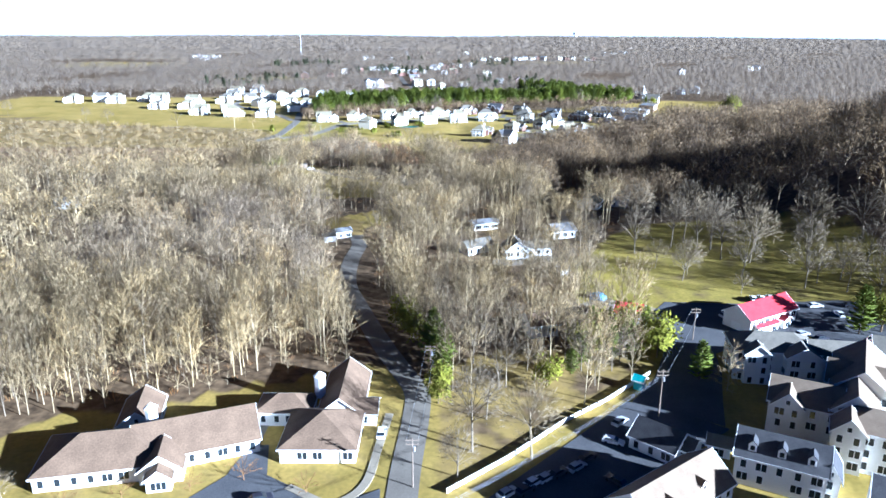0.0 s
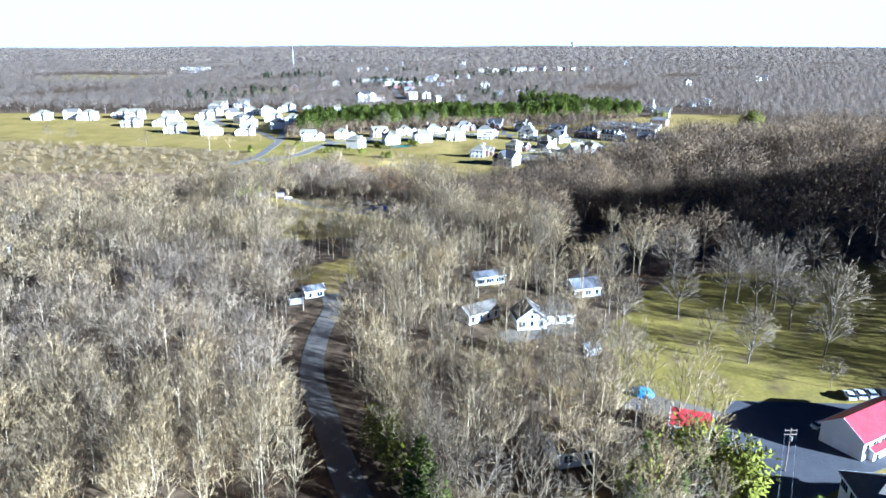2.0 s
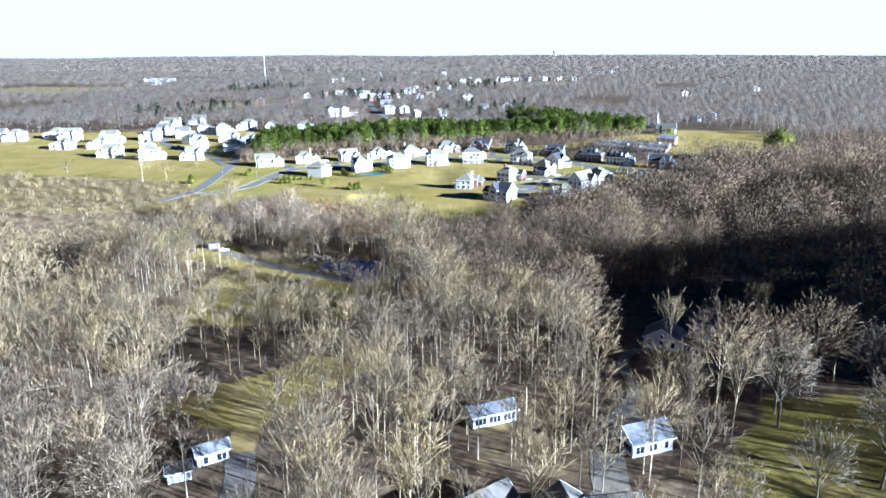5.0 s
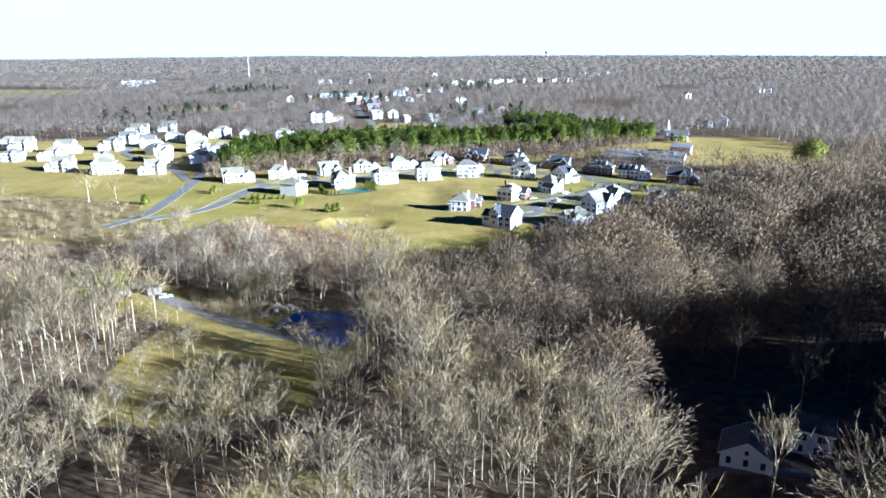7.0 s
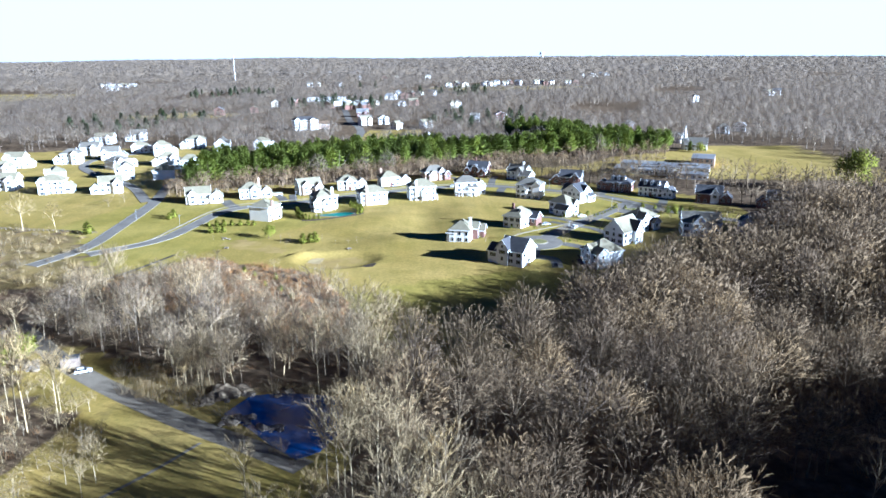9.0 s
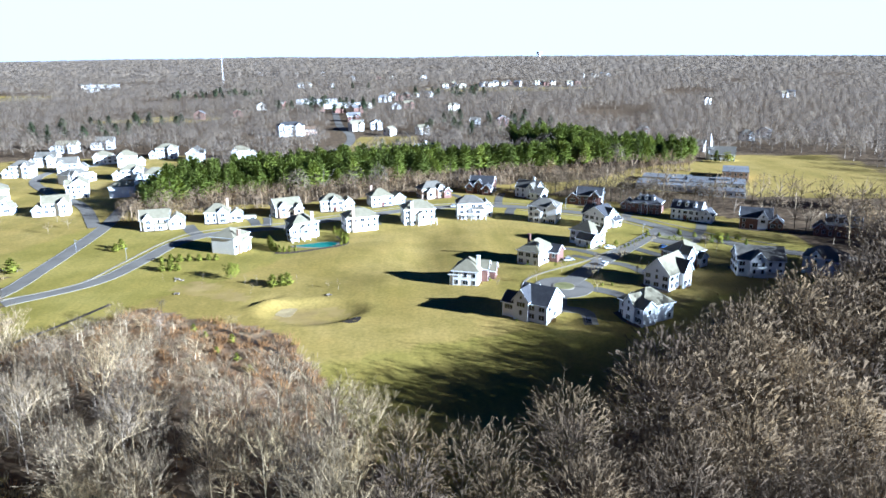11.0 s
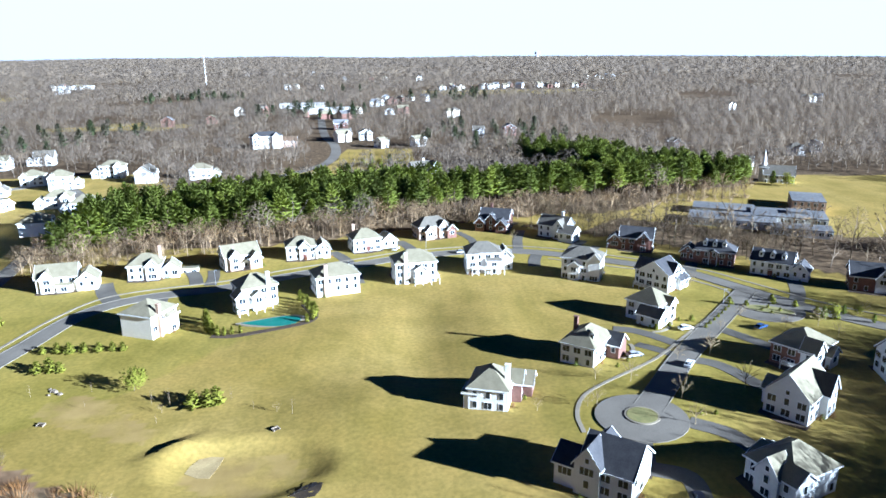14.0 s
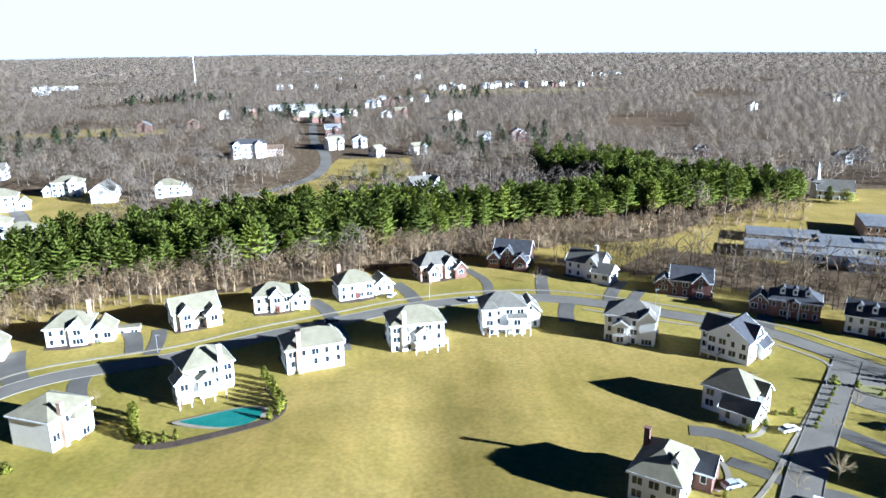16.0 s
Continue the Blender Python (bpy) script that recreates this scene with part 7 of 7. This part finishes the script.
YARD_TREE = [tree_kind(dome_tree(rng, 12, 6, 10, wide=0.36, mid=0.5, fat=1.6, sides=5, parts=True), M_WOOD, M_WOOD, "small bare yard tree beside a house", "tree", "yard trees")]
plant(YARD_TREE, [(94.8, 620, 7.5), (75.5, 591.9, 7), (94.2, 597.7, 8), (66.4, 602.4, 7), (54.5, 590.8, 6), (114, 681, 6), (139, 641, 7), (74, 580, 6), (84, 616, 5.5), (96, 622, 5), (52, 590, 4), (118, 650, 5), (107, 640, 4), (-22, 598, 3), (-50, 600, 3), (128, 640, 5), (140, 632, 6), (-160, 700, 8), (-172, 715, 9), (-165, 690, 7), (-78, 712, 5), (58, 605, 5), (40, 590, 4), (100, 665, 4), (160, 650, 5), (-130, 720, 7), (-120, 728, 7), (-108, 735, 8), (60, 748, 6), (-66, 668, 4), (72, 630, 4)], 3)
GREEN = [tree_kind(pine(rng, 75, bare=0.1, wide=0.3, size=0.9, parts=True), M_PINE, M_PINE, "single dark green evergreen tree with layered boughs", "evergreen tree", "single evergreens"), tree_kind(leafy(rng, 520, 0.46, 0.5, 0.06), M_PINE, M_HEDGE, "broad rounded green evergreen tree", "evergreen tree", "single evergreens")]
plant(GREEN, [(45, 174, 10), (60, 183, 11), (65, 163, 11), (54, 189, 12), (57, 186, 10), (26, 160, 9), (121, 191, 15), (128, 192, 14), (-1.6, 169, 9), (-0.6, 157, 8), (0, 163, 10), (-1, 151, 7), (-3.5, 176, 10), (-6.5, 183, 11), (0.5, 172, 11), (-9.5, 190, 10), (-2.5, 181, 11), (-12, 197, 10), (36, 171, 9), (38, 176, 11), (41, 181, 12), (48, 183, 12), (33, 166, 8), (58, 176, 13), (240, 862, 9), (247, 858, 9), (143.6, 646, 4.6), (147.7, 647.7, 5), (152.6, 649.5, 3.6), (158, 650.2, 3.4), (157.9, 641.9, 3.2), (-16, 951, 7), (-10, 956, 8), (-4, 948, 7), (3, 952, 8), (10, 948, 7), (50, 178, 11)], 4)
BIG_GREEN = [tree_kind(leafy(rng, 900, 0.42, 0.5, 0.045), M_PINE, M_HEDGE, "large bright yellow-green evergreen above bare woods", "evergreen tree", "single evergreens")]
plant(BIG_GREEN, [(276, 695, 29)], 8)
LOW_GREEN = [tree_kind(leafy(rng, 600, 0.5, 0.5, 0.06), M_PINE, M_HEDGE, "bushy bright green evergreen with its branches to the ground", "evergreen tree", "single evergreens")]
plant(LOW_GREEN, [(-60.6, 612.3, 7.5), (-117, 480, 10), (-124, 484, 11), (-112, 488, 9), (-130, 485, 10), (-121, 477, 8)], 14)
SPRUCE = [tree_kind(bare_tree(rng, 26, 5, 6, spread=0.17, bare=0.06, fat=2.2, up=0.25, sides=5, parts=True), M_WOOD, M_WOOD, "bare tan larch beside the apartments", "tree", "single evergreens")]
plant(SPRUCE, [(70, 157.5, 13)], 5)
SAPLING = [tree_kind(bare_tree(rng, 9, 3, 3, spread=0.16, bare=0.3, fat=1.6, sides=4, parts=True), M_PALE, M_PALE, "young bare sapling planted on the lawn", "sapling", "lawn saplings")]
plant(SAPLING, [(-53.6, 604.3, 4.2), (-48.9, 603.1, 4.6), (-71.1, 611.9, 3.4), (-69.3, 603.2, 2.6), (-49.6, 594.7, 2.4), (-18, 596, 4.2), (-27.9, 599.7, 2.6), (-34.5, 605.4, 3.6), (-86, 611, 3.4)], 6)
SHRUBS = [tree_kind(pine(rng, 40, bare=0.0, wide=0.55, size=2.0, parts=True), M_PINE, M_HEDGE, "rounded yellow-green evergreen shrub on the lawn", "shrub", "evergreen shrubs", "shrub")]
plant(SHRUBS, [(-43, 601.7, 4.6), (-39.6, 602.2, 4.6), (-37.6, 603, 5.2), (-119, 659, 4.6), (-120, 655, 3.8), (-90.5, 624.2, 3.8), (-87.4, 625, 4.2), (-84.6, 624.6, 3.2), (-95, 637.4, 2.6), (-91, 637.8, 3.2), (-87.4, 637.2, 3.4), (-83.6, 638, 3.0), (-79.4, 637.8, 3.2), (-75.6, 638.4, 2.8), (-72.6, 638, 3.0), (-150, 626.5, 6.0), (-47, 552, 2.6), (-50, 545, 2.2), (-43, 540, 2.4), (-56, 556, 2.0), (-38, 533, 2.2), (-61, 561, 2.4),
               (86.9, 640.8, 2.0), (92, 643, 1.8), (100.9, 647.4, 2.2), (120.1, 662.3, 2.6), (135.1, 661.1, 2.4), (125, 660, 2.2), (136, 664, 2.6), (141, 658, 2.6), (145, 652, 2.4), (148, 646, 2.6), (121, 661.6, 1.4), (118.5, 659, 1.2), (116, 656.2, 1.5), (113.6, 653.4, 1.2), (111, 650.4, 1.5), (108.4, 647.4, 1.3), (105.6, 644.4, 1.4), (103, 641.4, 1.5), (128, 655, 1.4), (131, 657, 1.6), (133.6, 654, 1.5), (130, 652.4, 1.2), (77, 584.3, 1.3), (80.6, 584.1, 1.2), (95, 652, 1.6), (97, 648, 1.4), (57, 628, 1.4), (66, 612, 1.3), (70, 616, 1.2), (40, 604, 1.4), (38, 596, 1.3), (-100, 745, 1.5), (108, 684, 1.8)], 6)

ARBOR = [tree_kind(pine(rng, 60, bare=0.0, wide=0.3, size=1.3, parts=True), M_PINE, M_HEDGE, "slim upright evergreen shrub beside the pool", "shrub", "pool evergreens", "shrub")]
plant(ARBOR, [(-53.5, 657, 5.2), (-52.5, 655, 4.8), (-51.9, 652.4, 5.0), (-51, 650, 4.6), (-49.4, 648.4, 4.0), (-47.6, 647.2, 3.4), (-45.6, 647.0, 3.0), (-43.4, 647.6, 2.8), (-41, 648.4, 2.8), (-21.4, 654.6, 3.2), (-19.8, 657.4, 4.4), (-19.4, 660, 5.0), (-20.6, 663, 4.6), (-22, 666, 4.4), (-23, 669.4, 4.6), (-24.6, 673, 4.0), (-26.4, 677, 4.2), (-54, 660, 4.0)], 12)
BED = [tree_kind(pine(rng, 16, bare=0.0, wide=0.6, size=2.6, parts=True), M_PINE, k, lab, "shrub", "foundation shrubs", "shrub") for k, lab in ((M_PINE, "low dark green shrub against a house wall"), (M_RUSSET, "low russet winter shrub against a house wall"))]
bed = random.Random(21)
spots = []
for h in HOUSES:
    m = pose(h["x"], h["y"], 0, 0, 0, h["turn"])
    for i in range(5):
        cx, cy, w, d = bed.choice(h["blocks"])[:4]
        side = bed.choice((0, 1, 1, 2))
        px, py = ((bed.uniform(-w / 2, w / 2), -d / 2 - 0.9), (w / 2 + 0.9, bed.uniform(-d / 2, d / 2)), (bed.uniform(-w / 2, w / 2), d / 2 + 0.9))[side]
        px, py = px + cx, py + cy
        if any(abs(px - b[0]) < b[2] / 2 + 0.5 and abs(py - b[1]) < b[3] / 2 + 0.5 for b in h["blocks"]):
            continue
        q = m @ Vector((px, py, 0))
        spots.append((q.x, q.y, bed.uniform(0.7, 1.7)))
plant(BED, spots, 7)

# ---- pool garden, fences, boulders, poles and cars ----
t = thing("pool", pose(-33, 656.5, gz(-33, 656.5) + 0.1, 0, 0, 8), "kidney-shaped garden pool under a teal winter cover", "pool")
outline = lambda k: [((9.3 * k) * math.cos(a) , (3.6 * k) * math.sin(a) * (1 + 0.28 * math.cos(a)) + 0.9 * math.sin(2 * a + 0.6)) for a in (2 * math.pi * i / 36 for i in range(36))]
for nm, k, h, mt in (("paving", 1.2, 0.12, M_CONCRETE), ("cover", 1.0, 0.2, M_POOL)):
    p = outline(k)
    part(nm, Geo().add([(a, b, h) for a, b in p] + [(a, b, -0.8) for a, b in p], [tuple(range(36))] + [(i, 36 + i, 36 + (i + 1) % 36, (i + 1) % 36) for i in range(36)]), mt, t, "teal pool cover" if nm == "cover" else "pale stone pool paving")
FENCE = [(0.9, 116.7), (13.8, 128.1), (27.8, 142.6), (38.8, 151.7), (53.6, 166.2)]
t = thing("fence", pose(0, 0, 0), "white panel fence along the car park", "fence")
for (x0, y0), (x1, y1) in zip(FENCE, FENCE[1:]):
    n = int(math.hypot(x1 - x0, y1 - y0) / 2.4)
    a = math.degrees(math.atan2(y1 - y0, x1 - x0))
    for i in range(n):
        px, py = x0 + (x1 - x0) * (i + 0.5) / n, y0 + (y1 - y0) * (i + 0.5) / n
        part("panel", Geo().box(-1.1, 1.1, -0.04, 0.04, 0.1, 1.15), M_FENCE, t, "", pose(px, py, gz(px, py), 0, 0, a))
        part("post", Geo().box(-1.28, -1.12, -0.08, 0.08, -0.3, 1.3), M_FENCE, t, "", pose(px, py, gz(px, py), 0, 0, a))
t = thing("fence", pose(0, 0, 0), "dark post-and-rail fence with hedge beside the brushland", "fence")
for i in range(40):
    px, py = -250 + i * 2.6, 652 - i * 0.62
    part("post", Geo().box(-0.1, 0.1, -0.1, 0.1, -0.3, 1.4), M_POLE, t, "", pose(px, py, gz(px, py)))
    part("rail", Geo().box(0, 2.7, -0.04, 0.04, 0.5, 0.65).box(0, 2.7, -0.04, 0.04, 1.05, 1.2), M_POLE, t, "", pose(px, py, gz(px, py), 0, 0, -13.4))
for px, py, a in ((-21.3, 590, 40), (-76.4, 596.4, -10)):
    t = thing("drain_outlet", pose(px, py, gz(px, py), 0, 0, a), "concrete drain outlet with a dark mouth in the basin lawn", "drain", "drain outlets")
    part("headwall", Geo().box(-0.9, 0.9, -0.15, 0.15, -0.6, 0.5), M_ROCK, t)
    for e in (-0.77, 0.77):
        part("wing_wall", Geo().box(e - 0.12, e + 0.12, -1.1, -0.16, -0.6, 0.35), M_ROCK, t)
    # Solid dark block that stands in for the shade inside the opening.
    part("grate", Geo().box(-0.6, 0.6, -1.0, -0.16, -0.3, 0.25), M_DITCH, t, "dark block for the shade inside the drain mouth")
rr = random.Random(9)
for i in range(90):
    cx, cy = rr.choice(((-47, 459), (-45, 463), (-41, 462), (-36, 446), (-30, 441), (-40, 446), (-108, 485), (-108, 481), (-30, 460), (-82, 613)))
    px, py, s = cx + rr.uniform(-3.2, 3.2), cy + rr.uniform(-2, 2), rr.uniform(0.4, 1.5 if cy < 600 else 0.8)
    bm = bmesh.new()
    bmesh.ops.create_icosphere(bm, subdivisions=1, radius=s)
    for v in bm.verts:
        v.co = Vector((v.co.x * rr.uniform(0.7, 1.3), v.co.y * rr.uniform(0.7, 1.3), v.co.z * rr.uniform(0.4, 0.8)))
    me = bpy.data.meshes.new("boulder")
    bm.to_mesh(me)
    bm.free()
    me.materials.append(M_ROCK)
    ob = tagged(new("boulder", me), "rough tan boulder lying on the ground", "boulder", "boulders")
    ob.location = (px, py, gz(px, py) + 0.2 * s)
for px, py, a, b, h in ((-46, 461, 4.5, 3.4, 2.6), (-41, 463, 3.2, 2.6, 1.8), (-50, 457, 3.0, 2.4, 1.5), (-109, 483, 4.0, 3.0, 1.6)):
    bm = bmesh.new()
    bmesh.ops.create_icosphere(bm, subdivisions=3, radius=1.0)
    for v in bm.verts:
        k = 1 + 0.45 * noise.noise(v.co * 1.9 + Vector((px, py, 0))) + 0.15 * noise.noise(v.co * 5.0)
        v.co = Vector((v.co.x * a * k, v.co.y * b * k, max(v.co.z, -0.1) * h * k))
    me = bpy.data.meshes.new("mound")
    bm.to_mesh(me)
    bm.free()
    me.materials.append(M_HEAP)
    ob = tagged(new("mound", me), "heap of tan earth and rubble beside the pond", "earth heap", "earth heaps by the pond")
    ob.location = (px, py, gz(px, py) - 0.1)
t = thing("tarp", pose(51, 219.5, gz(51, 219.5), 0, 0, -30), "blue tarpaulin draped over a heap", "tarpaulin")
bm = bmesh.new()
bmesh.ops.create_icosphere(bm, subdivisions=3, radius=1.0)
for v in bm.verts:
    k = 1 + 0.15 * noise.noise(v.co * 2.3)
    v.co = Vector((v.co.x * 3.0 * k, v.co.y * 2.2 * k, max(v.co.z, 0) * 2.0 * k))
me = bpy.data.meshes.new("sheet")
bm.to_mesh(me)
bm.free()
me.materials.append(M_TARP)
part("sheet", me, None, t)
POLES = [(-5.7, 118.5, 11), (49.7, 145.3, 12), (-3.0, 160, 11), (71.4, 187, 10), (44, 200, 10)]
for px, py, h in POLES:
    pole(px, py, h, 2, "grey wooden utility pole with crossarms")
for a, b in ((0, 2), (1, 3)):
    for o in (-1.15, 1.15):
        (ax, ay, ah), (bx, by, bh) = POLES[a], POLES[b]
        wire((ax + o, ay, gz(ax, ay) + ah - 0.3), (bx + o, by, gz(bx, by) + bh - 0.3), 0.8)
for o in (-0.6, 0.0, 0.6):
    wire((49.7 + o, 145.3, gz(49.7, 145.3) + 10.5), (0 + o, 100, gz(0, 100) + 9.5), 1.0)
for px, py in ((-110, 640), (-60, 697), (20, 735), (95, 722), (80, 600), (-137, 655), (118, 662), (-145, 740)):
    pole(px, py, 5.5, 0, "slim grey street lamp beside the kerb", lamp=True)
for i, (px, py, a) in enumerate([(-13.3, 137, 88), (18, 119.5, 40), (20.6, 121, 40), (23.2, 122.6, 40), (27.2, 124.6, 40), (36.7, 134, -25), (16, 117, 40), (12.5, 116, 40), (30, 128, 40), (34, 120, 130), (101, 217, 80), (103.8, 217.3, 80), (106.6, 217.6, 80), (109.4, 217.8, 80), (87.3, 203.5, 20), (118, 210.6, 10), (129, 210.7, 10), (104, 190, 20), (108, 187, 20), (112, 184, 20), (101, 187, 25), (122, 204, 90), (-28, 112, 15), (-34, 114, 20), (40, 142, 45)]):
    car(px, py, a, (0, 0, 1, 2, 1, 0, 2, 1, 2, 2)[i % 10], "in the car park")
for i, (px, py, a) in enumerate([(64.6, 555, 80), (85.5, 611.6, 55), (35, 731, 10), (-12, 716, 25), (96, 640, 15), (73, 619, 15), (120, 640, 30), (7, 738, 70), (-215, 800, 60), (-89.9, 477.5, 20)]):
    car(px, py, a, (2, 0, 1, 2, 0, 1, 3, 0, 1, 0)[i], "on a driveway")
